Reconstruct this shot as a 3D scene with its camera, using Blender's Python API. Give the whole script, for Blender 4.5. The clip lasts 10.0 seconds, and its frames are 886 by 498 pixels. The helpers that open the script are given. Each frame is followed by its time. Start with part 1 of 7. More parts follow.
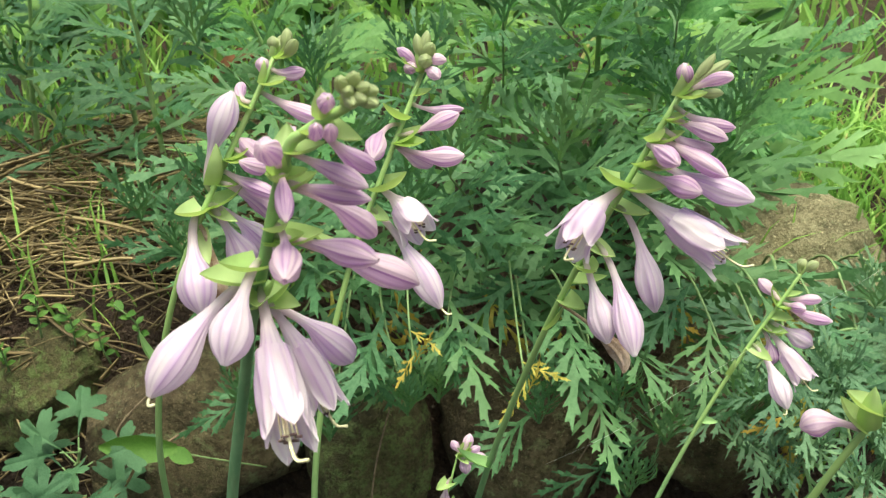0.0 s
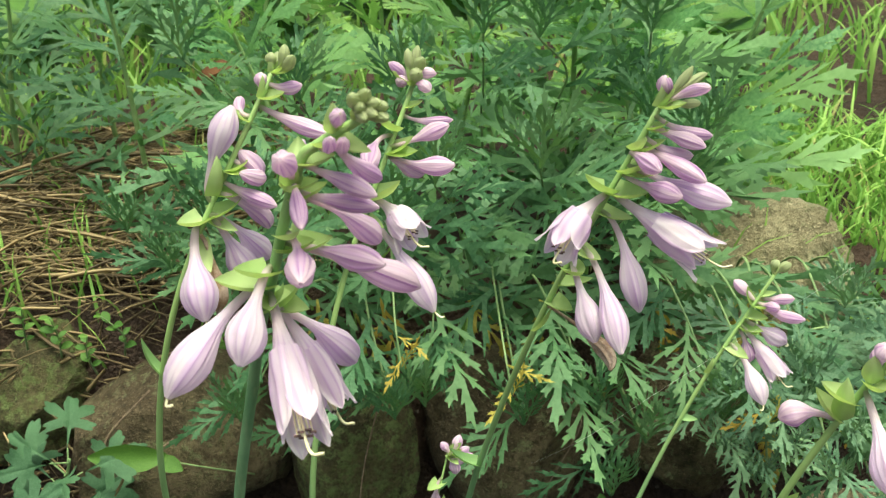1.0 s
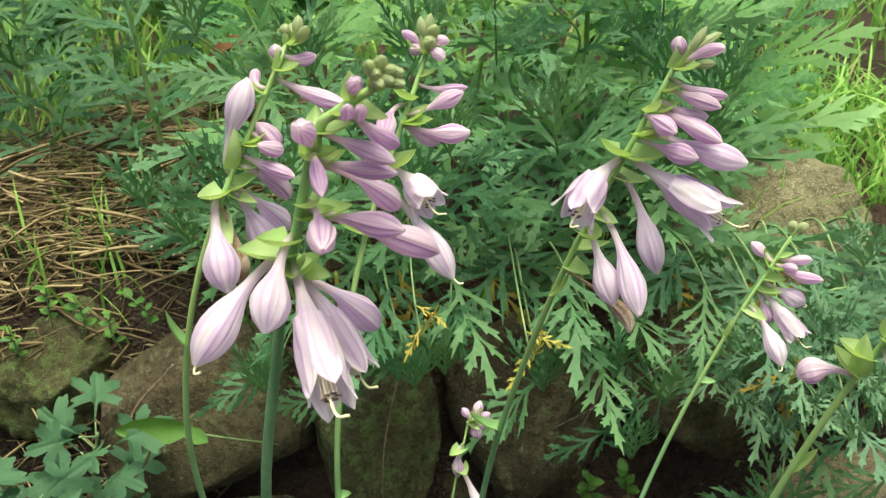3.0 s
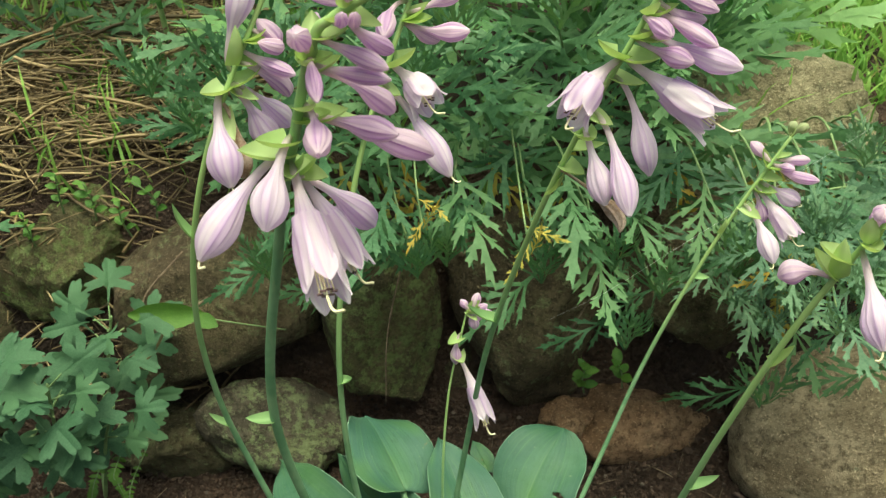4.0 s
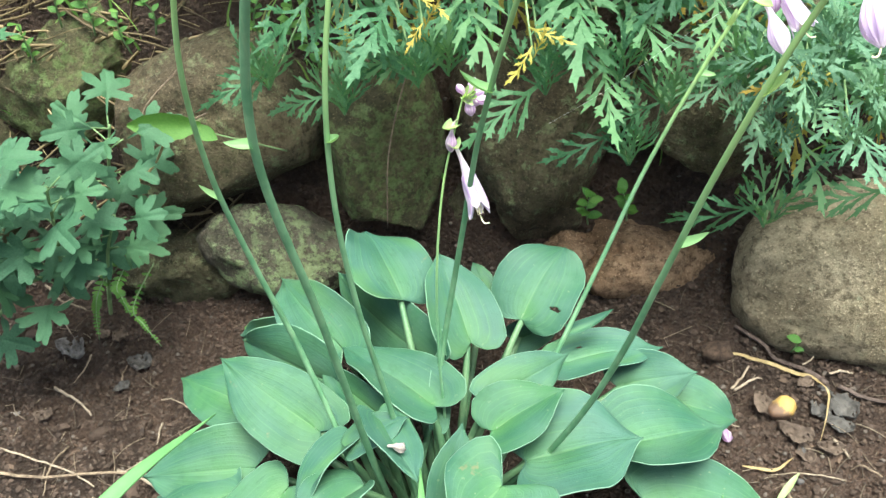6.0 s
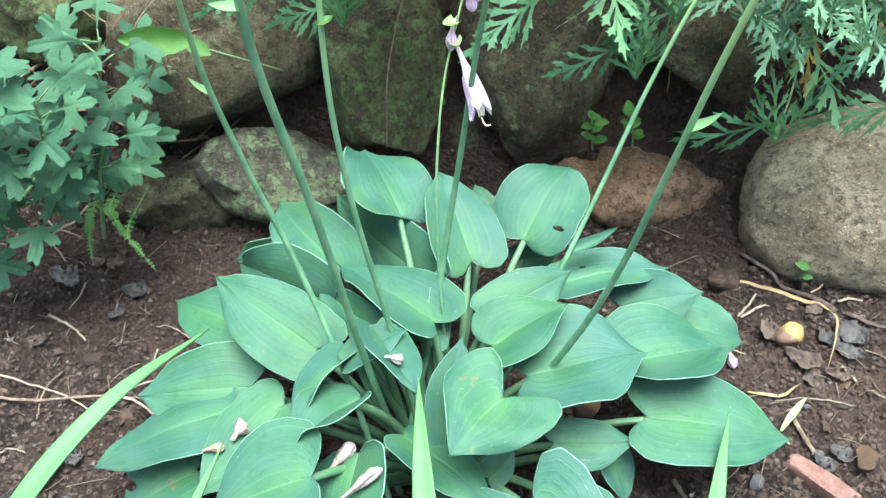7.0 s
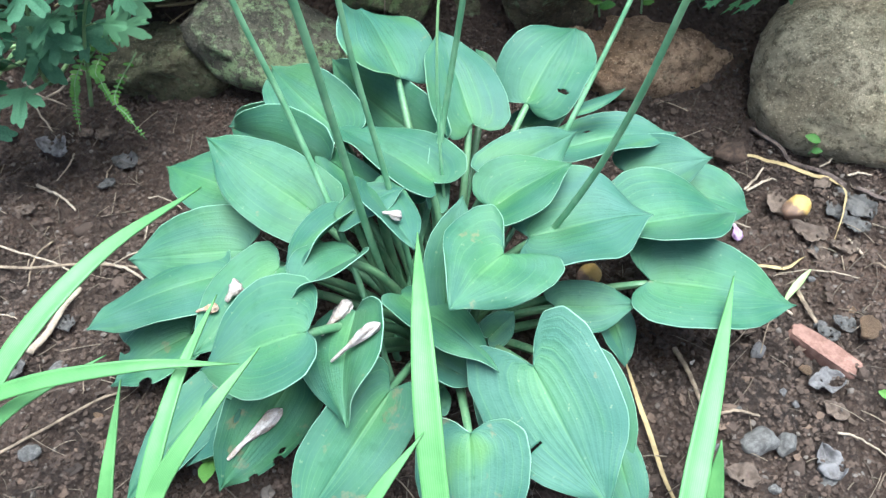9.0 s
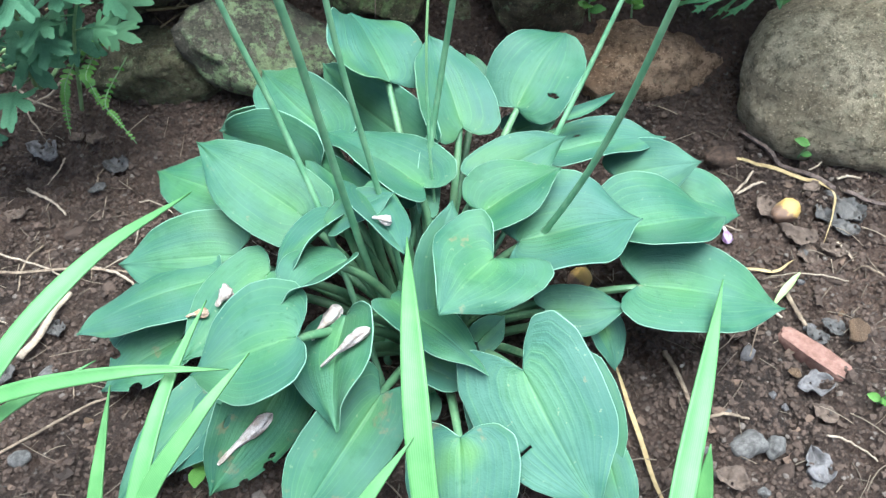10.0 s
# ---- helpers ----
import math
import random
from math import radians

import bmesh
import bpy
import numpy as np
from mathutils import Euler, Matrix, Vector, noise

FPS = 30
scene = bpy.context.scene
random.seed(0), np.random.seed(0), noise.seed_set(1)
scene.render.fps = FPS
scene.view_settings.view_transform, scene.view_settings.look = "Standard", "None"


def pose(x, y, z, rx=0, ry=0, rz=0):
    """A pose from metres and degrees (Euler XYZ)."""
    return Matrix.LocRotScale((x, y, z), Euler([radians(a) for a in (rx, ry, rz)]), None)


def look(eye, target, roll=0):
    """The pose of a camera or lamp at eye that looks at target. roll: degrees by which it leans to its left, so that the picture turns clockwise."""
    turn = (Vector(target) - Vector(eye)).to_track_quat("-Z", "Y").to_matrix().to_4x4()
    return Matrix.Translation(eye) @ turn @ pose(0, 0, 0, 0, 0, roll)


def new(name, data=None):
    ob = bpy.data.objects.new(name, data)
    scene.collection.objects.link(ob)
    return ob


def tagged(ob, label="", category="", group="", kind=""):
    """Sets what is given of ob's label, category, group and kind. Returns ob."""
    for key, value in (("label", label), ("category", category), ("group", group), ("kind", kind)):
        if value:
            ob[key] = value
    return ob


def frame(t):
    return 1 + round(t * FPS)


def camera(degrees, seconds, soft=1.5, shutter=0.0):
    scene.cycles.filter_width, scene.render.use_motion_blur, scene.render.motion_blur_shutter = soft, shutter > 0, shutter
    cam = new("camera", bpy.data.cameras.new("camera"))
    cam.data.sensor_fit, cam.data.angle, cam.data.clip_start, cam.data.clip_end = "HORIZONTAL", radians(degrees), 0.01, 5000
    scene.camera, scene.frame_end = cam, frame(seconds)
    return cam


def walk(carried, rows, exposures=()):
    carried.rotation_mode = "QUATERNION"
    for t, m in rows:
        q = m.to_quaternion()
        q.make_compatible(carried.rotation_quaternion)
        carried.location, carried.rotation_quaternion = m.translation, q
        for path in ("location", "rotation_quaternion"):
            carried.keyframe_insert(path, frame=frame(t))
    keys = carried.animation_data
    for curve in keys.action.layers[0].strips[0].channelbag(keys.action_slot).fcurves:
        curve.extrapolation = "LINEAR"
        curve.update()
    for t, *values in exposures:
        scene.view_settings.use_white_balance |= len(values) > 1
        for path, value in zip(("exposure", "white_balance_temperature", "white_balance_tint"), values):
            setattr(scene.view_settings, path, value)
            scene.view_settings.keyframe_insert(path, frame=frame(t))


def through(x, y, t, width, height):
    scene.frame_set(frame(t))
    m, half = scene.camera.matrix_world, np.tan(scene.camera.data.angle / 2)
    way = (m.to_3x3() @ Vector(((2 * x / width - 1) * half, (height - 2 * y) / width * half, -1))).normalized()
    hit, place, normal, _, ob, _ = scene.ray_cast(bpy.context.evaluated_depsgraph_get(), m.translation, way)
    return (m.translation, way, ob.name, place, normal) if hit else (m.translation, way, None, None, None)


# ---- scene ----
cam = camera(53.7, 10.0, 1.25)
cam.data.dof.use_dof, cam.data.dof.focus_distance, cam.data.dof.aperture_fstop = True, 0.42, 36.0
PATH = [
    (0, (0.049, 0.09, 0.719), (-0.03, 1.899, -0.131), -2.3),
    (0.5, (0.043, 0.081, 0.727), (0.001, 1.895, -0.115), -2.5),
    (1, (0.041, 0.075, 0.725), (0.022, 1.892, -0.11), -2.3),
    (1.5, (0.037, 0.079, 0.72), (0.012, 1.889, -0.13), -2.9),
    (2, (0.035, 0.081, 0.716), (-0.002, 1.882, -0.152), -3.6),
    (3.3, (0.042, 0.068, 0.728), (-0.02, 1.845, -0.188), -4.1),
    (3.5, (0.043, 0.067, 0.73), (-0.025, 1.822, -0.227), -3.9),
    (4, (0.046, 0.063, 0.734), (-0.044, 1.724, -0.376), -3.9),
    (4.5, (0.052, 0.059, 0.729), (-0.065, 1.646, -0.482), -4.7),
    (5, (0.052, 0.048, 0.706), (-0.084, 1.6, -0.549), -4.7),
    (5.2, (0.054, 0.041, 0.694), (-0.085, 1.584, -0.572), -4.4),
    (6.5, (0.061, 0.02, 0.644), (-0.082, 1.539, -0.649), -4.1),
    (7, (0.061, 0.013, 0.618), (-0.089, 1.495, -0.717), -4.2),
    (7.5, (0.058, 0.002, 0.595), (-0.091, 1.438, -0.789), -3.9),
    (8, (0.056, 0.004, 0.589), (-0.093, 1.402, -0.835), -3.9),
    (8.5, (0.053, 0.003, 0.576), (-0.092, 1.361, -0.884), -3.9),
    (9, (0.057, 0.002, 0.577), (-0.084, 1.34, -0.902), -3.9),
    (9.5, (0.057, 0.002, 0.58), (-0.074, 1.342, -0.898), -3.6),
    (10, (0.06, 0.003, 0.579), (-0.068, 1.344, -0.898), -3.6),
]
EXPOSURES = [(0, 1.03, 7150, -11), (3.5, 0.99, 7150, -12), (4, 0.85, 7300, -13), (4.5, 0.82, 7700, -14), (5, 1.36, 8300, -19), (5.2, 1.43, 7800, -16), (6.5, 1.95, 5650, -4), (7.5, 1.94, 5300, -3), (10, 1.89, 5250, -3)]
walk(cam, [(t, look(eye, target, roll)) for t, eye, target, roll in PATH], EXPOSURES)

# ---- light ----
world = bpy.data.worlds.new("sky")
scene.world = world
world.use_nodes = True
wt = world.node_tree
sky = wt.nodes.new("ShaderNodeTexSky")
sky.sky_type = "NISHITA"
sky.sun_disc = False
sky.sun_elevation = radians(80)
sky.sun_rotation = radians(143)
sky.air_density, sky.dust_density, sky.ozone_density = 1.0, 8.0, 0.5
wt.nodes["Background"].inputs["Strength"].default_value = 0.095
wt.links.new(sky.outputs[0], wt.nodes["Background"].inputs["Color"])
sun_data = bpy.data.lights.new("sun", "SUN")
sun_data.energy, sun_data.angle, sun_data.color = 2.8, radians(40), (1.0, 0.95, 0.87)
sun = new("sun", sun_data)
sun.matrix_world = look((0.3, -0.4, 3.0), (0, 0, 0))



# ---- materials ----
class Shader:
    """A small helper that strings nodes together for one material."""

    def __init__(self, name):
        self.mat = bpy.data.materials.new(name)
        self.mat.use_nodes = True
        self.t = self.mat.node_tree
        self.bsdf = self.t.nodes["Principled BSDF"]
        self.out = self.t.nodes["Material Output"]

    def put(self, socket, value):
        if isinstance(value, bpy.types.NodeSocket):
            self.t.links.new(value, socket)
        elif isinstance(value, tuple) and len(value) == 3 and socket.type == "RGBA":
            socket.default_value = (*value, 1)
        else:
            socket.default_value = value

    def math(self, op, a, b=0.0, clamp=False):
        n = self.t.nodes.new("ShaderNodeMath")
        n.operation, n.use_clamp = op, clamp
        self.put(n.inputs[0], a)
        self.put(n.inputs[1], b)
        return n.outputs[0]

    def mix(self, f, a, b, blend="MIX"):
        n = self.t.nodes.new("ShaderNodeMix")
        n.data_type, n.blend_type = "RGBA", blend
        self.put(n.inputs[0], f)
        self.put(n.inputs[6], a)
        self.put(n.inputs[7], b)
        return n.outputs[2]

    def noise(self, scale, detail=4.0, rough=0.55, coord="Object", stretch=None):
        c = self.t.nodes.new("ShaderNodeTexCoord").outputs[coord]
        if stretch:
            mp = self.t.nodes.new("ShaderNodeMapping")
            mp.inputs["Scale"].default_value = stretch
            self.put(mp.inputs[0], c)
            c = mp.outputs[0]
        n = self.t.nodes.new("ShaderNodeTexNoise")
        self.put(n.inputs["Vector"], c)
        n.inputs["Scale"].default_value, n.inputs["Detail"].default_value = scale, detail
        n.inputs["Roughness"].default_value = rough
        return n.outputs["Fac"]

    def grain(self, scale, detail=3.0, rough=0.55):
        """Noise that runs with the mesh's own u and v, shifted from one object to the next."""
        mp = self.t.nodes.new("ShaderNodeMapping")
        mp.inputs["Scale"].default_value = scale
        self.put(mp.inputs[0], self.t.nodes.new("ShaderNodeUVMap").outputs[0])
        shift = self.t.nodes.new("ShaderNodeCombineXYZ")
        for k, m in enumerate((61.7, 43.1, 29.3)):
            self.put(shift.inputs[k], self.math("MULTIPLY", self.chance(), m))
        self.put(mp.inputs["Location"], shift.outputs[0])
        n = self.t.nodes.new("ShaderNodeTexNoise")
        self.put(n.inputs["Vector"], mp.outputs[0])
        n.inputs["Scale"].default_value, n.inputs["Detail"].default_value = 1.0, detail
        n.inputs["Roughness"].default_value = rough
        return n.outputs["Fac"]

    def cells(self, scale, coord="Object"):
        c = self.t.nodes.new("ShaderNodeTexCoord").outputs[coord]
        n = self.t.nodes.new("ShaderNodeTexVoronoi")
        self.put(n.inputs["Vector"], c)
        n.inputs["Scale"].default_value = scale
        return n

    def step(self, value, lo, hi):
        n = self.t.nodes.new("ShaderNodeMapRange")
        n.interpolation_type = "SMOOTHSTEP"
        self.put(n.inputs[0], value)
        n.inputs[1].default_value, n.inputs[2].default_value = lo, hi
        return n.outputs[0]

    def uv(self):
        n = self.t.nodes.new("ShaderNodeUVMap")
        s = self.t.nodes.new("ShaderNodeSeparateXYZ")
        self.put(s.inputs[0], n.outputs[0])
        return s.outputs[0], s.outputs[1]

    def chance(self):
        return self.t.nodes.new("ShaderNodeObjectInfo").outputs["Random"]

    def island(self):
        return self.t.nodes.new("ShaderNodeNewGeometry").outputs["Random Per Island"]

    def bump(self, height, strength, distance):
        n = self.t.nodes.new("ShaderNodeBump")
        n.inputs["Strength"].default_value, n.inputs["Distance"].default_value = strength, distance
        self.put(n.inputs["Height"], height)
        self.put(self.bsdf.inputs["Normal"], n.outputs[0])

    def finish(self, colour, rough=0.6, through=0.0, gloss=0.5, through_tint=None):
        self.put(self.bsdf.inputs["Base Color"], colour)
        self.put(self.bsdf.inputs["Roughness"], rough)
        self.put(self.bsdf.inputs["Specular IOR Level"], gloss)
        if through:
            tr = self.t.nodes.new("ShaderNodeBsdfTranslucent")
            tint = self.mix(1.0, colour, through_tint, "MULTIPLY") if through_tint else colour
            self.put(tr.inputs[0], tint)
            mx = self.t.nodes.new("ShaderNodeMixShader")
            mx.inputs[0].default_value = through
            self.put(mx.inputs[1], self.bsdf.outputs[0])
            self.put(mx.inputs[2], tr.outputs[0])
            self.put(self.out.inputs[0], mx.outputs[0])
        return self.mat


def hosta_leaf_material(name="hosta leaf", worn=0.0):
    s = Shader(name)
    u, v = s.uv()
    side = s.math("ABSOLUTE", s.math("SUBTRACT", u, 0.5))
    streak = s.grain((26.0, 2.2, 1.0), 3.0, 0.6)
    broad = s.grain((3.0, 2.0, 1.0), 3.0, 0.5)
    base = s.mix(s.step(broad, 0.35, 0.66), (0.030, 0.100, 0.058), (0.056, 0.144, 0.060))
    base = s.mix(s.math("MULTIPLY", s.chance(), 0.75), base, (0.046, 0.118, 0.096))
    base = s.mix(s.math("MULTIPLY", s.step(streak, 0.42, 0.70), 0.30), base, (0.060, 0.150, 0.058))
    vein = s.math("POWER", s.math("ADD", s.math("MULTIPLY", s.math("COSINE", s.math("MULTIPLY", u, 94.25)), 0.5), 0.5), 14.0)
    base = s.mix(s.math("MULTIPLY", vein, s.math("ADD", 0.05, s.math("MULTIPLY", s.step(streak, 0.40, 0.66), 0.24))), base, (0.13, 0.26, 0.12))
    heart = s.math("MULTIPLY", s.math("SUBTRACT", 1.0, s.step(side, 0.0, 0.30)), s.math("SUBTRACT", 1.0, s.step(v, 0.1, 0.75)))
    base = s.mix(s.math("MULTIPLY", heart, 0.52), base, (0.10, 0.225, 0.065))
    mid = s.math("SUBTRACT", 1.0, s.step(side, 0.006, 0.020))
    base = s.mix(s.math("MULTIPLY", mid, s.math("SUBTRACT", 0.34, s.math("MULTIPLY", v, 0.28))), base, (0.20, 0.34, 0.15))
    rim = s.step(side, 0.490, 0.496)
    base = s.mix(s.math("MULTIPLY", rim, 0.62), base, (0.30, 0.46, 0.34))
    speck = s.step(s.noise(230, 2), 0.69, 0.75)
    base = s.mix(s.math("MULTIPLY", speck, 0.35), base, (0.24, 0.28, 0.16))
    scar = s.math("MULTIPLY", s.step(s.noise(46, 3, 0.6), 0.69 - worn * 0.07, 0.725 - worn * 0.05), s.step(s.noise(300, 3), 0.3, 0.6))
    base = s.mix(s.math("MULTIPLY", scar, 0.6), base, (0.20, 0.15, 0.075))
    bloom = s.step(s.noise(26, 4, 0.6), 0.35, 0.72)
    base = s.mix(s.math("MULTIPLY", bloom, 0.40), base, (0.105, 0.190, 0.150))
    blotch = s.math("MULTIPLY", s.step(s.noise(75, 4, 0.65), 0.52, 0.70), s.step(broad, 0.30, 0.60))
    base = s.mix(s.math("MULTIPLY", blotch, 0.32), base, (0.018, 0.075, 0.036))
    dash = s.math("MULTIPLY", s.step(s.grain((30.0, 11.0, 1.0), 2.0, 0.5), 0.60, 0.72), s.step(s.noise(22, 3), 0.50, 0.62))
    base = s.mix(s.math("MULTIPLY", dash, 0.40), base, (0.020, 0.072, 0.034))
    lime = s.math("MULTIPLY", s.step(s.grain((2.2, 1.6, 1.0), 2.0, 0.5), 0.52, 0.72), s.step(s.chance(), 0.25, 0.9))
    base = s.mix(s.math("MULTIPLY", lime, 0.46 + 0.2 * worn), base, (0.095, 0.200, 0.050))
    fine = s.math("ADD", s.math("MULTIPLY", vein, -0.2), s.math("ADD", s.math("MULTIPLY", s.noise(700, 3), 0.5), s.math("MULTIPLY", s.noise(90, 4), 0.9)))
    s.bump(fine, 0.45, 0.0011)
    return s.finish(base, s.math("ADD", 0.50, s.math("MULTIPLY", bloom, 0.18)), 0.16, 0.30, (1.0, 1.15, 0.5))


def stem_material(name, low, high, rough=0.5, top=None):
    s = Shader(name)
    c = s.mix(s.step(s.noise(55, 3), 0.35, 0.65), low, high)
    if top:
        c = s.mix(s.step(s.uv()[1], 0.55, 0.88), c, top)
    c = s.mix(s.math("MULTIPLY", s.step(s.noise(400, 2, stretch=(1, 1, 0.12)), 0.55, 0.75), 0.3), c, (0.3, 0.38, 0.22))
    s.bump(s.noise(500, 2, stretch=(1, 1, 0.08)), 0.2, 0.0006)
    return s.finish(c, rough, 0.06)


def petal_material(name, pale, vein_colour, density, depth, green=0.0):
    s = Shader(name)
    u, v = s.uv()
    fine = s.grain((density * 2.6, 0.9, 1.0), 3.0, 0.6)
    broad = s.grain((density * 0.55, 0.8, 1.0), 2.0, 0.5)
    wave = s.math("ADD", s.math("MULTIPLY", u, density), s.math("MULTIPLY", broad, 1.4))
    line = s.math("POWER", s.math("ADD", s.math("MULTIPLY", s.math("COSINE", s.math("MULTIPLY", wave, 6.2832)), 0.5), 0.5), 2.4)
    mid = s.math("MULTIPLY", s.step(v, 0.28, 0.50), s.math("SUBTRACT", 1.0, s.step(v, 0.90, 1.0)))
    tone = s.math("MULTIPLY", s.step(broad, 0.42, 0.62), mid)
    c = s.mix(s.math("MULTIPLY", tone, depth * 0.55), pale, vein_colour)
    c = s.mix(s.math("MULTIPLY", s.math("MULTIPLY", line, s.step(broad, 0.30, 0.62)), s.math("MULTIPLY", mid, depth * 0.8)), c, vein_colour)
    c = s.mix(s.math("MULTIPLY", s.step(fine, 0.46, 0.66), s.math("MULTIPLY", mid, depth * 0.30)), c, vein_colour)
    c = s.mix(s.math("MULTIPLY", s.step(s.noise(70, 3), 0.4, 0.7), 0.22), c, (0.74, 0.60, 0.72))
    tube = s.math("SUBTRACT", 1.0, s.step(v, 0.22, 0.42))
    c = s.mix(s.math("MULTIPLY", tube, 0.5), c, (0.70, 0.54, 0.58))
    stalk = s.math("SUBTRACT", 1.0, s.step(v, 0.05, 0.16))
    c = s.mix(s.math("MULTIPLY", stalk, 0.85), c, (0.28, 0.36, 0.15))
    if green:
        c = s.mix(green, c, (0.40, 0.52, 0.20))
    s.bump(s.math("ADD", line, s.math("MULTIPLY", fine, 0.8)), 0.35, 0.0007)
    return s.finish(c, 0.42, 0.52, 0.40)


def green_blade_material(name, dark, light, edge, rough=0.5, through=0.25, veins=9.0):
    s = Shader(name)
    u, v = s.uv()
    c = s.mix(s.step(s.noise(45, 3), 0.32, 0.68), dark, light)
    c = s.mix(s.math("MULTIPLY", s.chance(), 0.5), c, edge)
    line = s.math("POWER", s.math("ADD", s.math("MULTIPLY", s.math("COSINE", s.math("MULTIPLY", u, 6.2832 * veins)), 0.5), 0.5), 3.0)
    c = s.mix(s.math("MULTIPLY", line, 0.07), c, (0.45, 0.60, 0.35))
    s.bump(s.math("ADD", s.math("MULTIPLY", line, 0.2), s.noise(300, 2)), 0.2, 0.0008)
    return s.finish(c, rough, through, 0.35, (1.1, 1.1, 0.6))


def foliage_material(name, dark, light, odd, through=0.22, rough=0.46):
    s = Shader(name)
    c = s.mix(s.step(s.noise(30, 4), 0.3, 0.7), dark, light)
    c = s.mix(s.math("MULTIPLY", s.math("POWER", s.chance(), 1.5), 0.75), c, odd)
    c = s.mix(s.math("MULTIPLY", s.step(s.noise(260, 2), 0.5, 0.8), 0.15), c, (0.24, 0.34, 0.22))
    s.bump(s.noise(380, 3), 0.35, 0.0012)
    return s.finish(c, rough, through, 0.35, (1.1, 1.15, 0.6))


def blades_material(name, dark, light, dry, dry_share, through=0.3):
    s = Shader(name)
    i = s.island()
    c = s.mix(i, dark, light)
    c = s.mix(s.step(s.math("FRACT", s.math("MULTIPLY", i, 7.31)), 1.0 - dry_share, 1.0 - dry_share + 0.02), c, dry)
    c = s.mix(s.math("MULTIPLY", s.noise(25, 2), 0.3), c, light)
    return s.finish(c, 0.55, through, 0.3)


def rock_material(name, dark, light, lichen, lichen_share, moss=0.3):
    s = Shader(name)
    c = s.mix(s.step(s.noise(13, 7, 0.6), 0.38, 0.62), dark, light)
    c = s.mix(s.step(s.noise(130, 6, 0.75), 0.44, 0.66), c, tuple(x * 0.5 for x in dark))
    c = s.mix(s.math("MULTIPLY", s.step(s.noise(420, 3), 0.58, 0.70), 0.7), c, tuple(min(1, x * 1.5) for x in light))
    spots = s.math("MULTIPLY", s.step(s.noise(70, 8, 0.78), 0.60 - lichen_share * 0.16, 0.66 - lichen_share * 0.12), s.step(s.noise(9, 3), 0.38, 0.54))
    c = s.mix(s.math("MULTIPLY", spots, 0.85), c, lichen)
    crust = s.math("MULTIPLY", s.step(s.noise(34, 6, 0.7), 0.56, 0.62), s.step(s.noise(150, 4, 0.6), 0.40, 0.56))
    c = s.mix(s.math("MULTIPLY", crust, 0.5 * lichen_share), c, tuple(min(1, 1.25 * x + 0.03) for x in lichen))
    pits = s.step(s.cells(190).outputs["Distance"], 0.12, 0.30)
    c = s.mix(s.math("MULTIPLY", s.math("SUBTRACT", 1.0, pits), 0.45), c, tuple(x * 0.45 for x in dark))
    green = s.math("MULTIPLY", s.step(s.noise(7, 4), 0.40, 0.62), s.math("ADD", 0.35 * moss, s.math("MULTIPLY", s.step(s.noise(110, 6, 0.78), 0.42, 0.58), 0.65 * moss)))
    tuft = s.mix(s.step(s.noise(240, 4, 0.7), 0.40, 0.66), (0.050, 0.066, 0.020), (0.125, 0.160, 0.046))
    c = s.mix(green, c, tuft)
    mud = s.math("MULTIPLY", s.step(s.noise(16, 6, 0.65), 0.52, 0.70), 0.45)
    c = s.mix(mud, c, (0.085, 0.052, 0.032))
    s.bump(s.math("ADD", s.noise(60, 8, 0.72), s.math("MULTIPLY", s.noise(420, 4, 0.7), 0.5)), 1.0, 0.012)
    return s.finish(c, 0.88, 0, 0.3)


def soil_material():
    s = Shader("dark reddish soil")
    c = s.mix(s.step(s.noise(9, 6, 0.6), 0.35, 0.68), (0.034, 0.022, 0.017), (0.102, 0.064, 0.048))
    c = s.mix(s.math("MULTIPLY", s.step(s.noise(95, 5, 0.7), 0.45, 0.72), 0.6), c, (0.135, 0.088, 0.066))
    c = s.mix(s.math("MULTIPLY", s.step(s.noise(520, 3, 0.6), 0.60, 0.72), 0.5), c, (0.15, 0.11, 0.085))
    c = s.mix(s.math("MULTIPLY", s.step(s.noise(3.1, 3), 0.50, 0.66), 0.4), c, (0.032, 0.026, 0.024))
    s.bump(s.math("ADD", s.noise(130, 8, 0.72), s.math("MULTIPLY", s.cells(240).outputs["Distance"], -0.5)), 1.0, 0.018)
    return s.finish(c, 0.9, 0, 0.25)


def grain_material(name, dark, light, scale=60, rough=0.85, stretch=None, through=0.0, relief=0.004):
    s = Shader(name)
    c = s.mix(s.step(s.noise(scale, 5, 0.65, stretch=stretch), 0.34, 0.68), dark, light)
    c = s.mix(s.math("MULTIPLY", s.chance(), 0.35), c, tuple(x * 0.6 for x in light))
    c = s.mix(s.math("MULTIPLY", s.step(s.noise(scale * 6, 3), 0.55, 0.75), 0.35), c, tuple(min(1, x * 1.35) for x in light))
    s.bump(s.noise(scale * 3, 6, 0.65, stretch=stretch), 0.6, relief)
    return s.finish(c, rough, through, 0.3)


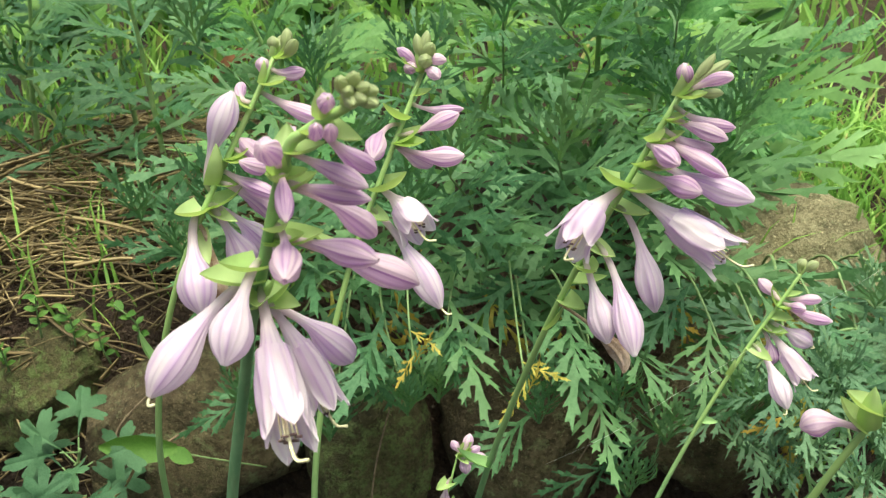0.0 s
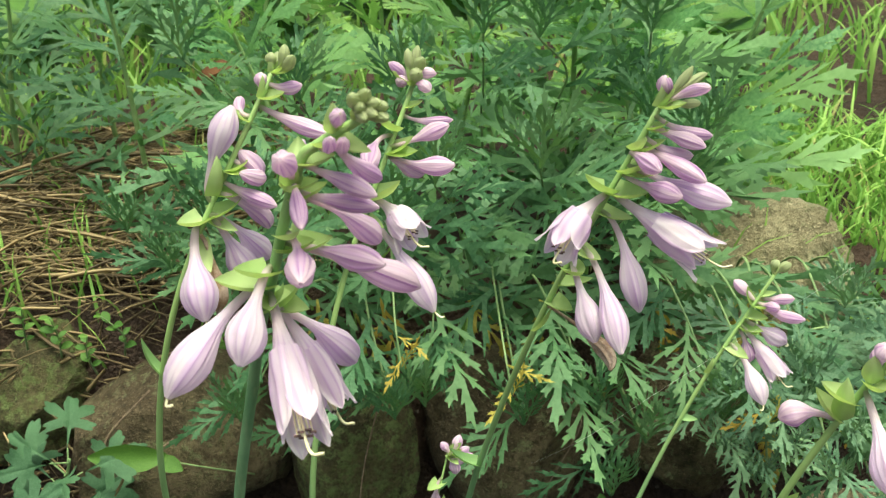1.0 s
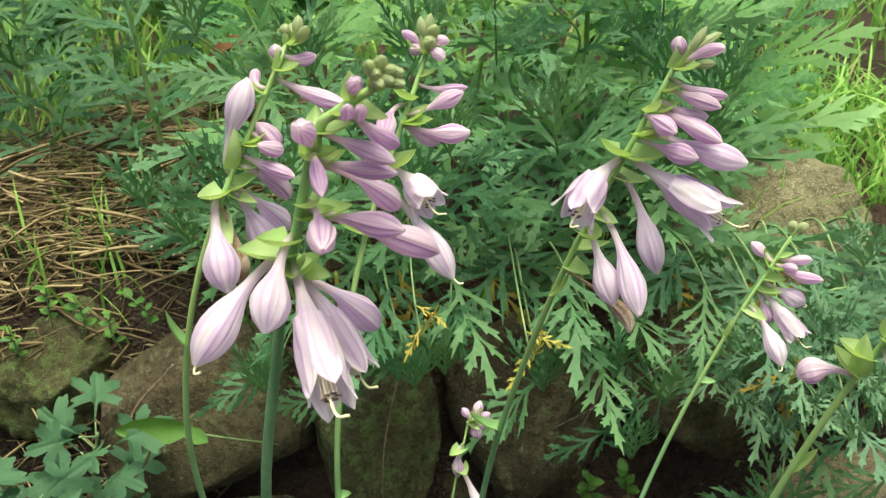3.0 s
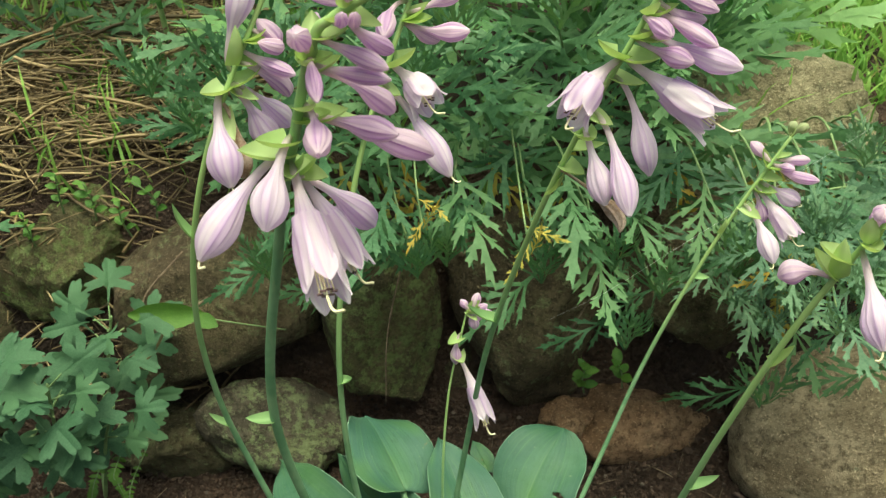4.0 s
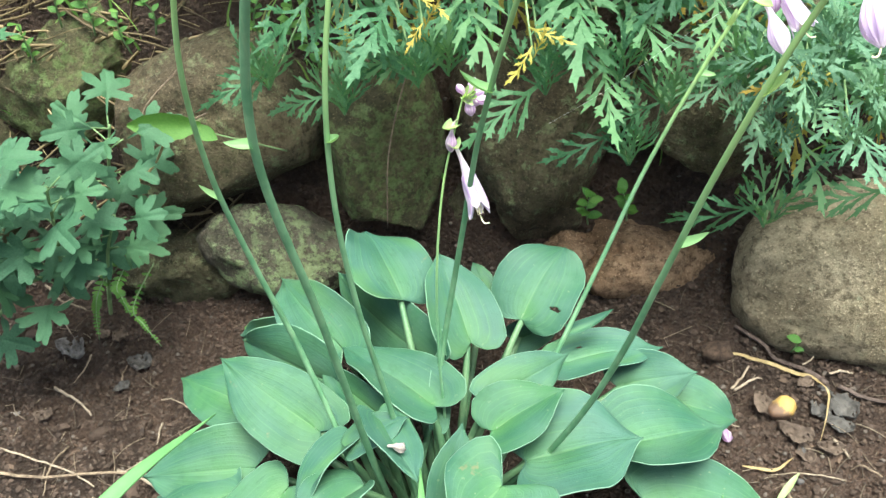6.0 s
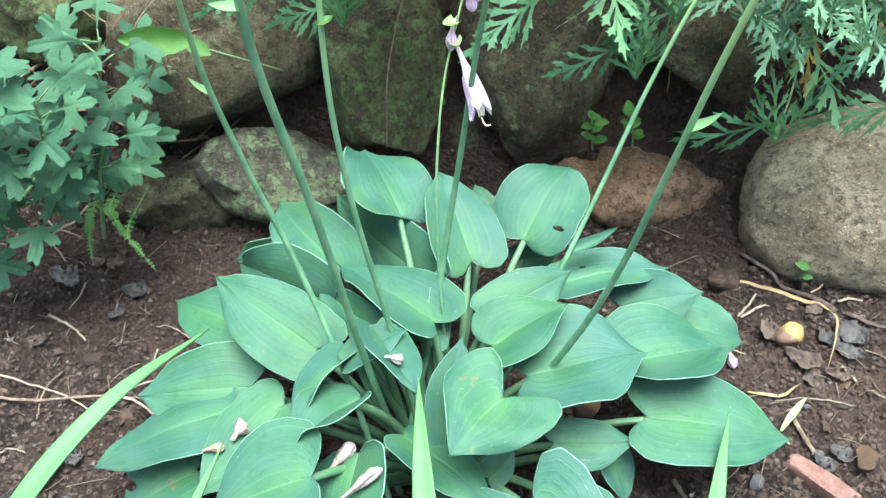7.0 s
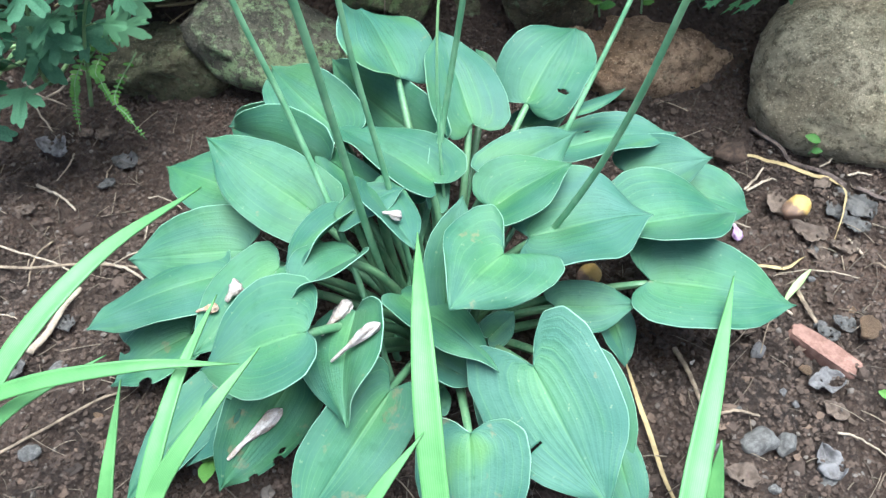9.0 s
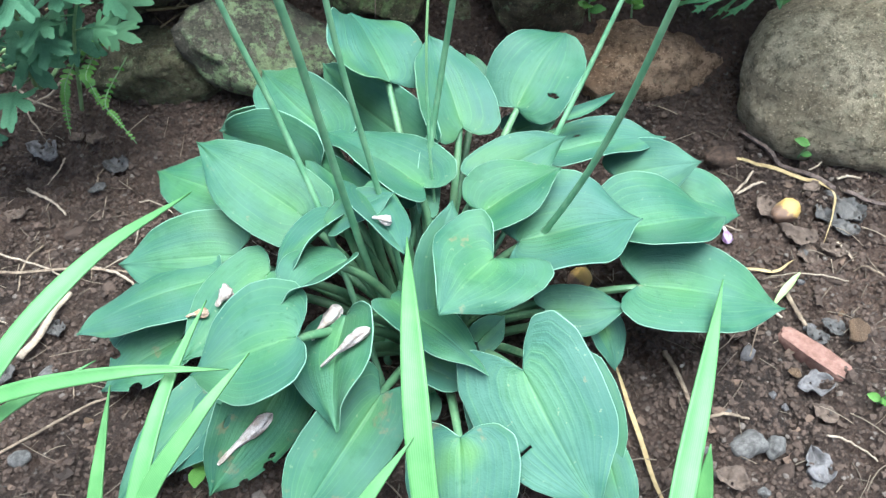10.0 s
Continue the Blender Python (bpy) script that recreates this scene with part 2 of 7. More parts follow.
def fruit_material():
    s = Shader("yellow fruit")
    x = s.t.nodes.new("ShaderNodeSeparateXYZ")
    s.put(x.inputs[0], s.t.nodes.new("ShaderNodeTexCoord").outputs["Object"])
    edge = s.math("ADD", s.math("ADD", s.math("MULTIPLY", x.outputs[0], 0.6), s.math("MULTIPLY", x.outputs[2], 0.5)), s.math("MULTIPLY", s.noise(2.2, 4), 0.7))
    c = s.mix(s.step(edge, 0.28, 0.62), (0.16, 0.098, 0.070), (0.44, 0.285, 0.085))
    c = s.mix(s.math("MULTIPLY", s.step(s.noise(9, 4), 0.5, 0.7), 0.3), c, (0.40, 0.20, 0.06))
    s.bump(s.noise(14, 4), 0.3, 0.05)
    return s.finish(c, 0.5, 0, 0.4)


def scatter_material(name, dark, light, odd):
    s = Shader(name)
    i = s.island()
    c = s.mix(i, dark, light)
    c = s.mix(s.step(s.math("FRACT", s.math("MULTIPLY", i, 5.7)), 0.93, 0.96), c, odd)
    c = s.mix(s.math("MULTIPLY", s.noise(220, 4), 0.5), c, tuple(x * 0.5 for x in dark))
    s.bump(s.noise(300, 5), 0.5, 0.003)
    return s.finish(c, 0.85, 0, 0.3)


HOSTA = hosta_leaf_material()
HOSTA_WORN = hosta_leaf_material("bitten and browned hosta leaf", 1.0)
PETIOLE = stem_material("hosta leaf stalk", (0.075, 0.165, 0.080), (0.125, 0.220, 0.108))
SCAPE = stem_material("flower stalk", (0.110, 0.245, 0.125), (0.180, 0.330, 0.180), 0.5, (0.31, 0.47, 0.17))
PETAL = petal_material("pale lilac petal", (0.88, 0.79, 0.89), (0.50, 0.27, 0.64), 14.0, 0.62)
BUD = petal_material("violet flower bud", (0.86, 0.70, 0.82), (0.42, 0.18, 0.53), 12.0, 0.85)
YOUNG = petal_material("green flower bud", (0.60, 0.60, 0.46), (0.42, 0.28, 0.44), 9.0, 0.6, 0.60)
WILT = grain_material("withered petal", (0.34, 0.20, 0.11), (0.66, 0.52, 0.44), 160, 0.8, through=0.15)
STAMEN = grain_material("cream stamen", (0.78, 0.72, 0.42), (0.86, 0.82, 0.60), 90, 0.5)
ANTHER = grain_material("dark anther", (0.10, 0.06, 0.07), (0.20, 0.13, 0.12), 90, 0.7)
BRACT = green_blade_material("bract", (0.31, 0.47, 0.17), (0.46, 0.62, 0.27), (0.60, 0.71, 0.42), 0.5, 0.40, 5.0)
LOW_BRACT = green_blade_material("lower bract", (0.20, 0.38, 0.15), (0.29, 0.47, 0.21), (0.36, 0.55, 0.28), 0.5, 0.30, 5.0)
IRIS = green_blade_material("iris blade", (0.066, 0.172, 0.046), (0.098, 0.232, 0.066), (0.085, 0.215, 0.074), 0.5, 0.15, 12.0)
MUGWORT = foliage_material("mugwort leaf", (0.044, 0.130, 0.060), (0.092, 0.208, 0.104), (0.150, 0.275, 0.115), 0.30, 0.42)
MUGWORT_PALE = foliage_material("blue-green mugwort leaf", (0.060, 0.145, 0.085), (0.125, 0.235, 0.150), (0.18, 0.30, 0.16), 0.28)
# paler copies of the mugwort green: sunlight at the back is put into the colour
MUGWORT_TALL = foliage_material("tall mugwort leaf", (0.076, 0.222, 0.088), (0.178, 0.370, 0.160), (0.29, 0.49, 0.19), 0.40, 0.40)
MUGWORT_LIT = foliage_material("sunlit mugwort leaf", (0.12, 0.31, 0.095), (0.27, 0.50, 0.17), (0.42, 0.62, 0.22), 0.45)
MUG_STEM = stem_material("mugwort stem", (0.120, 0.200, 0.080), (0.22, 0.320, 0.140), 0.6)
TALL_STEM = stem_material("pale mugwort stem", (0.20, 0.34, 0.12), (0.34, 0.48, 0.21), 0.55)
YELLOWED = foliage_material("yellowed leaf", (0.36, 0.31, 0.06), (0.52, 0.47, 0.11), (0.50, 0.30, 0.05), 0.3)
LOBED = foliage_material("chrysanthemum leaf", (0.026, 0.080, 0.040), (0.050, 0.124, 0.066), (0.075, 0.165, 0.075), 0.18, 0.6)
FERN = foliage_material("fern leaflet", (0.07, 0.17, 0.03), (0.15, 0.28, 0.05), (0.12, 0.26, 0.04), 0.3)
WEED = foliage_material("bright weed leaf", (0.04, 0.12, 0.022), (0.09, 0.21, 0.040), (0.14, 0.27, 0.05), 0.3)
GRASS = blades_material("meadow grass", (0.10, 0.27, 0.045), (0.38, 0.60, 0.16), (0.50, 0.44, 0.20), 0.06, 0.45)
STRAW = blades_material("dry straw", (0.070, 0.048, 0.027), (0.42, 0.32, 0.18), (0.055, 0.040, 0.026), 0.30, 0.12)
SOIL = soil_material()
PEBBLES = scatter_material("soil crumbs and pebbles", (0.040, 0.026, 0.020), (0.082, 0.054, 0.041), (0.13, 0.105, 0.09))
CHAFF = blades_material("dull chaff", (0.060, 0.043, 0.032), (0.26, 0.20, 0.145), (0.10, 0.075, 0.055), 0.30, 0.05)
SCRAPS = scatter_material("leaf scraps", (0.032, 0.022, 0.018), (0.15, 0.098, 0.070), (0.32, 0.28, 0.26))
TWIG = grain_material("weathered twig", (0.10, 0.070, 0.05), (0.28, 0.21, 0.15), 90, 0.8, (1, 1, 1))
DARK_TWIG = grain_material("dark bark", (0.045, 0.030, 0.026), (0.135, 0.098, 0.085), 120, 0.85)
PALE_TWIG = grain_material("bleached twig", (0.20, 0.155, 0.115), (0.38, 0.30, 0.23), 90, 0.8)
DRY_LEAF = grain_material("dead leaf", (0.062, 0.043, 0.034), (0.150, 0.108, 0.084), 70, 0.8, through=0.1)
TAN_BLADE = grain_material("dry blade", (0.30, 0.21, 0.10), (0.46, 0.35, 0.18), 50, 0.7, through=0.15)
BROWN_LEAF = grain_material("rust brown leaf", (0.10, 0.038, 0.018), (0.17, 0.075, 0.035), 40, 0.7, through=0.1)
DARK_LEAF = grain_material("rotten leaf", (0.03, 0.027, 0.027), (0.09, 0.08, 0.075), 70, 0.5)
BRICK = grain_material("red brick", (0.15, 0.078, 0.060), (0.25, 0.142, 0.114), 110, 0.95)
CLOD = grain_material("soil clod", (0.040, 0.026, 0.019), (0.120, 0.076, 0.056), 3.0, 0.9, relief=0.12)
FRUIT = fruit_material()
GREY_STONE = grain_material("grey stone", (0.060, 0.053, 0.050), (0.155, 0.142, 0.135), 2.6, 0.85)
ASH = grain_material("pale grey dead leaf", (0.070, 0.062, 0.061), (0.165, 0.150, 0.152), 90, 0.9)
DEAD_BLOOM = grain_material("dried blossom", (0.36, 0.28, 0.23), (0.62, 0.55, 0.53), 140, 0.75, through=0.15)
DEAD_WEB = grain_material("spider silk", (0.75, 0.75, 0.75), (0.9, 0.9, 0.9), 300, 0.4)
ROCK_OLIVE = rock_material("olive mossy stone", (0.078, 0.066, 0.036), (0.172, 0.144, 0.080), (0.20, 0.27, 0.10), 0.75, 0.6)
ROCK_BROWN = rock_material("brown stone", (0.078, 0.066, 0.039), (0.168, 0.144, 0.087), (0.26, 0.30, 0.16), 0.30, 0.30)
ROCK_DUN = rock_material("dun brown stone", (0.098, 0.074, 0.046), (0.205, 0.160, 0.100), (0.26, 0.29, 0.15), 0.40, 0.28)
ROCK_GREY = rock_material("grey lichened stone", (0.070, 0.060, 0.044), (0.150, 0.132, 0.098), (0.27, 0.34, 0.17), 0.8, 0.15)
ROCK_TAN = rock_material("tan stone", (0.345, 0.275, 0.180), (0.630, 0.520, 0.360), (0.34, 0.34, 0.23), 0.1, 0.10)
ROCK_MOSSY_TAN = rock_material("weathered olive-tan stone", (0.275, 0.240, 0.150), (0.490, 0.430, 0.290), (0.25, 0.27, 0.15), 0.4, 0.35)
ROCK_CLAY = rock_material("reddish clay stone", (0.27, 0.160, 0.092), (0.46, 0.305, 0.195), (0.36, 0.28, 0.18), 0.1, 0.0)


# ---- mesh helpers ----
def mesh_object(name, verts, faces, material, parent=None, label="", uvs=None, smooth=True):
    me = bpy.data.meshes.new(name)
    me.from_pydata([tuple(v) for v in verts], [], faces)
    me.materials.append(material)
    if uvs is not None:
        layer = me.uv_layers.new(name="UVMap")
        idx = np.empty(len(me.loops), dtype=np.int32)
        me.loops.foreach_get("vertex_index", idx)
        layer.data.foreach_set("uv", np.asarray(uvs, dtype=np.float32)[idx].ravel())
    if smooth:
        me.polygons.foreach_set("use_smooth", [True] * len(me.polygons))
    me.update()
    ob = new(name, me)
    if parent is not None:
        ob.parent = parent
    if label:
        tagged(ob, label)
    return ob


def thing(name, at, label, category, group="", kind=""):
    ob = new(name)
    ob.empty_display_size = 0.02
    ob.location = at
    bpy.context.view_layer.update()
    return tagged(ob, label, category, group, kind)


def own(ob, parent):
    """Lays a mesh that was built in world places under its thing or part."""
    ob.parent = parent
    ob.matrix_parent_inverse = Matrix.Translation(-Vector(parent.location))
    return ob


def unit(v):
    v = np.asarray(v, float)
    return v / (np.linalg.norm(v) + 1e-12)


def smooth_path(points, n):
    p = np.array(points, float)
    p = np.vstack([2 * p[0] - p[1], p, 2 * p[-1] - p[-2]])
    res = []
    for i in range(1, len(p) - 2):
        a, b, c, d = p[i - 1:i + 3]
        for t in np.linspace(0, 1, n, endpoint=False):
            res.append(0.5 * (2 * b + (c - a) * t + (2 * a - 5 * b + 4 * c - d) * t * t + (3 * b - a - 3 * c + d) * t ** 3))
    res.append(p[-2])
    return np.array(res)


def bezier(a, b, c, n):
    t = np.linspace(0, 1, n)[:, None]
    return (1 - t) ** 2 * np.array(a) + 2 * t * (1 - t) * np.array(b) + t * t * np.array(c)


def frames(path):
    tang = np.gradient(path, axis=0)
    tang /= np.linalg.norm(tang, axis=1)[:, None] + 1e-12
    side = unit(np.cross(tang[0], (0.13, 0.31, 0.94) if abs(tang[0][2]) < 0.9 else (1, 0.1, 0)))
    sides = []
    for g in tang:
        side = unit(side - g * (side @ g))
        sides.append(side)
    sides = np.array(sides)
    return tang, sides, np.cross(tang, sides)


def revolve(path, radii, n, wobble=None):
    """Rings of n points round a path, with matching faces and uvs."""
    _, a, b = frames(path)
    ang = np.linspace(0, 2 * np.pi, n + 1)
    verts, uvs, faces = [], [], []
    m = len(path)
    for i in range(m):
        for k, q in enumerate(ang):
            r = radii[i] * (1 if wobble is None else wobble(q, i / (m - 1)))
            verts.append(path[i] + r * (np.cos(q) * a[i] + np.sin(q) * b[i]))
            uvs.append((k / n, i / (m - 1)))
    for i in range(m - 1):
        for k in range(n):
            p = i * (n + 1) + k
            faces.append((p, p + 1, p + n + 2, p + n + 1))
    return verts, faces, uvs


def tube(name, path, r0, r1, material, parent=None, n=8, label=""):
    radii = np.linspace(r0, r1, len(path))
    v, f, uv = revolve(np.asarray(path), radii, n)
    k = len(v)
    v += [path[0], path[-1]]
    uv += [(0, 0), (0, 1)]
    m = len(path)
    f += [(k, i + 1, i) for i in range(n)] + [(k + 1, (m - 1) * (n + 1) + i, (m - 1) * (n + 1) + i + 1) for i in range(n)]
    return mesh_object(name, v, f, material, parent, label, uv)


def ribbon(path, width, normal, n=5, cup=0.0, profile=None, twist=0.0):
    """A blade along a path: verts, faces, uvs. Cup lifts its edges."""
    path = np.asarray(path, float)
    m = len(path)
    tang = np.gradient(path, axis=0)
    verts, uvs, faces = [], [], []
    for i in range(m):
        s = i / (m - 1)
        g = unit(tang[i])
        nn = unit(np.asarray(normal) - g * (np.asarray(normal) @ g))
        side = np.cross(g, nn)
        w = width * (profile(s) if profile else 1.0)
        q = twist * s
        side, nn = np.cos(q) * side + np.sin(q) * nn, np.cos(q) * nn - np.sin(q) * side
        for k in range(n):
            t = 2 * k / (n - 1) - 1
            verts.append(path[i] + side * t * w / 2 + nn * cup * w * (t * t - 0.4))
            uvs.append((k / (n - 1), s))
    for i in range(m - 1):
        for k in range(n - 1):
            p = i * n + k
            faces.append((p, p + 1, p + n + 1, p + n))
    return verts, faces, uvs


def fbm(x, y, z, o=4):
    return noise.fractal(Vector((x, y, z)), 0.9, 2.1, o)


# ---- ground: one sheet, a bed of soil, a bank and a grassy rise behind it ----
def ground_height(x, y):
    wall = 0.750 + 0.02 * math.sin(x * 5.0 + 1.0)
    k = min(1.0, max(0.0, (y - wall + 0.03) / 0.14))
    k = k * k * (3 - 2 * k)
    rise = 0.05 * max(0.0, (y - 0.62)) / 0.15 if y < 0.77 else 0.05
    bed = rise * min(1, max(0, (y - 0.6) / 0.1)) * 0.9
    top = 0.325 + 0.085 * min(y - 0.9, 12.0) + 0.01 * max(0.0, y - 12.9) if y > 0.9 else 0.325
    z = bed * (1 - k) + top * k
    near = 1.0 if abs(x) < 1.5 and y < 2.5 else 0.4
    z += near * (0.012 * fbm(x * 7, y * 7, 3.3, 4) + 0.0095 * fbm(x * 38, y * 38, 8.1, 4) + 0.0045 * fbm(x * 95, y * 95, 5.1, 2))
    if abs(x) < 0.7 and 0.12 < y < 0.85:
        z += 0.0065 * (0.42 - noise.voronoi(Vector((x * 52, y * 52, 0.4)))[0][0]) + 0.003 * (0.42 - noise.voronoi(Vector((x * 130, y * 130, 2.4)))[0][0])
    if y < -0.4 or abs(x) > 2 or y > 3:
        z += 0.03 * fbm(x * 0.8, y * 0.8, 1.2, 3)
    return z


def axis(edges):
    res = []
    for lo, hi, step in edges:
        res += list(np.arange(lo, hi, step))
    return np.array(res + [edges[-1][1]])


def ground():
    xs = axis([(-60, -8, 8), (-8, -1.5, 0.5), (-1.5, -0.55, 0.05), (-0.55, 0.55, 0.0045), (0.55, 1.5, 0.05), (1.5, 8, 0.5), (8, 60, 8)])
    ys = axis([(-60, -6, 8), (-6, -0.6, 0.4), (-0.6, 0.16, 0.03), (0.16, 0.92, 0.0045), (0.92, 1.5, 0.02), (1.5, 4, 0.12), (4, 12, 0.8), (12, 80, 6)])
    verts = [(x, y, ground_height(x, y)) for y in ys for x in xs]
    n = len(xs)
    faces = [(j * n + i, j * n + i + 1, (j + 1) * n + i + 1, (j + 1) * n + i) for j in range(len(ys) - 1) for i in range(n - 1)]
    ob = mesh_object("ground", verts, faces, SOIL)
    tagged(ob, "dark reddish-brown garden soil rising to a grassy bank", "ground", kind="structure")


ground()


# ---- boulders of the dry wall ----
def boulder(at, half, turn, material, seed, label, rough=0.10, square=0.75, facets=9):
    bm = bmesh.new()
    bmesh.ops.create_icosphere(bm, subdivisions=5, radius=1.0)
    rot = Euler([radians(a) for a in turn]).to_matrix()
    r = random.Random(int(seed * 10))
    cuts = [(Vector((r.gauss(0, 1), r.gauss(0, 1), r.gauss(0, 1))).normalized(), r.uniform(0.62, 0.86)) for _ in range(facets)]
    for v in bm.verts:
        p = v.co.copy()
        p = Vector([math.copysign(abs(c) ** square, c) for c in p])
        p *= 1 / max(0.75, p.length) ** 0.6
        big = fbm(p.x * 0.9 + seed, p.y * 0.9, p.z * 0.9, 2)
        mid = fbm(p.x * 2.6 + seed, p.y * 2.6 + 4, p.z * 2.6, 4)
        fine = fbm(p.x * 9 + seed, p.y * 9, p.z * 9 + 2, 4)
        for n, d in cuts:
            over = p.dot(n) - d
            if over > 0:
                p -= n * over * 0.8
        p *= 1.06 + rough * 2.0 * big + rough * 1.0 * mid + rough * 0.3 * fine
        v.co = rot @ Vector((p.x * half[0], p.y * half[1], p.z * half[2]))
    me = bpy.data.meshes.new("boulder")
    bm.to_mesh(me)
    bm.free()
    me.materials.append(material)
    me.polygons.foreach_set("use_smooth", [True] * len(me.polygons))
    ob = new("boulder", me)
    ob.location = at
    return tagged(ob, label, "boulder", "boulders of the dry stone wall")


boulder((-0.243, 0.785, 0.188), (0.114, 0.075, 0.090), (8, -22, 6), ROCK_DUN, 1.3, "large smooth brown boulder leaning in the bank", 0.05, 0.75, 4)
boulder((-0.375, 0.83, 0.240), (0.088, 0.07, 0.062), (0, -10, 10), ROCK_OLIVE, 5.1, "rounded olive-brown boulder among small weeds")
boulder((-0.066, 0.775, 0.178), (0.062, 0.06, 0.105), (-8, 6, 0), ROCK_OLIVE, 9.4, "upright dark boulder with green moss", 0.08, 0.6)
boulder((0.092, 0.80, 0.160), (0.074, 0.062, 0.108), (-6, -4, 5), ROCK_DUN, 12.2, "blocky mossy brown boulder beside the hosta", 0.09, 0.6)
boulder((0.262, 0.783, 0.208), (0.082, 0.068, 0.076), (0, 8, -12), ROCK_DUN, 15.9, "rounded mossy boulder under the mugwort")
boulder((0.430, 0.710, 0.052), (0.142, 0.088, 0.096), (-8, -10, -6), ROCK_TAN, 21.7, "big pale grey-tan boulder resting on soil", 0.06, 0.8, 3)
boulder((-0.172, 0.722, 0.078), (0.080, 0.045, 0.040), (14, 20, -4), ROCK_GREY, 27.2, "flat grey stone with pale green lichen", 0.09, 0.62, 6)
boulder((-0.285, 0.735, 0.055), (0.070, 0.045, 0.040), (6, -6, 6), ROCK_BROWN, 31.6, "low brown stone half buried in soil", 0.12)
boulder((0.205, 0.748, 0.042), (0.072, 0.040, 0.040), (10, 8, 0), ROCK_CLAY, 36.1, "reddish tan clay stone half buried in soil", 0.13, 0.6)
boulder((0.125, 0.742, 0.050), (0.030, 0.026, 0.034), (0, 10, 20), ROCK_CLAY, 41.0, "small reddish clay stone between boulders", 0.14)
boulder((0.322, 0.89, 0.290), (0.120, 0.08, 0.098), (0, -17, -10), ROCK_MOSSY_TAN, 44.8, "large weathered olive-tan boulder on the bank top", 0.08, 0.8, 4)
boulder((0.53, 0.86, 0.20), (0.075, 0.06, 0.075), (0, 12, 8), ROCK_TAN, 49.5, "tan boulder at the edge of the bank")
boulder((-0.50, 0.80, 0.13), (0.105, 0.08, 0.10), (0, 8, 12), ROCK_BROWN, 53.3, "brown boulder behind the chrysanthemum")
boulder((0.56, 0.82, 0.09), (0.09, 0.07, 0.09), (5, -6, 8), ROCK_BROWN, 57.7, "brown boulder at the foot of the bank")
boulder((0.02, 0.815, 0.07), (0.045, 0.05, 0.06), (0, 0, 0), ROCK_BROWN, 61.2, "dark brown stone deep between boulders")

# ---- the hosta ----
CROWN = np.array((0.005, 0.425, 0.0))
hosta = thing("hosta_plant", CROWN, "clump of blue-green hosta with broad heart-shaped leaves on soil", "hosta")
# outlines of half a blade from the stalk round the lobe to the tip: share of the way, half widths, lengths
OUTLINES = {
    "ovate": ((0, 0, 0), (0.06, 0.28, -0.11), (0.13, 0.60, -0.14), (0.21, 0.88, -0.05), (0.30, 1.0, 0.12), (0.40, 0.99, 0.31), (0.52, 0.87, 0.50), (0.65, 0.64, 0.69), (0.78, 0.35, 0.84), (0.88, 0.135, 0.93), (0.95, 0.035, 0.98), (1, 0, 1)),
    "round": ((0, 0, 0), (0.06, 0.33, -0.06), (0.13, 0.66, -0.06), (0.21, 0.90, 0.05), (0.31, 1.0, 0.22), (0.43, 1.0, 0.43), (0.55, 0.93, 0.62), (0.68, 0.78, 0.80), (0.80, 0.56, 0.93), (0.90, 0.30, 0.99), (1, 0, 1)),
    "heart": ((0, 0, 0), (0.05, 0.22, -0.16), (0.12, 0.52, -0.29), (0.20, 0.84, -0.26), (0.28, 1.02, -0.08), (0.37, 1.02, 0.13), (0.48, 0.90, 0.36), (0.60, 0.70, 0.58), (0.73, 0.45, 0.77), (0.85, 0.22, 0.91), (0.94, 0.07, 0.98), (1, 0, 1)),
    "cordate": ((0, 0, 0), (0.05, 0.15, -0.14), (0.12, 0.42, -0.34), (0.20, 0.72, -0.42), (0.29, 0.95, -0.28), (0.38, 1.02, -0.04), (0.48, 0.95, 0.18), (0.60, 0.76, 0.40), (0.73, 0.52, 0.62), (0.85, 0.28, 0.82), (0.94, 0.09, 0.95), (1, 0, 1)),
    "pointed": ((0, 0, 0), (0.06, 0.28, -0.05), (0.13, 0.60, -0.06), (0.21, 0.88, 0.02), (0.30, 1.0, 0.17), (0.40, 0.95, 0.35), (0.52, 0.78, 0.53), (0.65, 0.55, 0.70), (0.78, 0.32, 0.84), (0.88, 0.14, 0.93), (0.95, 0.04, 0.98), (1, 0, 1)),
}
leaf_count = [0]
# bitten spots on some leaves: across, along, and their half widths
HOLES = {3: ((0.80, 0.30, 0.07, 0.016),), 18: ((0.03, 0.55, 0.05, 0.03), (0.10, 0.50, 0.03, 0.02), (0.80, 0.45, 0.03, 0.04), (0.97, 0.36, 0.06, 0.03), (0.02, 0.72, 0.05, 0.03)), 41: ((1.0, 0.46, 0.30, 0.013),), 15: ((0.02, 0.5, 0.1, 0.06), (0.95, 0.6, 0.12, 0.05)), 32: ((0.3, 0.3, 0.02, 0.02),)}

WORN = (15, 16, 17, 18, 22, 43)


def half_outline(kind, belly, n):
    t, x, y = (np.array(c) for c in zip(*OUTLINES[kind]))
    q = np.linspace(0, 1, n)
    fine = np.linspace(0, 1, 241)
    soft = []
    for c in (x, y):
        f = np.pad(np.interp(fine, t, c), 5, mode="reflect", reflect_type="odd")
        soft.append(np.interp(q, fine, np.convolve(f, np.hanning(13)[1:-1] / np.hanning(13).sum(), "valid")))
    x, y = soft
    peak = float(y[x.argmax()])
    y = y + (belly - peak) * 1.7 * np.sin(np.pi * np.clip(y, 0, 1)) * (1 - np.clip(y, 0, 1))
    x[0] = x[-1] = 0.0
    return q, x, y


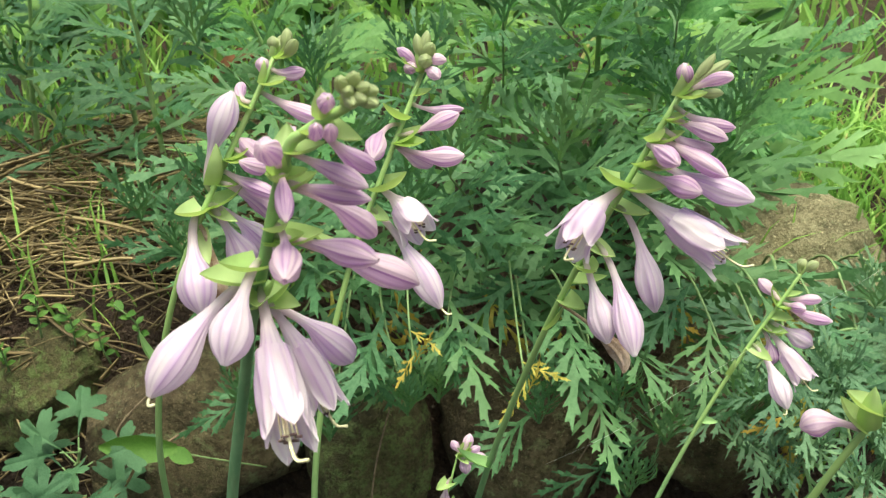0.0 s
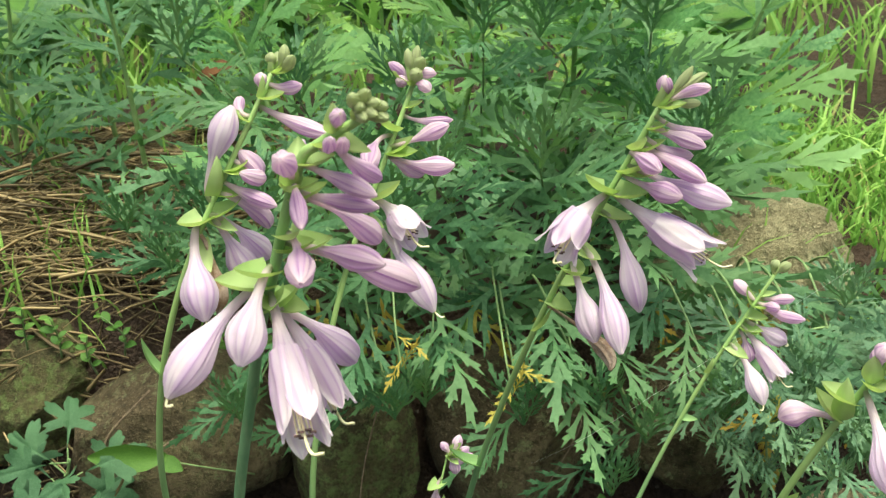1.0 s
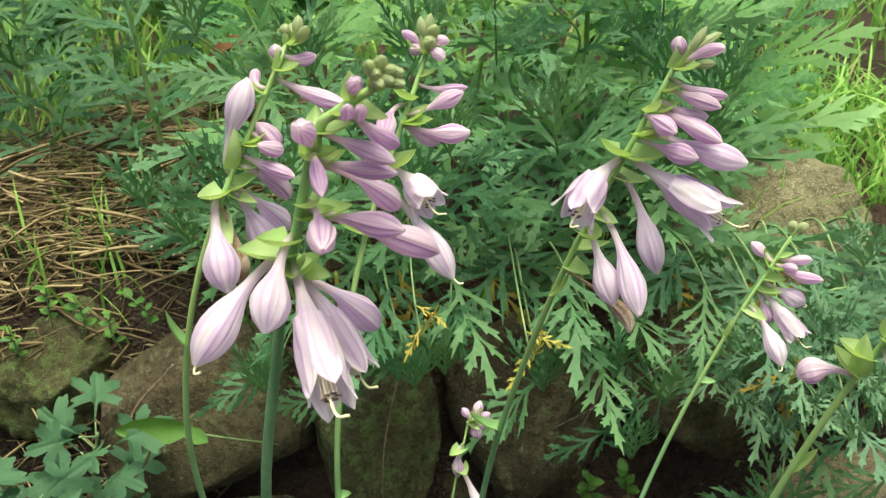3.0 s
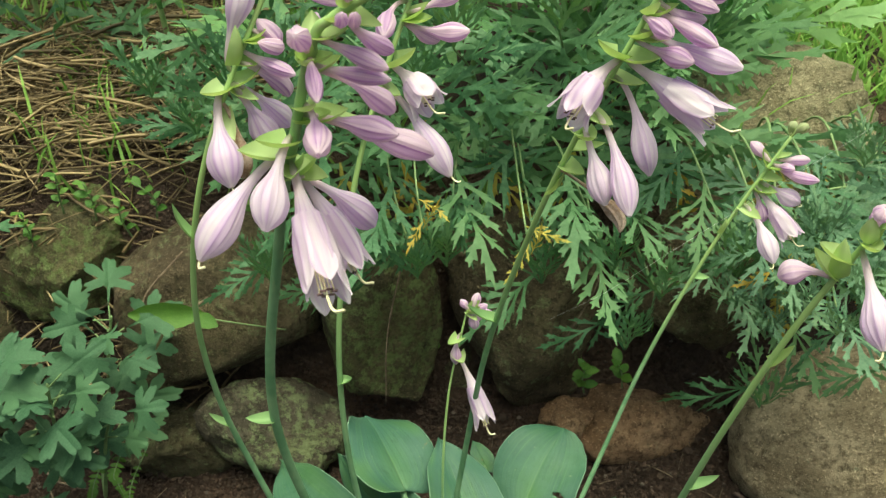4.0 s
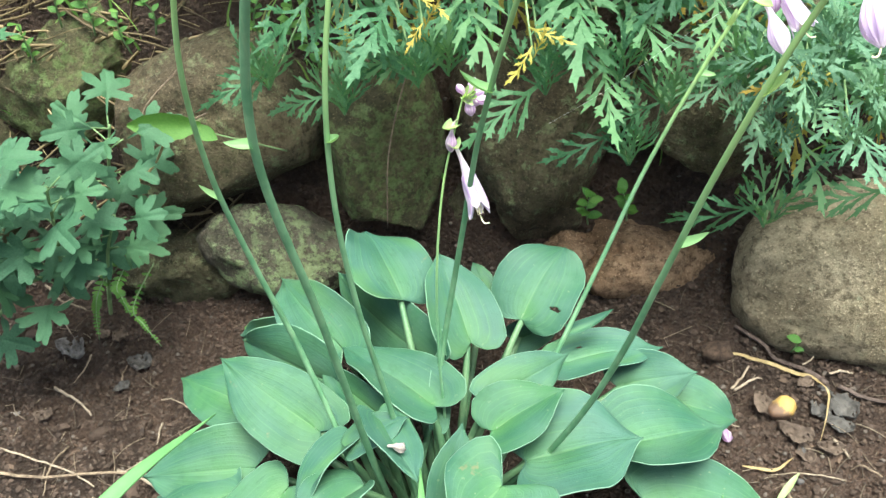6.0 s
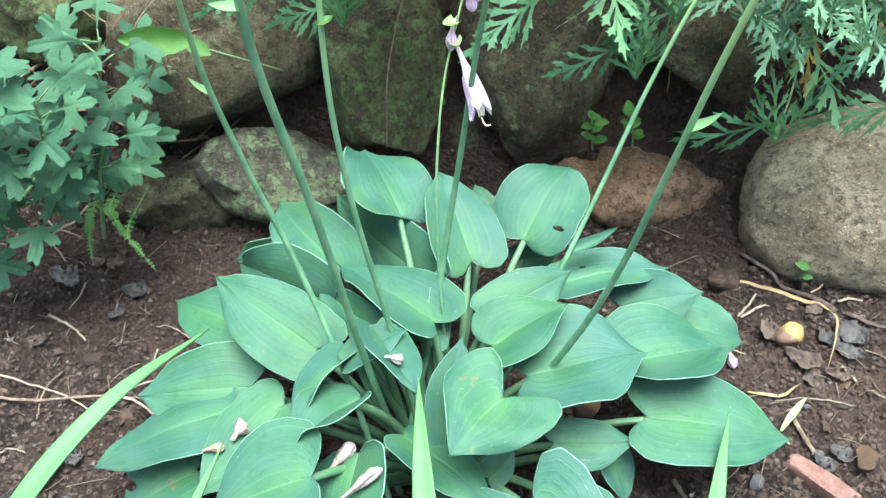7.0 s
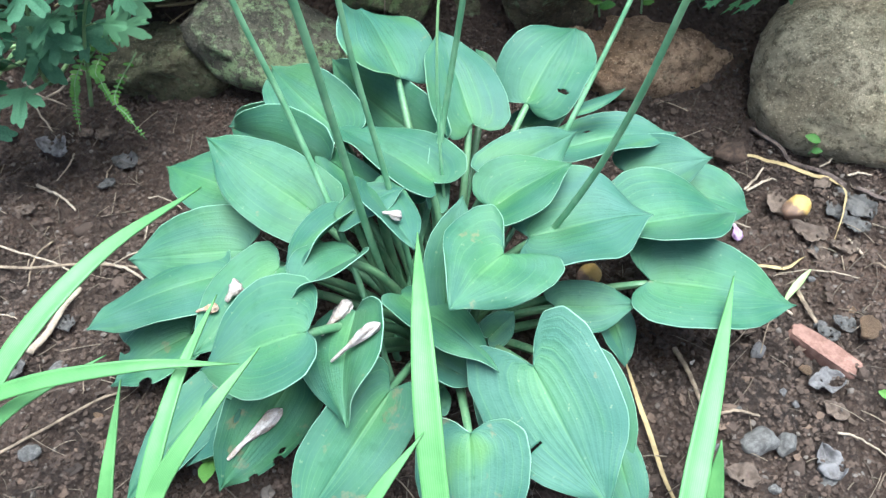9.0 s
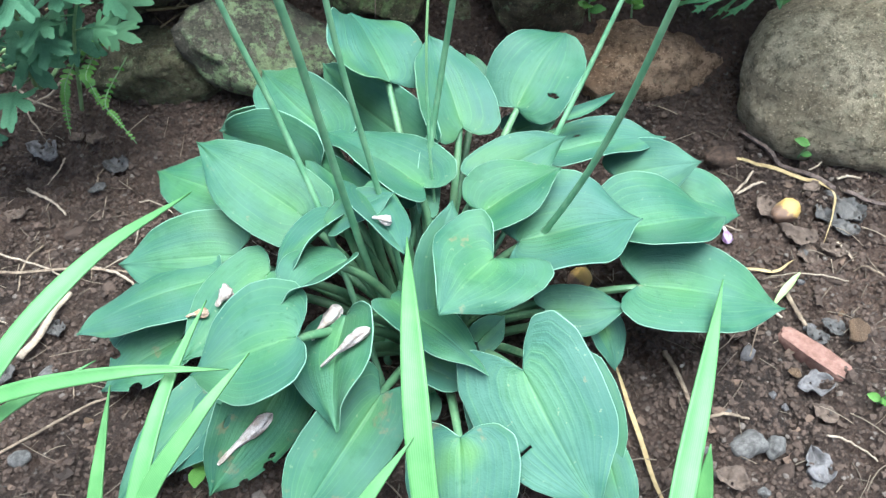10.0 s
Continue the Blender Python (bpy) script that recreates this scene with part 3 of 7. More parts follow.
def hosta_leaf(base, tip, width, roll=0.0, fold=0.05, belly=0.25, kind="ovate", arch=0.04):
    """One blade on its stalk. Fold is the angle, in radians, by which its halves rise."""
    i = leaf_count[0] = leaf_count[0] + 1
    r = random.Random(100 + i)
    b, t = np.array(base), np.array(tip)
    along = t - b
    length = np.linalg.norm(along)
    g = along / length
    lean = np.array((0.0, -0.5, 0.86))
    n = unit(lean - g * (lean @ g))
    side = np.cross(g, n)
    q = radians(roll)
    side, n = np.cos(q) * side + np.sin(q) * n, np.cos(q) * n - np.sin(q) * side
    nu, nv = (81, 90) if i in HOLES else (57, 44)
    arch *= r.uniform(0.5, 1.4)
    ph1, ph2, wav = r.uniform(0, 6.28), r.uniform(0, 6.28), r.uniform(0.5, 1.3)
    bend = r.uniform(-0.03, 0.03)
    share, ex, ey = half_outline(kind, belly, nv)
    half = width / 2
    verts, uvs, faces = [], [], []
    for k in range(nv):
        s = float(share[k])
        spine = s ** 1.15
        for j in range(nu):
            u = 2 * j / (nu - 1) - 1
            a = abs(u)
            ripple = 1 + 0.03 * math.sin(6 * s + ph2 + (2 if u > 0 else 0)) + 0.018 * math.sin(17 * s + ph1 + u)
            x = u * ex[k] * half * ripple
            y = spine + (ey[k] - spine) * a
            yy = min(1.0, max(0.0, y))
            ax = abs(x)
            h = length * 4 * arch * yy * (1 - yy) - length * 0.35 * arch * max(0.0, y - 0.8) ** 2 * 25 * 0.3
            h += math.tan(fold) * (math.sqrt(ax * ax + (0.1 * half) ** 2) - 0.1 * half)
            h -= 0.03 * half * a ** 3 * min(1, 4 * s)
            h += 0.115 * wav * half * math.sin(9.0 * s + ph1 + (1.9 if u > 0 else 0)) * a ** 2.5 * min(1.0, 3 * ex[k])
            h += 0.05 * half * noise.noise(Vector((u * 1.6 + i * 3.1, s * 3.0, i * 1.7)))
            h -= 0.0042 * half * math.cos(u * 15 * math.pi) * (1 - 0.6 * a) * min(1.0, 2 * ex[k]) + 0.0011 * math.exp(-(u / 0.06) ** 2) * (1 - s)
            x += bend * length * math.sin(math.pi * yy)
            verts.append(b + side * x + g * (y * length) + n * h)
            uvs.append((j / (nu - 1), s))
    for k in range(nv - 1):
        for j in range(nu - 1):
            if i in HOLES and any((((j / (nu - 1)) - hu) / ru) ** 2 + (((k / (nv - 1)) - hv) / rv) ** 2 < 1 for hu, hv, ru, rv in HOLES[i]):
                continue
            p = k * nu + j
            faces.append((p, p + 1, p + nu + 1, p + nu))
    leaf = mesh_object("leaf", verts, faces, HOSTA_WORN if i in WORN else HOSTA, None, "bitten leaf with brown patches" if i in WORN else "", uvs)
    own(leaf, hosta)
    solid = leaf.modifiers.new("thickness", "SOLIDIFY")
    solid.thickness, solid.offset = 0.0007, 0
    out = b[:2] - CROWN[:2]
    foot = CROWN + np.array((*(unit((*out, 0))[:2] * 0.018), 0.004)) + np.array((r.uniform(-0.006, 0.006), r.uniform(-0.006, 0.006), 0))
    mid = 0.5 * (foot + b) - g * 0.20 * length + np.array((0, 0, 0.3 * (b[2] - foot[2]) - 0.014))
    path = bezier(foot, mid, b - n * 0.0016 + g * 0.006, 14)
    stalk = tube("petiole", path, 0.0046, 0.0026, PETIOLE, None, 8)
    own(stalk, leaf)
    return leaf


hosta_leaf((-0.026, 0.558, 0.162), (-0.064, 0.631, 0.178), 0.082, -38, 0.21, 0.30, "round")
hosta_leaf((0.031, 0.530, 0.139), (0.001, 0.607, 0.172), 0.066, -22, 0.25, 0.25, "ovate")
hosta_leaf((0.073, 0.566, 0.130), (0.113, 0.626, 0.160), 0.078, 12, 0.06, 0.30, "round")
hosta_leaf((-0.002, 0.522, 0.125), (-0.098, 0.639, 0.122), 0.069, 39, 0.15, 0.21, "ovate")
hosta_leaf((-0.076, 0.527, 0.135), (-0.155, 0.644, 0.112), 0.062, 8, 0.11, 0.20, "ovate")
hosta_leaf((-0.083, 0.503, 0.120), (-0.180, 0.575, 0.098), 0.075, 42, 0.15, 0.22, "ovate")
hosta_leaf((0.005, 0.460, 0.142), (-0.076, 0.527, 0.138), 0.064, -36, 0.42, 0.23, "ovate")
hosta_leaf((-0.087, 0.456, 0.116), (-0.177, 0.515, 0.138), 0.066, -6, 0.09, 0.24, "ovate")
hosta_leaf((-0.163, 0.507, 0.088), (-0.237, 0.551, 0.073), 0.059, -10, 0.06, 0.20, "ovate")
hosta_leaf((-0.127, 0.576, 0.095), (-0.193, 0.603, 0.075), 0.057, 50, 0.11, 0.23, "ovate")
hosta_leaf((-0.144, 0.448, 0.080), (-0.239, 0.444, 0.072), 0.075, 1, 0.10, 0.20, "ovate")
hosta_leaf((-0.153, 0.425, 0.080), (-0.254, 0.380, 0.066), 0.073, -33, -0.05, 0.24, "pointed")
hosta_leaf((-0.110, 0.421, 0.092), (-0.161, 0.348, 0.080), 0.067, -11, 0.04, 0.23, "ovate")
hosta_leaf((-0.066, 0.326, 0.140), (-0.140, 0.316, 0.110), 0.085, -24, 0.29, 0.19, "ovate")
hosta_leaf((-0.181, 0.389, 0.050), (-0.243, 0.359, 0.022), 0.053, -21, 0.22, 0.28, "ovate")
hosta_leaf((-0.144, 0.344, 0.050), (-0.206, 0.268, 0.015), 0.048, -16, 0.03, 0.26, "ovate")
hosta_leaf((-0.124, 0.338, 0.060), (-0.164, 0.289, 0.030), 0.052, -30, 0.09, 0.26, "ovate")
hosta_leaf((-0.084, 0.324, 0.090), (-0.129, 0.262, 0.050), 0.066, 37, -0.05, 0.21, "ovate")
hosta_leaf((-0.041, 0.355, 0.125), (-0.041, 0.282, 0.100), 0.071, -35, 0.28, 0.25, "pointed")
hosta_leaf((-0.041, 0.386, 0.145), (-0.084, 0.348, 0.142), 0.065, -52, 0.42, 0.30, "pointed")
hosta_leaf((-0.056, 0.429, 0.140), (-0.088, 0.371, 0.140), 0.041, -47, 0.42, 0.30, "ovate")
hosta_leaf((-0.018, 0.318, 0.088), (-0.076, 0.234, 0.045), 0.062, 24, -0.01, 0.28, "ovate")
hosta_leaf((-0.035, 0.437, 0.160), (-0.001, 0.379, 0.160), 0.043, 45, 0.29, 0.30, "ovate")
hosta_leaf((-0.053, 0.415, 0.150), (-0.011, 0.431, 0.165), 0.031, 27, 0.17, 0.29, "ovate")
hosta_leaf((-0.039, 0.465, 0.125), (-0.095, 0.517, 0.125), 0.032, 26, 0.28, 0.30, "ovate")
hosta_leaf((-0.017, 0.474, 0.110), (-0.057, 0.532, 0.115), 0.033, -24, 0.27, 0.30, "ovate")
hosta_leaf((0.005, 0.458, 0.125), (0.006, 0.519, 0.145), 0.022, -44, 0.36, 0.30, "ovate")
hosta_leaf((0.017, 0.374, 0.110), (0.028, 0.431, 0.158), 0.039, -18, 0.24, 0.30, "ovate")
hosta_leaf((0.056, 0.377, 0.158), (0.024, 0.330, 0.160), 0.078, -1, 0.06, -0.03, "cordate")
hosta_leaf((0.046, 0.464, 0.146), (0.109, 0.505, 0.152), 0.043, -10, 0.06, 0.22, "ovate")
hosta_leaf((0.049, 0.437, 0.142), (0.103, 0.461, 0.160), 0.060, 27, 0.23, 0.22, "ovate")
hosta_leaf((0.104, 0.524, 0.120), (0.192, 0.546, 0.116), 0.052, 31, 0.23, 0.20, "ovate")
hosta_leaf((0.152, 0.519, 0.098), (0.217, 0.521, 0.112), 0.051, -4, 0.05, 0.24, "ovate")
hosta_leaf((0.195, 0.520, 0.080), (0.255, 0.512, 0.062), 0.057, 17, 0.27, 0.30, "ovate")
hosta_leaf((0.149, 0.447, 0.112), (0.232, 0.478, 0.095), 0.089, 38, 0.39, 0.16, "ovate")
hosta_leaf((0.074, 0.420, 0.128), (0.160, 0.436, 0.136), 0.098, 31, 0.28, 0.26, "ovate")
hosta_leaf((0.160, 0.410, 0.095), (0.270, 0.414, 0.064), 0.078, 19, 0.19, 0.21, "ovate")
hosta_leaf((0.119, 0.466, 0.080), (0.159, 0.464, 0.075), 0.031, 26, 0.08, 0.27, "ovate")
hosta_leaf((0.093, 0.388, 0.092), (0.151, 0.391, 0.092), 0.038, 8, 0.07, 0.25, "ovate")
hosta_leaf((0.133, 0.396, 0.075), (0.145, 0.370, 0.045), 0.031, 27, 0.22, 0.28, "pointed")
hosta_leaf((0.076, 0.327, 0.106), (0.123, 0.254, 0.062), 0.086, -8, 0.04, 0.18, "heart")
hosta_leaf((-0.014, 0.377, 0.115), (0.054, 0.321, 0.108), 0.048, 45, 0.03, 0.28, "pointed")
hosta_leaf((0.036, 0.289, 0.085), (0.036, 0.229, 0.040), 0.077, -10, -0.02, 0.26, "ovate")
hosta_leaf((0.133, 0.301, 0.050), (0.148, 0.262, 0.020), 0.029, 6, 0.10, 0.30, "ovate")
hosta_leaf((0.110, 0.347, 0.075), (0.134, 0.278, 0.030), 0.050, -4, 0.06, 0.25, "ovate")
hosta_leaf((0.005, 0.347, 0.085), (0.042, 0.332, 0.075), 0.038, 40, 0.25, 0.30, "ovate")
hosta_leaf((0.050, 0.352, 0.080), (0.044, 0.299, 0.060), 0.026, 4, 0.17, 0.30, "pointed")
hosta_leaf((0.046, 0.361, 0.090), (0.064, 0.380, 0.095), 0.024, -22, 0.13, 0.25, "ovate")
hosta_leaf((0.067, 0.576, 0.095), (0.109, 0.580, 0.110), 0.032, -0, 0.10, 0.20, "ovate")
hosta_leaf((0.043, 0.623, 0.110), (0.030, 0.648, 0.125), 0.023, -0, 0.10, 0.20, "ovate")
hosta_leaf((-0.211, 0.398, 0.045), (-0.258, 0.431, 0.035), 0.042, -0, 0.10, 0.20, "ovate")
hosta_leaf((0.012, 0.326, 0.050), (0.015, 0.347, 0.050), 0.015, -0, 0.10, 0.20, "ovate")


# ---- flower stalks ----
stalk_no = [0]
lines = {}


def flower_stalk(points, radius):
    path = smooth_path([(points[0][0], points[0][1], -0.012)] + points, 9)
    root = thing("hosta_flower_stalk", path[0], "", "flower stalk", "flower stalks of the hosta")
    stem = tube("stem", path, radius, radius * 0.42, SCAPE, None, 12)
    own(stem, root)
    lines[root.name] = path
    return root


def bract(stalk, at, way, length, width, label="", material=BRACT):
    way = unit(way)
    line = lines[stalk.name]
    p0 = line[np.linalg.norm(line - np.array(at), axis=1).argmin()] + way * 0.0004
    p2 = p0 + way * length
    up = np.array((0, 0, 1.0))
    p1 = 0.5 * (p0 + p2) - unit(np.cross(np.cross(way, up), way)) * length * 0.16
    path = bezier(p0, p1, p2, 9)
    nrm = unit(np.cross(np.cross(way, up), way)) + np.array((0, -0.3, 0.1))
    v, f, uv = ribbon(path, width, nrm, 7, 0.38, lambda s: max(0.02, (0.85 + 0.95 * s) * (1 - s) ** 0.85 if s < 1 else 0.02))
    ob = mesh_object("bract", v, f, material, None, label, uv)
    own(ob, stalk)
    return ob


def closed_radii(kind, m, big, thin):
    s = np.linspace(0, 1, m)
    if kind == "closed" or kind == "wilt":
        ks, kr = (0, 0.06, 0.10, 0.36, 0.47, 0.59, 0.73, 0.86, 0.95, 1.0), (thin, thin, 0.20, 0.26, 0.40, 0.76, 1.0, 0.84, 0.48, 0.07)
    else:
        ks, kr = (0, 0.10, 0.16, 0.30, 0.44, 0.58, 0.72, 0.86, 0.95, 1.0), (thin, thin, 0.30, 0.42, 0.68, 0.96, 1.0, 0.80, 0.45, 0.06)
    kr = [x if x != thin else thin / big for x in kr]
    r = np.interp(s, ks, kr)
    r = np.convolve(np.pad(r, 1, mode="edge"), (0.25, 0.5, 0.25), "valid")
    return r * big


def blossom(stalk, kind, near, base, tip, radius):
    i = stalk_no[0] = stalk_no[0] + 1
    r = random.Random(500 + i)
    near, base, tip = np.array(near), np.array(base), np.array(tip)
    sag = base + (base - near) * 0.3
    path = bezier(near, sag if np.linalg.norm(base - near) > 0.003 else near + (tip - near) * 0.35 + np.array((0, 0, 0.003)), tip, 26)
    run = np.concatenate(([0], np.cumsum(np.linalg.norm(np.diff(path, axis=0), axis=1))))
    path = np.stack([np.interp(np.linspace(0, run[-1], 26), run, path[:, c]) for c in range(3)], -1)
    turn = r.uniform(0, 1)
    if kind != "open":
        material = {"closed": PETAL if radius > 0.0062 else BUD, "wilt": WILT, "bud": BUD, "green": YOUNG}[kind]
        radius *= 0.90
        radii = closed_radii(kind, 26, radius, 0.0010)
        crease = 0.13 if kind != "green" else 0.07
        rumple = 0.22 if kind == "wilt" else 0.035

        def wobble(q, s):
            k = min(1.0, max(0.0, (s - 0.3) * 3))
            return 1 + k * crease * (abs(math.cos(3 * q + turn)) - 0.6) + k * rumple * math.sin(7 * q + 9 * s + turn * 5)

        v, f, uv = revolve(path, radii, 30, wobble)
        label = {"closed": "closed lilac flower with violet veins", "wilt": "withered brownish flower", "bud": "violet bud", "green": "pale green young bud"}[kind]
        ob = mesh_object("flower" if kind in ("closed", "wilt") else "flower_bud", v, f, material, None, label, uv)
        own(ob, stalk)
        if kind == "closed" and radius > 0.0065:
            d = unit(path[-1] - path[-4])
            hook = bezier(path[-3], path[-1] + d * 0.005, path[-1] + d * 0.003 + np.array((0.0035, 0, 0.0005)) * r.choice((-1, 1)), 8)
            own(tube("pistil", hook, 0.0004, 0.0005, STAMEN, None, 6), ob)
    else:
        radius *= 0.90
        m = 16
        s = np.linspace(0, 1, m)
        radii = radius * np.interp(s, (0, 0.10, 0.2, 0.55, 0.8, 1), (0.11, 0.11, 0.17, 0.24, 0.42, 0.66))
        long_path = bezier(path[0], path[11], path[-1], 40)
        cut = 22
        v, f, uv = revolve(long_path[:cut], np.interp(np.linspace(0, 1, cut), s, radii), 30)
        uv = [(a, b * 0.5) for a, b in uv]
        ob = mesh_object("flower", v, f, PETAL, None, "open pale lilac bell flower with violet veins", uv)
        own(ob, stalk)
        p = long_path[cut - 3:]
        _, ea, eb = frames(long_path)
        ea, eb = ea[cut - 3:], eb[cut - 3:]
        mm = len(p)
        for k in range(6):
            inner = k % 2
            centre = k * math.pi / 3 + turn * 6.28
            verts, uvs, faces = [], [], []
            front = -(math.cos(centre) * ea[-1][1] + math.sin(centre) * eb[-1][1])
            reach = r.uniform(0.90, 1.06) - 0.16 * max(0.0, front)
            flare = r.uniform(0.85, 1.12)
            for a in range(mm):
                q = a / (mm - 1)
                rad = radius * np.interp(q, (0, 0.25, 0.55, 0.8, 0.92, 1), (0.67, 0.84, 0.94, 0.99 * flare, 1.05 * flare, 1.14 * flare)) * (0.90 if inner else 1.0)
                half = math.radians(40) * np.interp(q, (0, 0.3, 0.55, 0.72, 0.85, 0.94, 1), (0.92, 1.0, 1.0, 0.90, 0.66, 0.34, 0.02))
                pt = p[0] + (p[a] - p[0]) * reach
                for j in range(9):
                    u = 2 * j / 8 - 1
                    ang = centre + u * half
                    rr = rad * (1 - 0.10 * (1 - u * u) * q + 0.03 * math.sin(9 * q + k + 4 * u))
                    verts.append(pt + rr * (math.cos(ang) * ea[a] + math.sin(ang) * eb[a]))
                    uvs.append(((k + 0.5 + u * 0.5) / 6, 0.45 + 0.5 * q))
            for a in range(mm - 1):
                for j in range(8):
                    c = a * 9 + j
                    faces.append((c, c + 1, c + 10, c + 9))
            pet = mesh_object("petal", verts, faces, PETAL, None, "", uvs)
            own(pet, ob)
        axis_way = unit(path[-1] - path[-5])
        start = long_path[cut - 4]
        for k in range(6):
            ang = k * math.pi / 3 + 0.4
            off = (math.cos(ang) * ea[0] + math.sin(ang) * eb[0]) * radius * 0.24
            end = path[-1] - axis_way * radius * 0.35 + off * 0.9
            fil = bezier(start + off * 0.4, 0.5 * (start + end) + off * 0.5, end + off * 0.3, 9)
            st = tube("stamen", fil, 0.00028, 0.00028, STAMEN, None, 5)
            own(st, ob)
            bar = np.array([end + off * 0.3 - ea[0] * 0.0010, end + off * 0.3, end + off * 0.3 + ea[0] * 0.0010])
            own(tube("anther", bar, 0.00042, 0.00042, ANTHER, None, 6), ob)
        e = path[-1] + axis_way * radius * 0.28
        pis = smooth_path([start, 0.5 * (start + e), e, e + axis_way * 0.002 + np.array((0.004, -0.001, 0.0015))], 5)
        own(tube("pistil", pis, 0.00042, 0.00055, STAMEN, None, 6), ob)
    d = unit(path[6] - path[0])
    rise = np.array((r.uniform(-0.25, 0.25), -0.2, 0.42 + r.uniform(-0.1, 0.3)))
    size = min(0.019, 0.0095 + radius * 1.1) * r.uniform(0.8, 1.2) * {"green": 0.55, "bud": 0.85}.get(kind, 1.0)
    bract(stalk, near, d * r.uniform(0.6, 1.0) + rise, size, size * r.uniform(0.62, 0.85))


stalk_a = flower_stalk([(-0.019, 0.349, 0.020), (-0.059, 0.428, 0.109), (-0.089, 0.462, 0.197), (-0.110, 0.465, 0.286), (-0.117, 0.451, 0.374), (-0.108, 0.434, 0.463), (-0.081, 0.428, 0.551), (-0.033, 0.448, 0.640)], 0.0028)
blossom(stalk_a, 'closed', (-0.068, 0.432, 0.578), (-0.074, 0.431, 0.580), (-0.066, 0.405, 0.543), 0.0091)
blossom(stalk_a, 'wilt', (-0.071, 0.431, 0.574), (-0.066, 0.431, 0.569), (-0.066, 0.426, 0.536), 0.0052)
blossom(stalk_a, 'closed', (-0.066, 0.433, 0.582), (-0.062, 0.433, 0.579), (-0.053, 0.442, 0.544), 0.0078)
blossom(stalk_a, 'closed', (-0.066, 0.433, 0.582), (-0.059, 0.434, 0.580), (-0.047, 0.457, 0.548), 0.0067)
blossom(stalk_a, 'closed', (-0.064, 0.434, 0.587), (-0.068, 0.434, 0.590), (-0.050, 0.440, 0.628), 0.0070)
blossom(stalk_a, 'bud', (-0.043, 0.444, 0.622), (-0.049, 0.442, 0.623), (-0.049, 0.454, 0.628), 0.0028)
blossom(stalk_a, 'bud', (-0.054, 0.439, 0.605), (-0.038, 0.438, 0.594), (-0.050, 0.440, 0.608), 0.0046)
blossom(stalk_a, 'bud', (-0.054, 0.439, 0.605), (-0.038, 0.438, 0.594), (-0.048, 0.428, 0.602), 0.0041)
blossom(stalk_a, 'bud', (-0.038, 0.446, 0.631), (-0.039, 0.446, 0.632), (-0.038, 0.448, 0.640), 0.0033)
blossom(stalk_a, 'bud', (-0.036, 0.447, 0.636), (-0.030, 0.447, 0.632), (-0.021, 0.449, 0.634), 0.0033)
blossom(stalk_a, 'bud', (-0.059, 0.437, 0.596), (-0.054, 0.436, 0.592), (-0.034, 0.428, 0.586), 0.0041)
blossom(stalk_a, 'bud', (-0.061, 0.435, 0.591), (-0.045, 0.437, 0.584), (-0.042, 0.442, 0.570), 0.0049)
blossom(stalk_a, 'bud', (-0.041, 0.445, 0.627), (-0.029, 0.445, 0.619), (-0.009, 0.436, 0.615), 0.0043)
blossom(stalk_a, 'green', (-0.033, 0.448, 0.640), (-0.033, 0.448, 0.640), (-0.033, 0.450, 0.648), 0.0028)
blossom(stalk_a, 'green', (-0.033, 0.448, 0.640), (-0.029, 0.449, 0.640), (-0.027, 0.451, 0.651), 0.0028)
blossom(stalk_a, 'green', (-0.033, 0.448, 0.640), (-0.029, 0.449, 0.639), (-0.022, 0.441, 0.648), 0.0028)
blossom(stalk_a, 'green', (-0.033, 0.448, 0.640), (-0.032, 0.447, 0.637), (-0.032, 0.460, 0.646), 0.0023)
stalk_b = flower_stalk([(-0.020, 0.420, 0.020), (-0.030, 0.408, 0.100), (-0.037, 0.394, 0.192), (-0.044, 0.373, 0.322), (-0.052, 0.352, 0.451), (-0.030, 0.338, 0.559), (-0.015, 0.323, 0.606), (-0.002, 0.312, 0.643), (0.005, 0.309, 0.651), (0.017, 0.307, 0.658)], 0.0031)
blossom(stalk_b, 'open', (-0.018, 0.326, 0.598), (-0.016, 0.326, 0.597), (-0.002, 0.279, 0.572), 0.0087)
blossom(stalk_b, 'open', (-0.019, 0.327, 0.595), (-0.010, 0.327, 0.591), (0.002, 0.316, 0.555), 0.0071)
blossom(stalk_b, 'closed', (-0.014, 0.322, 0.608), (-0.017, 0.322, 0.610), (-0.023, 0.297, 0.587), 0.0072)
blossom(stalk_b, 'closed', (-0.017, 0.325, 0.600), (-0.024, 0.324, 0.602), (-0.048, 0.301, 0.574), 0.0074)
blossom(stalk_b, 'closed', (-0.021, 0.329, 0.591), (-0.008, 0.329, 0.586), (0.005, 0.344, 0.558), 0.0064)
blossom(stalk_b, 'closed', (-0.010, 0.319, 0.621), (-0.006, 0.319, 0.620), (0.000, 0.286, 0.619), 0.0049)
blossom(stalk_b, 'closed', (-0.011, 0.320, 0.617), (-0.003, 0.320, 0.615), (0.021, 0.311, 0.612), 0.0049)
blossom(stalk_b, 'closed', (-0.011, 0.320, 0.617), (0.007, 0.320, 0.611), (0.030, 0.335, 0.592), 0.0058)
blossom(stalk_b, 'bud', (-0.004, 0.314, 0.638), (-0.004, 0.314, 0.638), (0.001, 0.291, 0.633), 0.0028)
blossom(stalk_b, 'bud', (-0.001, 0.311, 0.645), (0.005, 0.311, 0.642), (0.021, 0.301, 0.638), 0.0031)
blossom(stalk_b, 'bud', (-0.005, 0.314, 0.636), (0.002, 0.314, 0.633), (0.021, 0.305, 0.633), 0.0030)
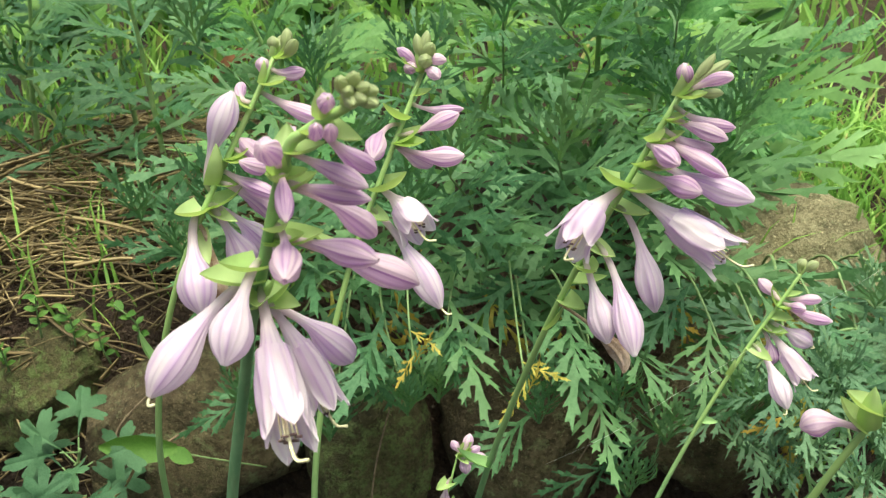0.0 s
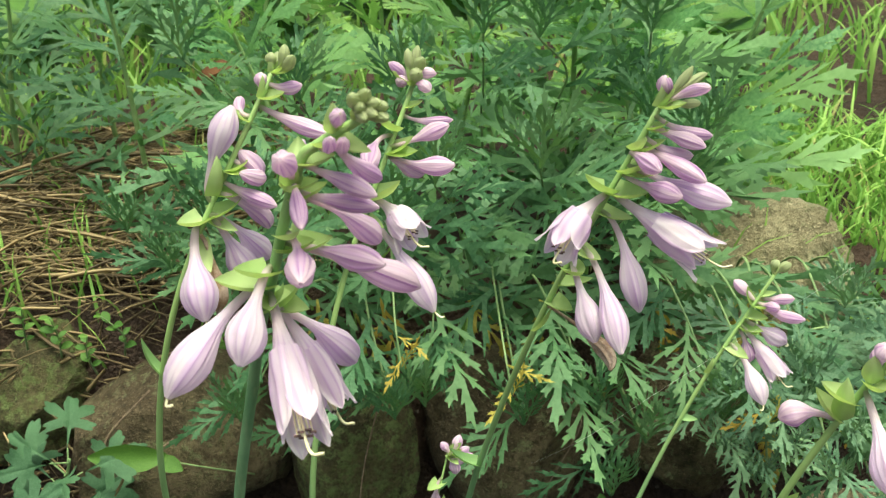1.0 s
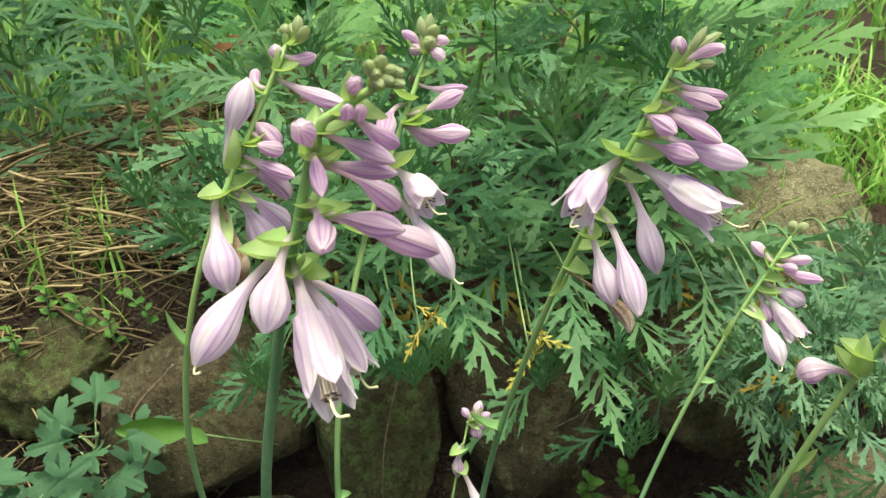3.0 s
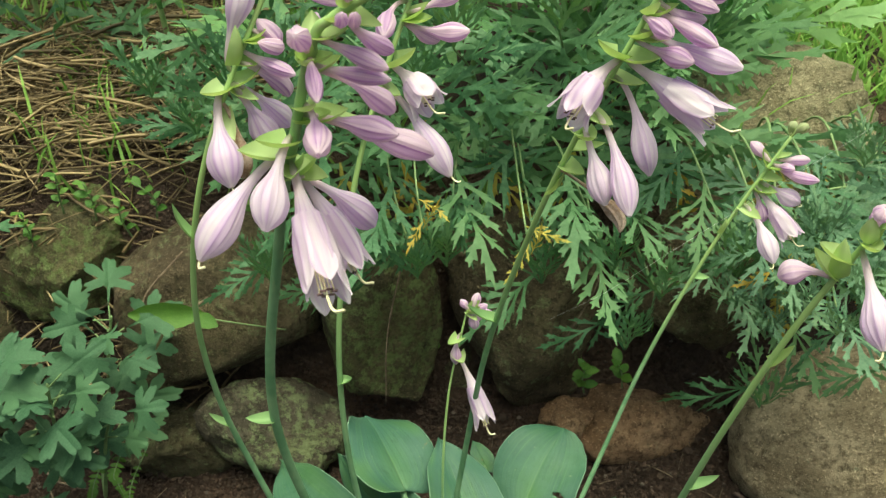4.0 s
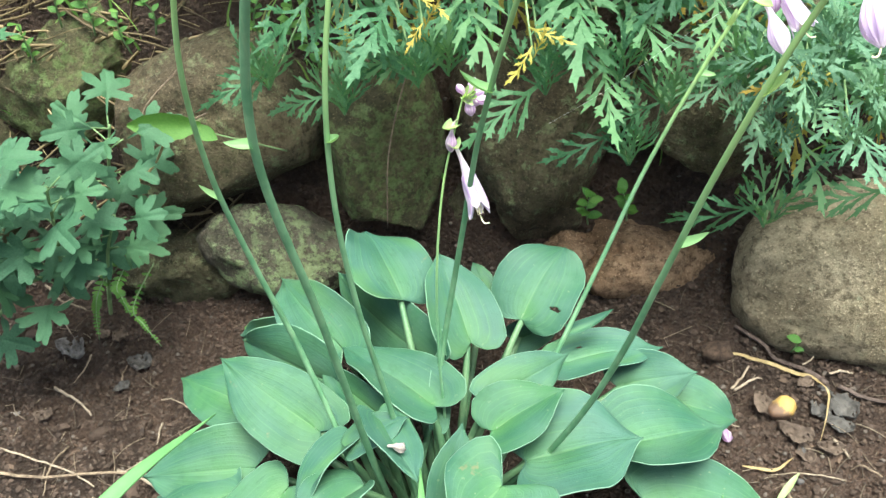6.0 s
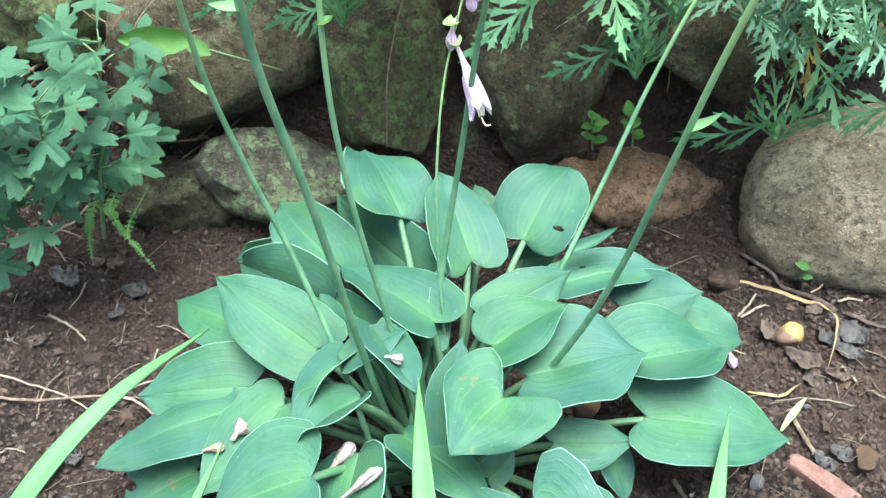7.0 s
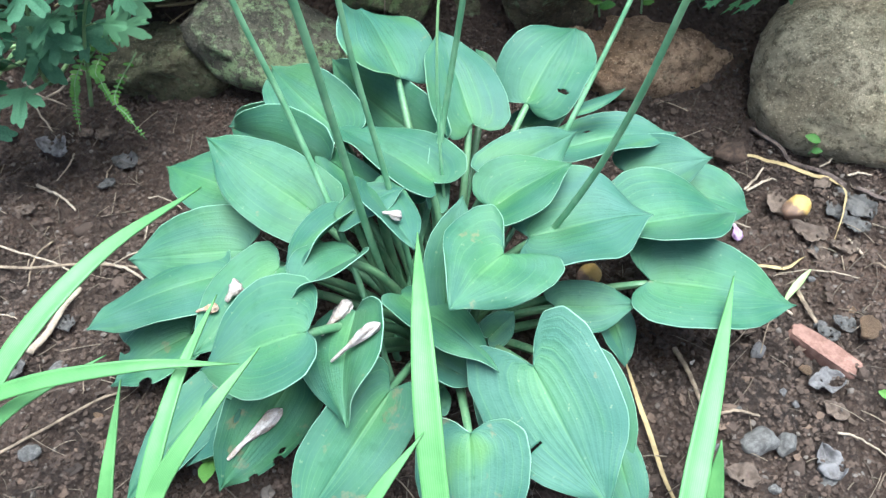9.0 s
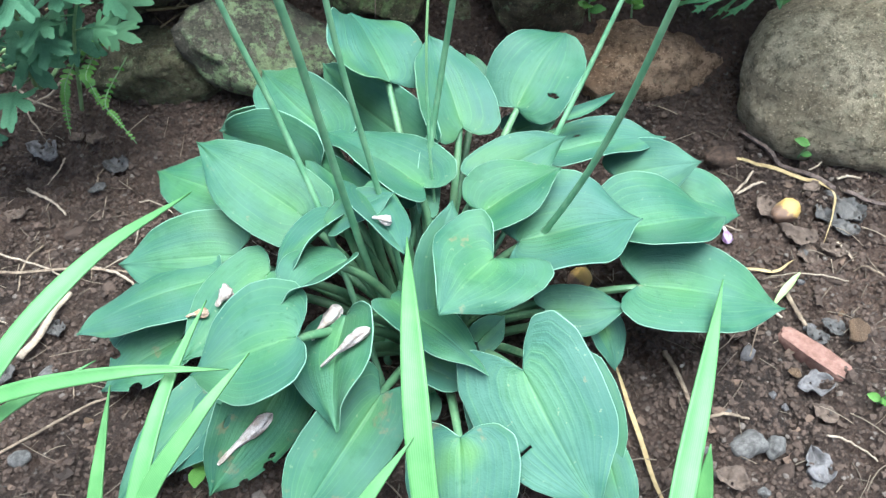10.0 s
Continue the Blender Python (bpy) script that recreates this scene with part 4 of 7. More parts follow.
blossom(stalk_b, 'closed', (-0.005, 0.315, 0.634), (0.008, 0.315, 0.630), (0.018, 0.330, 0.611), 0.0045)
blossom(stalk_b, 'bud', (0.008, 0.308, 0.653), (0.012, 0.307, 0.647), (0.021, 0.320, 0.636), 0.0032)
blossom(stalk_b, 'bud', (-0.004, 0.314, 0.638), (-0.005, 0.314, 0.638), (-0.002, 0.288, 0.654), 0.0038)
blossom(stalk_b, 'bud', (-0.002, 0.312, 0.643), (-0.002, 0.312, 0.643), (-0.004, 0.333, 0.644), 0.0025)
blossom(stalk_b, 'bud', (0.005, 0.309, 0.651), (0.007, 0.308, 0.648), (0.011, 0.291, 0.658), 0.0021)
blossom(stalk_b, 'bud', (0.008, 0.308, 0.653), (0.011, 0.307, 0.648), (0.014, 0.294, 0.657), 0.0021)
blossom(stalk_b, 'bud', (0.010, 0.308, 0.654), (0.009, 0.308, 0.656), (0.013, 0.300, 0.662), 0.0025)
blossom(stalk_b, 'green', (0.017, 0.307, 0.658), (0.019, 0.307, 0.657), (0.017, 0.294, 0.668), 0.0022)
blossom(stalk_b, 'green', (0.017, 0.307, 0.658), (0.019, 0.307, 0.657), (0.021, 0.295, 0.669), 0.0022)
blossom(stalk_b, 'green', (0.017, 0.307, 0.658), (0.019, 0.307, 0.657), (0.019, 0.294, 0.665), 0.0022)
blossom(stalk_b, 'green', (0.017, 0.307, 0.658), (0.019, 0.307, 0.657), (0.024, 0.294, 0.666), 0.0022)
blossom(stalk_b, 'green', (0.017, 0.307, 0.658), (0.019, 0.307, 0.657), (0.026, 0.294, 0.665), 0.0022)
blossom(stalk_b, 'green', (0.017, 0.307, 0.658), (0.019, 0.307, 0.657), (0.023, 0.293, 0.663), 0.0022)
blossom(stalk_b, 'green', (0.017, 0.307, 0.658), (0.019, 0.307, 0.657), (0.020, 0.293, 0.662), 0.0022)
blossom(stalk_b, 'green', (0.017, 0.307, 0.658), (0.019, 0.307, 0.657), (0.026, 0.293, 0.662), 0.0022)
stalk_c = flower_stalk([(-0.004, 0.412, 0.020), (-0.015, 0.428, 0.106), (-0.026, 0.432, 0.193), (-0.035, 0.429, 0.279), (-0.038, 0.427, 0.366), (-0.031, 0.430, 0.452), (-0.011, 0.445, 0.539), (0.026, 0.478, 0.625)], 0.0027)
blossom(stalk_c, 'closed', (0.001, 0.455, 0.569), (0.010, 0.453, 0.563), (0.032, 0.432, 0.529), 0.0077)
blossom(stalk_c, 'open', (0.005, 0.459, 0.577), (0.013, 0.458, 0.576), (0.025, 0.442, 0.561), 0.0101)
blossom(stalk_c, 'closed', (0.016, 0.469, 0.603), (0.009, 0.469, 0.605), (0.006, 0.435, 0.599), 0.0053)
blossom(stalk_c, 'closed', (0.014, 0.467, 0.599), (0.017, 0.467, 0.598), (0.042, 0.471, 0.607), 0.0048)
blossom(stalk_c, 'bud', (0.020, 0.473, 0.612), (0.027, 0.472, 0.608), (0.044, 0.482, 0.606), 0.0027)
blossom(stalk_c, 'closed', (0.012, 0.466, 0.595), (0.025, 0.464, 0.589), (0.044, 0.460, 0.591), 0.0053)
blossom(stalk_c, 'bud', (0.012, 0.466, 0.595), (0.016, 0.465, 0.592), (0.029, 0.473, 0.582), 0.0045)
blossom(stalk_c, 'bud', (0.026, 0.478, 0.625), (0.022, 0.479, 0.630), (0.015, 0.480, 0.635), 0.0029)
blossom(stalk_c, 'bud', (0.026, 0.478, 0.625), (0.023, 0.478, 0.626), (0.019, 0.473, 0.628), 0.0032)
blossom(stalk_c, 'bud', (0.026, 0.478, 0.625), (0.027, 0.479, 0.630), (0.037, 0.479, 0.629), 0.0030)
blossom(stalk_c, 'bud', (0.026, 0.478, 0.625), (0.027, 0.478, 0.625), (0.034, 0.468, 0.624), 0.0032)
blossom(stalk_c, 'green', (0.026, 0.478, 0.625), (0.025, 0.479, 0.632), (0.024, 0.481, 0.641), 0.0027)
blossom(stalk_c, 'green', (0.026, 0.478, 0.625), (0.027, 0.480, 0.634), (0.029, 0.482, 0.642), 0.0027)
blossom(stalk_c, 'green', (0.026, 0.478, 0.625), (0.028, 0.479, 0.631), (0.031, 0.471, 0.638), 0.0032)
blossom(stalk_c, 'green', (0.026, 0.478, 0.625), (0.027, 0.478, 0.625), (0.029, 0.469, 0.632), 0.0035)
stalk_d = flower_stalk([(0.014, 0.436, 0.020), (0.014, 0.451, 0.070), (0.012, 0.463, 0.120), (0.010, 0.474, 0.170), (0.010, 0.486, 0.220), (0.013, 0.498, 0.270), (0.020, 0.513, 0.320), (0.034, 0.532, 0.370)], 0.0016)
blossom(stalk_d, 'closed', (0.030, 0.526, 0.355), (0.026, 0.526, 0.355), (0.025, 0.515, 0.337), 0.0045)
blossom(stalk_d, 'open', (0.026, 0.521, 0.343), (0.031, 0.521, 0.341), (0.045, 0.489, 0.301), 0.0080)
blossom(stalk_d, 'bud', (0.034, 0.532, 0.370), (0.037, 0.531, 0.368), (0.030, 0.535, 0.377), 0.0030)
blossom(stalk_d, 'bud', (0.034, 0.532, 0.370), (0.037, 0.531, 0.368), (0.042, 0.538, 0.380), 0.0038)
blossom(stalk_d, 'bud', (0.034, 0.532, 0.370), (0.037, 0.531, 0.368), (0.052, 0.531, 0.367), 0.0038)
blossom(stalk_d, 'bud', (0.034, 0.532, 0.370), (0.037, 0.531, 0.368), (0.039, 0.526, 0.358), 0.0041)
blossom(stalk_d, 'bud', (0.034, 0.532, 0.370), (0.037, 0.531, 0.368), (0.045, 0.530, 0.365), 0.0038)
blossom(stalk_d, 'bud', (0.034, 0.532, 0.370), (0.037, 0.531, 0.368), (0.048, 0.534, 0.373), 0.0034)
stalk_e = flower_stalk([(-0.027, 0.410, 0.020), (-0.001, 0.477, 0.106), (0.016, 0.506, 0.193), (0.031, 0.506, 0.279), (0.045, 0.489, 0.366), (0.064, 0.463, 0.452), (0.090, 0.438, 0.539), (0.129, 0.426, 0.625)], 0.0029)
blossom(stalk_e, 'open', (0.111, 0.431, 0.586), (0.102, 0.433, 0.589), (0.085, 0.410, 0.566), 0.0100)
blossom(stalk_e, 'closed', (0.095, 0.436, 0.552), (0.097, 0.436, 0.553), (0.103, 0.408, 0.524), 0.0070)
blossom(stalk_e, 'closed', (0.099, 0.434, 0.560), (0.106, 0.431, 0.556), (0.112, 0.396, 0.525), 0.0070)
blossom(stalk_e, 'wilt', (0.085, 0.441, 0.526), (0.110, 0.429, 0.513), (0.111, 0.413, 0.506), 0.0038)
blossom(stalk_e, 'closed', (0.107, 0.432, 0.577), (0.114, 0.430, 0.576), (0.124, 0.418, 0.533), 0.0068)
blossom(stalk_e, 'open', (0.111, 0.431, 0.586), (0.120, 0.426, 0.580), (0.150, 0.405, 0.563), 0.0105)
blossom(stalk_e, 'closed', (0.115, 0.430, 0.595), (0.118, 0.428, 0.592), (0.137, 0.411, 0.590), 0.0052)
blossom(stalk_e, 'closed', (0.117, 0.429, 0.599), (0.134, 0.422, 0.592), (0.158, 0.412, 0.586), 0.0067)
blossom(stalk_e, 'bud', (0.121, 0.428, 0.608), (0.130, 0.425, 0.604), (0.145, 0.407, 0.598), 0.0044)
blossom(stalk_e, 'bud', (0.123, 0.428, 0.612), (0.132, 0.423, 0.605), (0.145, 0.429, 0.602), 0.0034)
blossom(stalk_e, 'bud', (0.119, 0.429, 0.603), (0.117, 0.430, 0.606), (0.127, 0.410, 0.602), 0.0044)
blossom(stalk_e, 'bud', (0.127, 0.426, 0.621), (0.135, 0.422, 0.615), (0.152, 0.427, 0.611), 0.0032)
blossom(stalk_e, 'bud', (0.125, 0.427, 0.616), (0.135, 0.423, 0.613), (0.147, 0.418, 0.609), 0.0037)
blossom(stalk_e, 'bud', (0.129, 0.426, 0.625), (0.131, 0.426, 0.628), (0.129, 0.424, 0.638), 0.0036)
blossom(stalk_e, 'green', (0.129, 0.426, 0.625), (0.137, 0.426, 0.634), (0.141, 0.426, 0.641), 0.0022)
blossom(stalk_e, 'green', (0.129, 0.426, 0.625), (0.139, 0.425, 0.634), (0.148, 0.429, 0.637), 0.0022)
blossom(stalk_e, 'bud', (0.129, 0.426, 0.625), (0.139, 0.425, 0.631), (0.145, 0.413, 0.635), 0.0029)
blossom(stalk_e, 'green', (0.129, 0.426, 0.625), (0.135, 0.424, 0.626), (0.147, 0.431, 0.624), 0.0022)
stalk_f = flower_stalk([(0.027, 0.439, 0.020), (0.074, 0.497, 0.082), (0.110, 0.537, 0.144), (0.139, 0.562, 0.206), (0.164, 0.577, 0.269), (0.190, 0.585, 0.331), (0.220, 0.592, 0.393), (0.258, 0.602, 0.455)], 0.0026)
blossom(stalk_f, 'green', (0.258, 0.602, 0.455), (0.256, 0.604, 0.457), (0.261, 0.605, 0.464), 0.0037)
blossom(stalk_f, 'green', (0.258, 0.602, 0.455), (0.256, 0.603, 0.455), (0.268, 0.601, 0.463), 0.0037)
blossom(stalk_f, 'bud', (0.247, 0.599, 0.436), (0.245, 0.600, 0.438), (0.234, 0.610, 0.448), 0.0045)
blossom(stalk_f, 'bud', (0.249, 0.599, 0.439), (0.253, 0.597, 0.439), (0.273, 0.600, 0.437), 0.0041)
blossom(stalk_f, 'bud', (0.247, 0.599, 0.436), (0.250, 0.597, 0.435), (0.257, 0.584, 0.439), 0.0041)
blossom(stalk_f, 'bud', (0.247, 0.599, 0.436), (0.255, 0.592, 0.431), (0.275, 0.583, 0.430), 0.0045)
blossom(stalk_f, 'closed', (0.239, 0.597, 0.424), (0.244, 0.594, 0.422), (0.267, 0.589, 0.409), 0.0074)
blossom(stalk_f, 'closed', (0.235, 0.596, 0.418), (0.239, 0.593, 0.416), (0.243, 0.590, 0.394), 0.0062)
blossom(stalk_f, 'open', (0.237, 0.596, 0.421), (0.245, 0.589, 0.415), (0.263, 0.576, 0.386), 0.0090)
blossom(stalk_f, 'closed', (0.229, 0.595, 0.408), (0.237, 0.590, 0.405), (0.246, 0.562, 0.378), 0.0078)
stalk_g = flower_stalk([(0.031, 0.451, 0.020), (0.078, 0.434, 0.100), (0.109, 0.417, 0.180), (0.130, 0.400, 0.260), (0.145, 0.384, 0.340), (0.161, 0.370, 0.420), (0.183, 0.358, 0.500), (0.217, 0.348, 0.580)], 0.0029)
blossom(stalk_g, 'closed', (0.189, 0.356, 0.516), (0.182, 0.361, 0.519), (0.169, 0.363, 0.513), 0.0059)
blossom(stalk_g, 'closed', (0.198, 0.353, 0.536), (0.197, 0.354, 0.536), (0.207, 0.365, 0.541), 0.0048)
blossom(stalk_g, 'closed', (0.196, 0.354, 0.532), (0.197, 0.353, 0.531), (0.197, 0.321, 0.507), 0.0074)
blossom(stalk_g, 'closed', (0.199, 0.353, 0.540), (0.198, 0.353, 0.539), (0.199, 0.349, 0.554), 0.0044)
bract(stalk_a, (-0.12, 0.456, 0.348), (-0.55, -0.2, 0.75), 0.017, 0.007, "", LOW_BRACT)
bract(stalk_a, (-0.105, 0.427, 0.50), (-0.25, -0.1, 0.95), 0.022, 0.008, "", LOW_BRACT)
bract(stalk_b, (-0.052, 0.352, 0.451), (-0.85, -0.2, 0.25), 0.013, 0.008, "", LOW_BRACT)
bract(stalk_c, (-0.036, 0.431, 0.404), (0.5, -0.3, 0.4), 0.011, 0.008, "", LOW_BRACT)
bract(stalk_c, (-0.006, 0.444, 0.545), (-0.55, -0.3, 0.6), 0.026, 0.013)
bract(stalk_e, (0.046, 0.483, 0.409), (-0.6, -0.3, 0.65), 0.026, 0.010, "", LOW_BRACT)
bract(stalk_e, (0.082, 0.449, 0.510), (0.35, -0.3, 0.75), 0.018, 0.008)
bract(stalk_e, (0.092, 0.443, 0.540), (0.9, -0.2, 0.2), 0.016, 0.009)
bract(stalk_f, (0.2, 0.588, 0.348), (0.9, -0.2, 0.0), 0.011, 0.008, "", LOW_BRACT)
bract(stalk_f, (0.110, 0.537, 0.144), (0.88, 0.30, 0.30), 0.042, 0.013, "long leafy green bract", HOSTA)
bract(stalk_f, (0.217, 0.593, 0.385), (0.1, -0.2, 0.9), 0.014, 0.008)
bract(stalk_g, (0.173, 0.366, 0.463), (0.5, -0.2, 0.8), 0.016, 0.008)
bract(stalk_g, (0.153, 0.375, 0.367), (0.72, -0.2, 0.62), 0.018, 0.008, "", LOW_BRACT)
bract(stalk_g, (0.190, 0.356, 0.515), (-0.1, -0.2, 0.9), 0.022, 0.010)
bract(stalk_g, (0.196, 0.354, 0.530), (-0.8, -0.1, 0.55), 0.018, 0.012)
bract(stalk_g, (0.200, 0.353, 0.540), (0.95, -0.2, -0.05), 0.024, 0.010)
tall = "upright green hosta flower stalk hung with lilac flowers and buds"
for ob, text in ((stalk_a, tall), (stalk_b, "thick green hosta flower stalk with two open lilac bells"), (stalk_c, tall), (stalk_d, "short thin green flower stalk with small lilac blossom"), (stalk_e, "leaning green hosta flower stalk with open pale bells"), (stalk_f, "slender light green flower stalk with small lilac buds"), (stalk_g, "strongly leaning thick green flower stalk with lilac buds")):
    tagged(ob, text)


# ---- mugwort ----
def strip(verts, faces, start, way, length, width, normal, droop, seg=4):
    way, normal = unit(way), np.asarray(normal)
    side = np.cross(way, normal)
    n0 = len(verts)
    prof = (0.85, 1.0, 0.95, 0.72)
    for k in range(seg):
        s = k / seg
        c = start + way * length * s - normal * droop * (s * length) ** 2 * 6
        w = width * prof[k % 4] / 2
        verts += [c - side * w, c + side * w]
    verts.append(start + way * length - normal * droop * length ** 2 * 6)
    for k in range(seg - 1):
        p = n0 + 2 * k
        faces.append((p, p + 1, p + 3, p + 2))
    p = n0 + 2 * (seg - 1)
    faces.append((p, p + 1, p + 2))


def cut_leaf_mesh(name, seed, material, pairs=4, size=0.46, width=0.044, spread=35, first=0.22, teeth=1.25, blunt=0.14, tip=0.40):
    """A deeply cut leaf along +y, one long, its face to +z, its foot at the origin."""
    r = random.Random(seed)
    edge = []

    def lobe(at, ang, sgn, ln, w):
        d = np.array((math.sin(ang) * sgn, math.cos(ang)))
        back = np.array((math.cos(ang) * sgn, -math.sin(ang)))
        a, c, e = r.uniform(0.46, 0.58), r.uniform(0.72, 0.82), r.uniform(0.55, 0.75)
        big = r.uniform(0.85, 1.25) * teeth
        low = [(0, 0.55), (a - 0.24, 0.50), (a, big), (a - 0.03, 0.55), (c, 0.8 * teeth), (c - 0.02, 0.42)]
        high = [(e + 0.0, -0.42), (e + 0.03, -r.uniform(0.7, 1.0) * teeth), (e - 0.22, -0.48), (0.04, -0.50)]
        put = lambda q: at + d * q[0] * ln + back * q[1] * w
        return [put(q) for q in low], at + d * ln, [put(q) for q in high]

    left, right = [], []
    for sgn, side in ((-1, left), (1, right)):
        for k in range(pairs):
            s = first + (0.74 - first) * k / max(1, pairs - 1) + 0.03 * sgn
            ln = size * (1.0 - 0.20 * k) * r.uniform(0.85, 1.12)
            ang = math.radians(spread + r.uniform(-6, 6) - 4 * k)
            low, end, high = lobe(np.array((sgn * width * 0.30, s)), ang, sgn, ln, width)
            side.append(low + [end] + high)
    low, end, high = lobe(np.array((0, 0.80)), 0.0, 1, tip, width * 1.1)
    edge.append(np.array((-0.012, 0.0)))
    for pts in left:
        edge += pts
    edge += high[::-1] + [end] + low[::-1]
    for pts in reversed(right):
        edge += pts[::-1]
    edge.append(np.array((0.012, 0.0)))
    soft = edge
    for _ in range(2 if blunt > 0.2 else 1):
        soft = [c for p, q in zip(soft, soft[1:] + soft[:1]) for c in (p + (q - p) * blunt, q - (q - p) * blunt)]
    bow, sway, tw = r.uniform(0.12, 0.32), r.uniform(-0.14, 0.14), r.uniform(-0.5, 0.5)
    bm = bmesh.new()
    face = bm.faces.new([bm.verts.new((p[0], p[1], 0)) for p in soft])
    bmesh.ops.triangulate(bm, faces=[face])
    for v in bm.verts:
        x, y = v.co.x, v.co.y
        v.co = (x + sway * y * y, y, 0.15 * y - bow * y * y - 0.45 * x * x + tw * x * y + 0.03 * math.sin(14 * x + 9 * y + seed))
    me = bpy.data.meshes.new(name)
    bm.to_mesh(me)
    bm.free()
    if sum(p.normal.z for p in me.polygons) < 0:
        me.flip_normals()
    me.materials.append(material)
    return me


def lay(mesh, parent, at, way, normal, size, name="leaf", label=""):
    """Sets a shared leaf mesh at a place under its plant."""
    y = Vector(unit(way))
    n = Vector(normal)
    z = (n - y * n.dot(y)).normalized()
    x = y.cross(z)
    m = Matrix((x, y, z)).transposed().to_4x4()
    ob = new(name, mesh)
    ob.parent = parent
    ob.matrix_parent_inverse = Matrix.Translation(-Vector(parent.location))
    ob.matrix_basis = Matrix.Translation(Vector(at)) @ m @ Matrix.Scale(size, 4)
    if label:
        tagged(ob, label)
    return ob


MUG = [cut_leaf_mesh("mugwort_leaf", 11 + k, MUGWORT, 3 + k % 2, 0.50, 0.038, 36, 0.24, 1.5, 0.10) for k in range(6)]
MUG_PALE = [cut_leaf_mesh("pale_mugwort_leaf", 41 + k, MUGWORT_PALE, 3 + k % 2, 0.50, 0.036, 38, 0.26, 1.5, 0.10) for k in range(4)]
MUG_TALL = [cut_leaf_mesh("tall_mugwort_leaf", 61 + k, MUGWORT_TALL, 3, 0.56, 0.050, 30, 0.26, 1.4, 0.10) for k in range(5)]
MUG_LIT = [cut_leaf_mesh("sunlit_mugwort_leaf", 31 + k, MUGWORT_LIT, 4, 0.40, 0.038, 30) for k in range(4)]
MUG_YELLOW = [cut_leaf_mesh("yellowed_leaf", 51 + k, YELLOWED, 3, 0.34) for k in range(2)]


def mugwort(path_points, leaves, size, seed, meshes, label, low=0.12, face=(0.0, -0.6, 0.8), yellow=0, lift=0.20):
    r = random.Random(seed)
    path = smooth_path(path_points, 8)
    plant = thing("mugwort_plant", path[0], label, "mugwort", "mugwort on the bank")
    own(tube("stem", path, 0.0038 if leaves > 10 else 0.0013 if leaves > 3 else 0.0009, 0.0016 if leaves > 10 else 0.0008, TALL_STEM if leaves > 10 else MUG_STEM, None, 7), plant)
    total = len(path) - 1
    for k in range(leaves):
        s = low + (1 - low) * (k + r.uniform(0, 0.8)) / leaves
        p = path[min(total, int(s * total))]
        g = unit(path[min(total, int(s * total) + 1)] - path[max(0, int(s * total) - 1)])
        ang = k * 2.4 + r.uniform(-0.5, 0.5)
        out = np.array((math.cos(ang), math.sin(ang), 0))
        if out[1] > 0.3 and r.random() < 0.55:
            out[1] *= -1
        rise = lift + 0.75 * s + r.uniform(-0.35, 0.25)
        way = unit(out + np.array((0, 0, rise)) * 0.75 + g * 0.25)
        sz = size * (1.12 - 0.55 * s) * r.uniform(0.75, 1.2)
        nrm = np.array(face) + np.array((r.uniform(-0.3, 0.3), r.uniform(-0.25, 0.2), r.uniform(-0.2, 0.2)))
        lay(r.choice(meshes), plant, p, way, nrm, sz)
    for k in range(yellow):
        p = path[int((0.15 + 0.2 * r.random()) * total)]
        lay(r.choice(MUG_YELLOW), plant, p + np.array((r.uniform(-0.03, 0.03), -0.02, -0.01)), (r.uniform(-0.5, 0.5), -0.3, -0.8), (0, -0.9, 0.3), size * 0.6, "leaf", "yellowed leaf")
    for k in range(4 if leaves > 3 else 1):
        a = k * 1.6
        lay(r.choice(meshes), plant, path[-1], (0.45 * math.cos(a), 0.45 * math.sin(a), 1.0), (0.5 * math.cos(a), -0.75 + 0.3 * math.sin(a), 0.5), size * 0.45)
    return plant


dark = "dark green feathery mugwort hanging over the stone wall"
tall_mug = "tall upright mugwort with bright feathery leaves"
# over the wall, between the flowers
r = random.Random(77)
k = 0
for x in (-0.15, -0.075, -0.01, 0.055, 0.12, 0.185, 0.245):
    for y0, reach in ((0.86, 0.15), (0.93, 0.12)):
        k += 1
        xx = x + r.uniform(-0.02, 0.02)
        root = (xx + r.uniform(-0.02, 0.02), y0, 0.29)
        h = 0.36 + r.uniform(0.0, 0.06) + (0.06 if y0 > 0.9 else -0.01)
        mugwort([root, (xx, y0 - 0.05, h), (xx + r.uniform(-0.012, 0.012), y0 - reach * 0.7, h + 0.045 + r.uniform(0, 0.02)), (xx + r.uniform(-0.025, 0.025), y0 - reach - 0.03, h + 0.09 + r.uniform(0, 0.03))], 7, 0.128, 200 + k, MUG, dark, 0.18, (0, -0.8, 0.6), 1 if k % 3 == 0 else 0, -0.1)
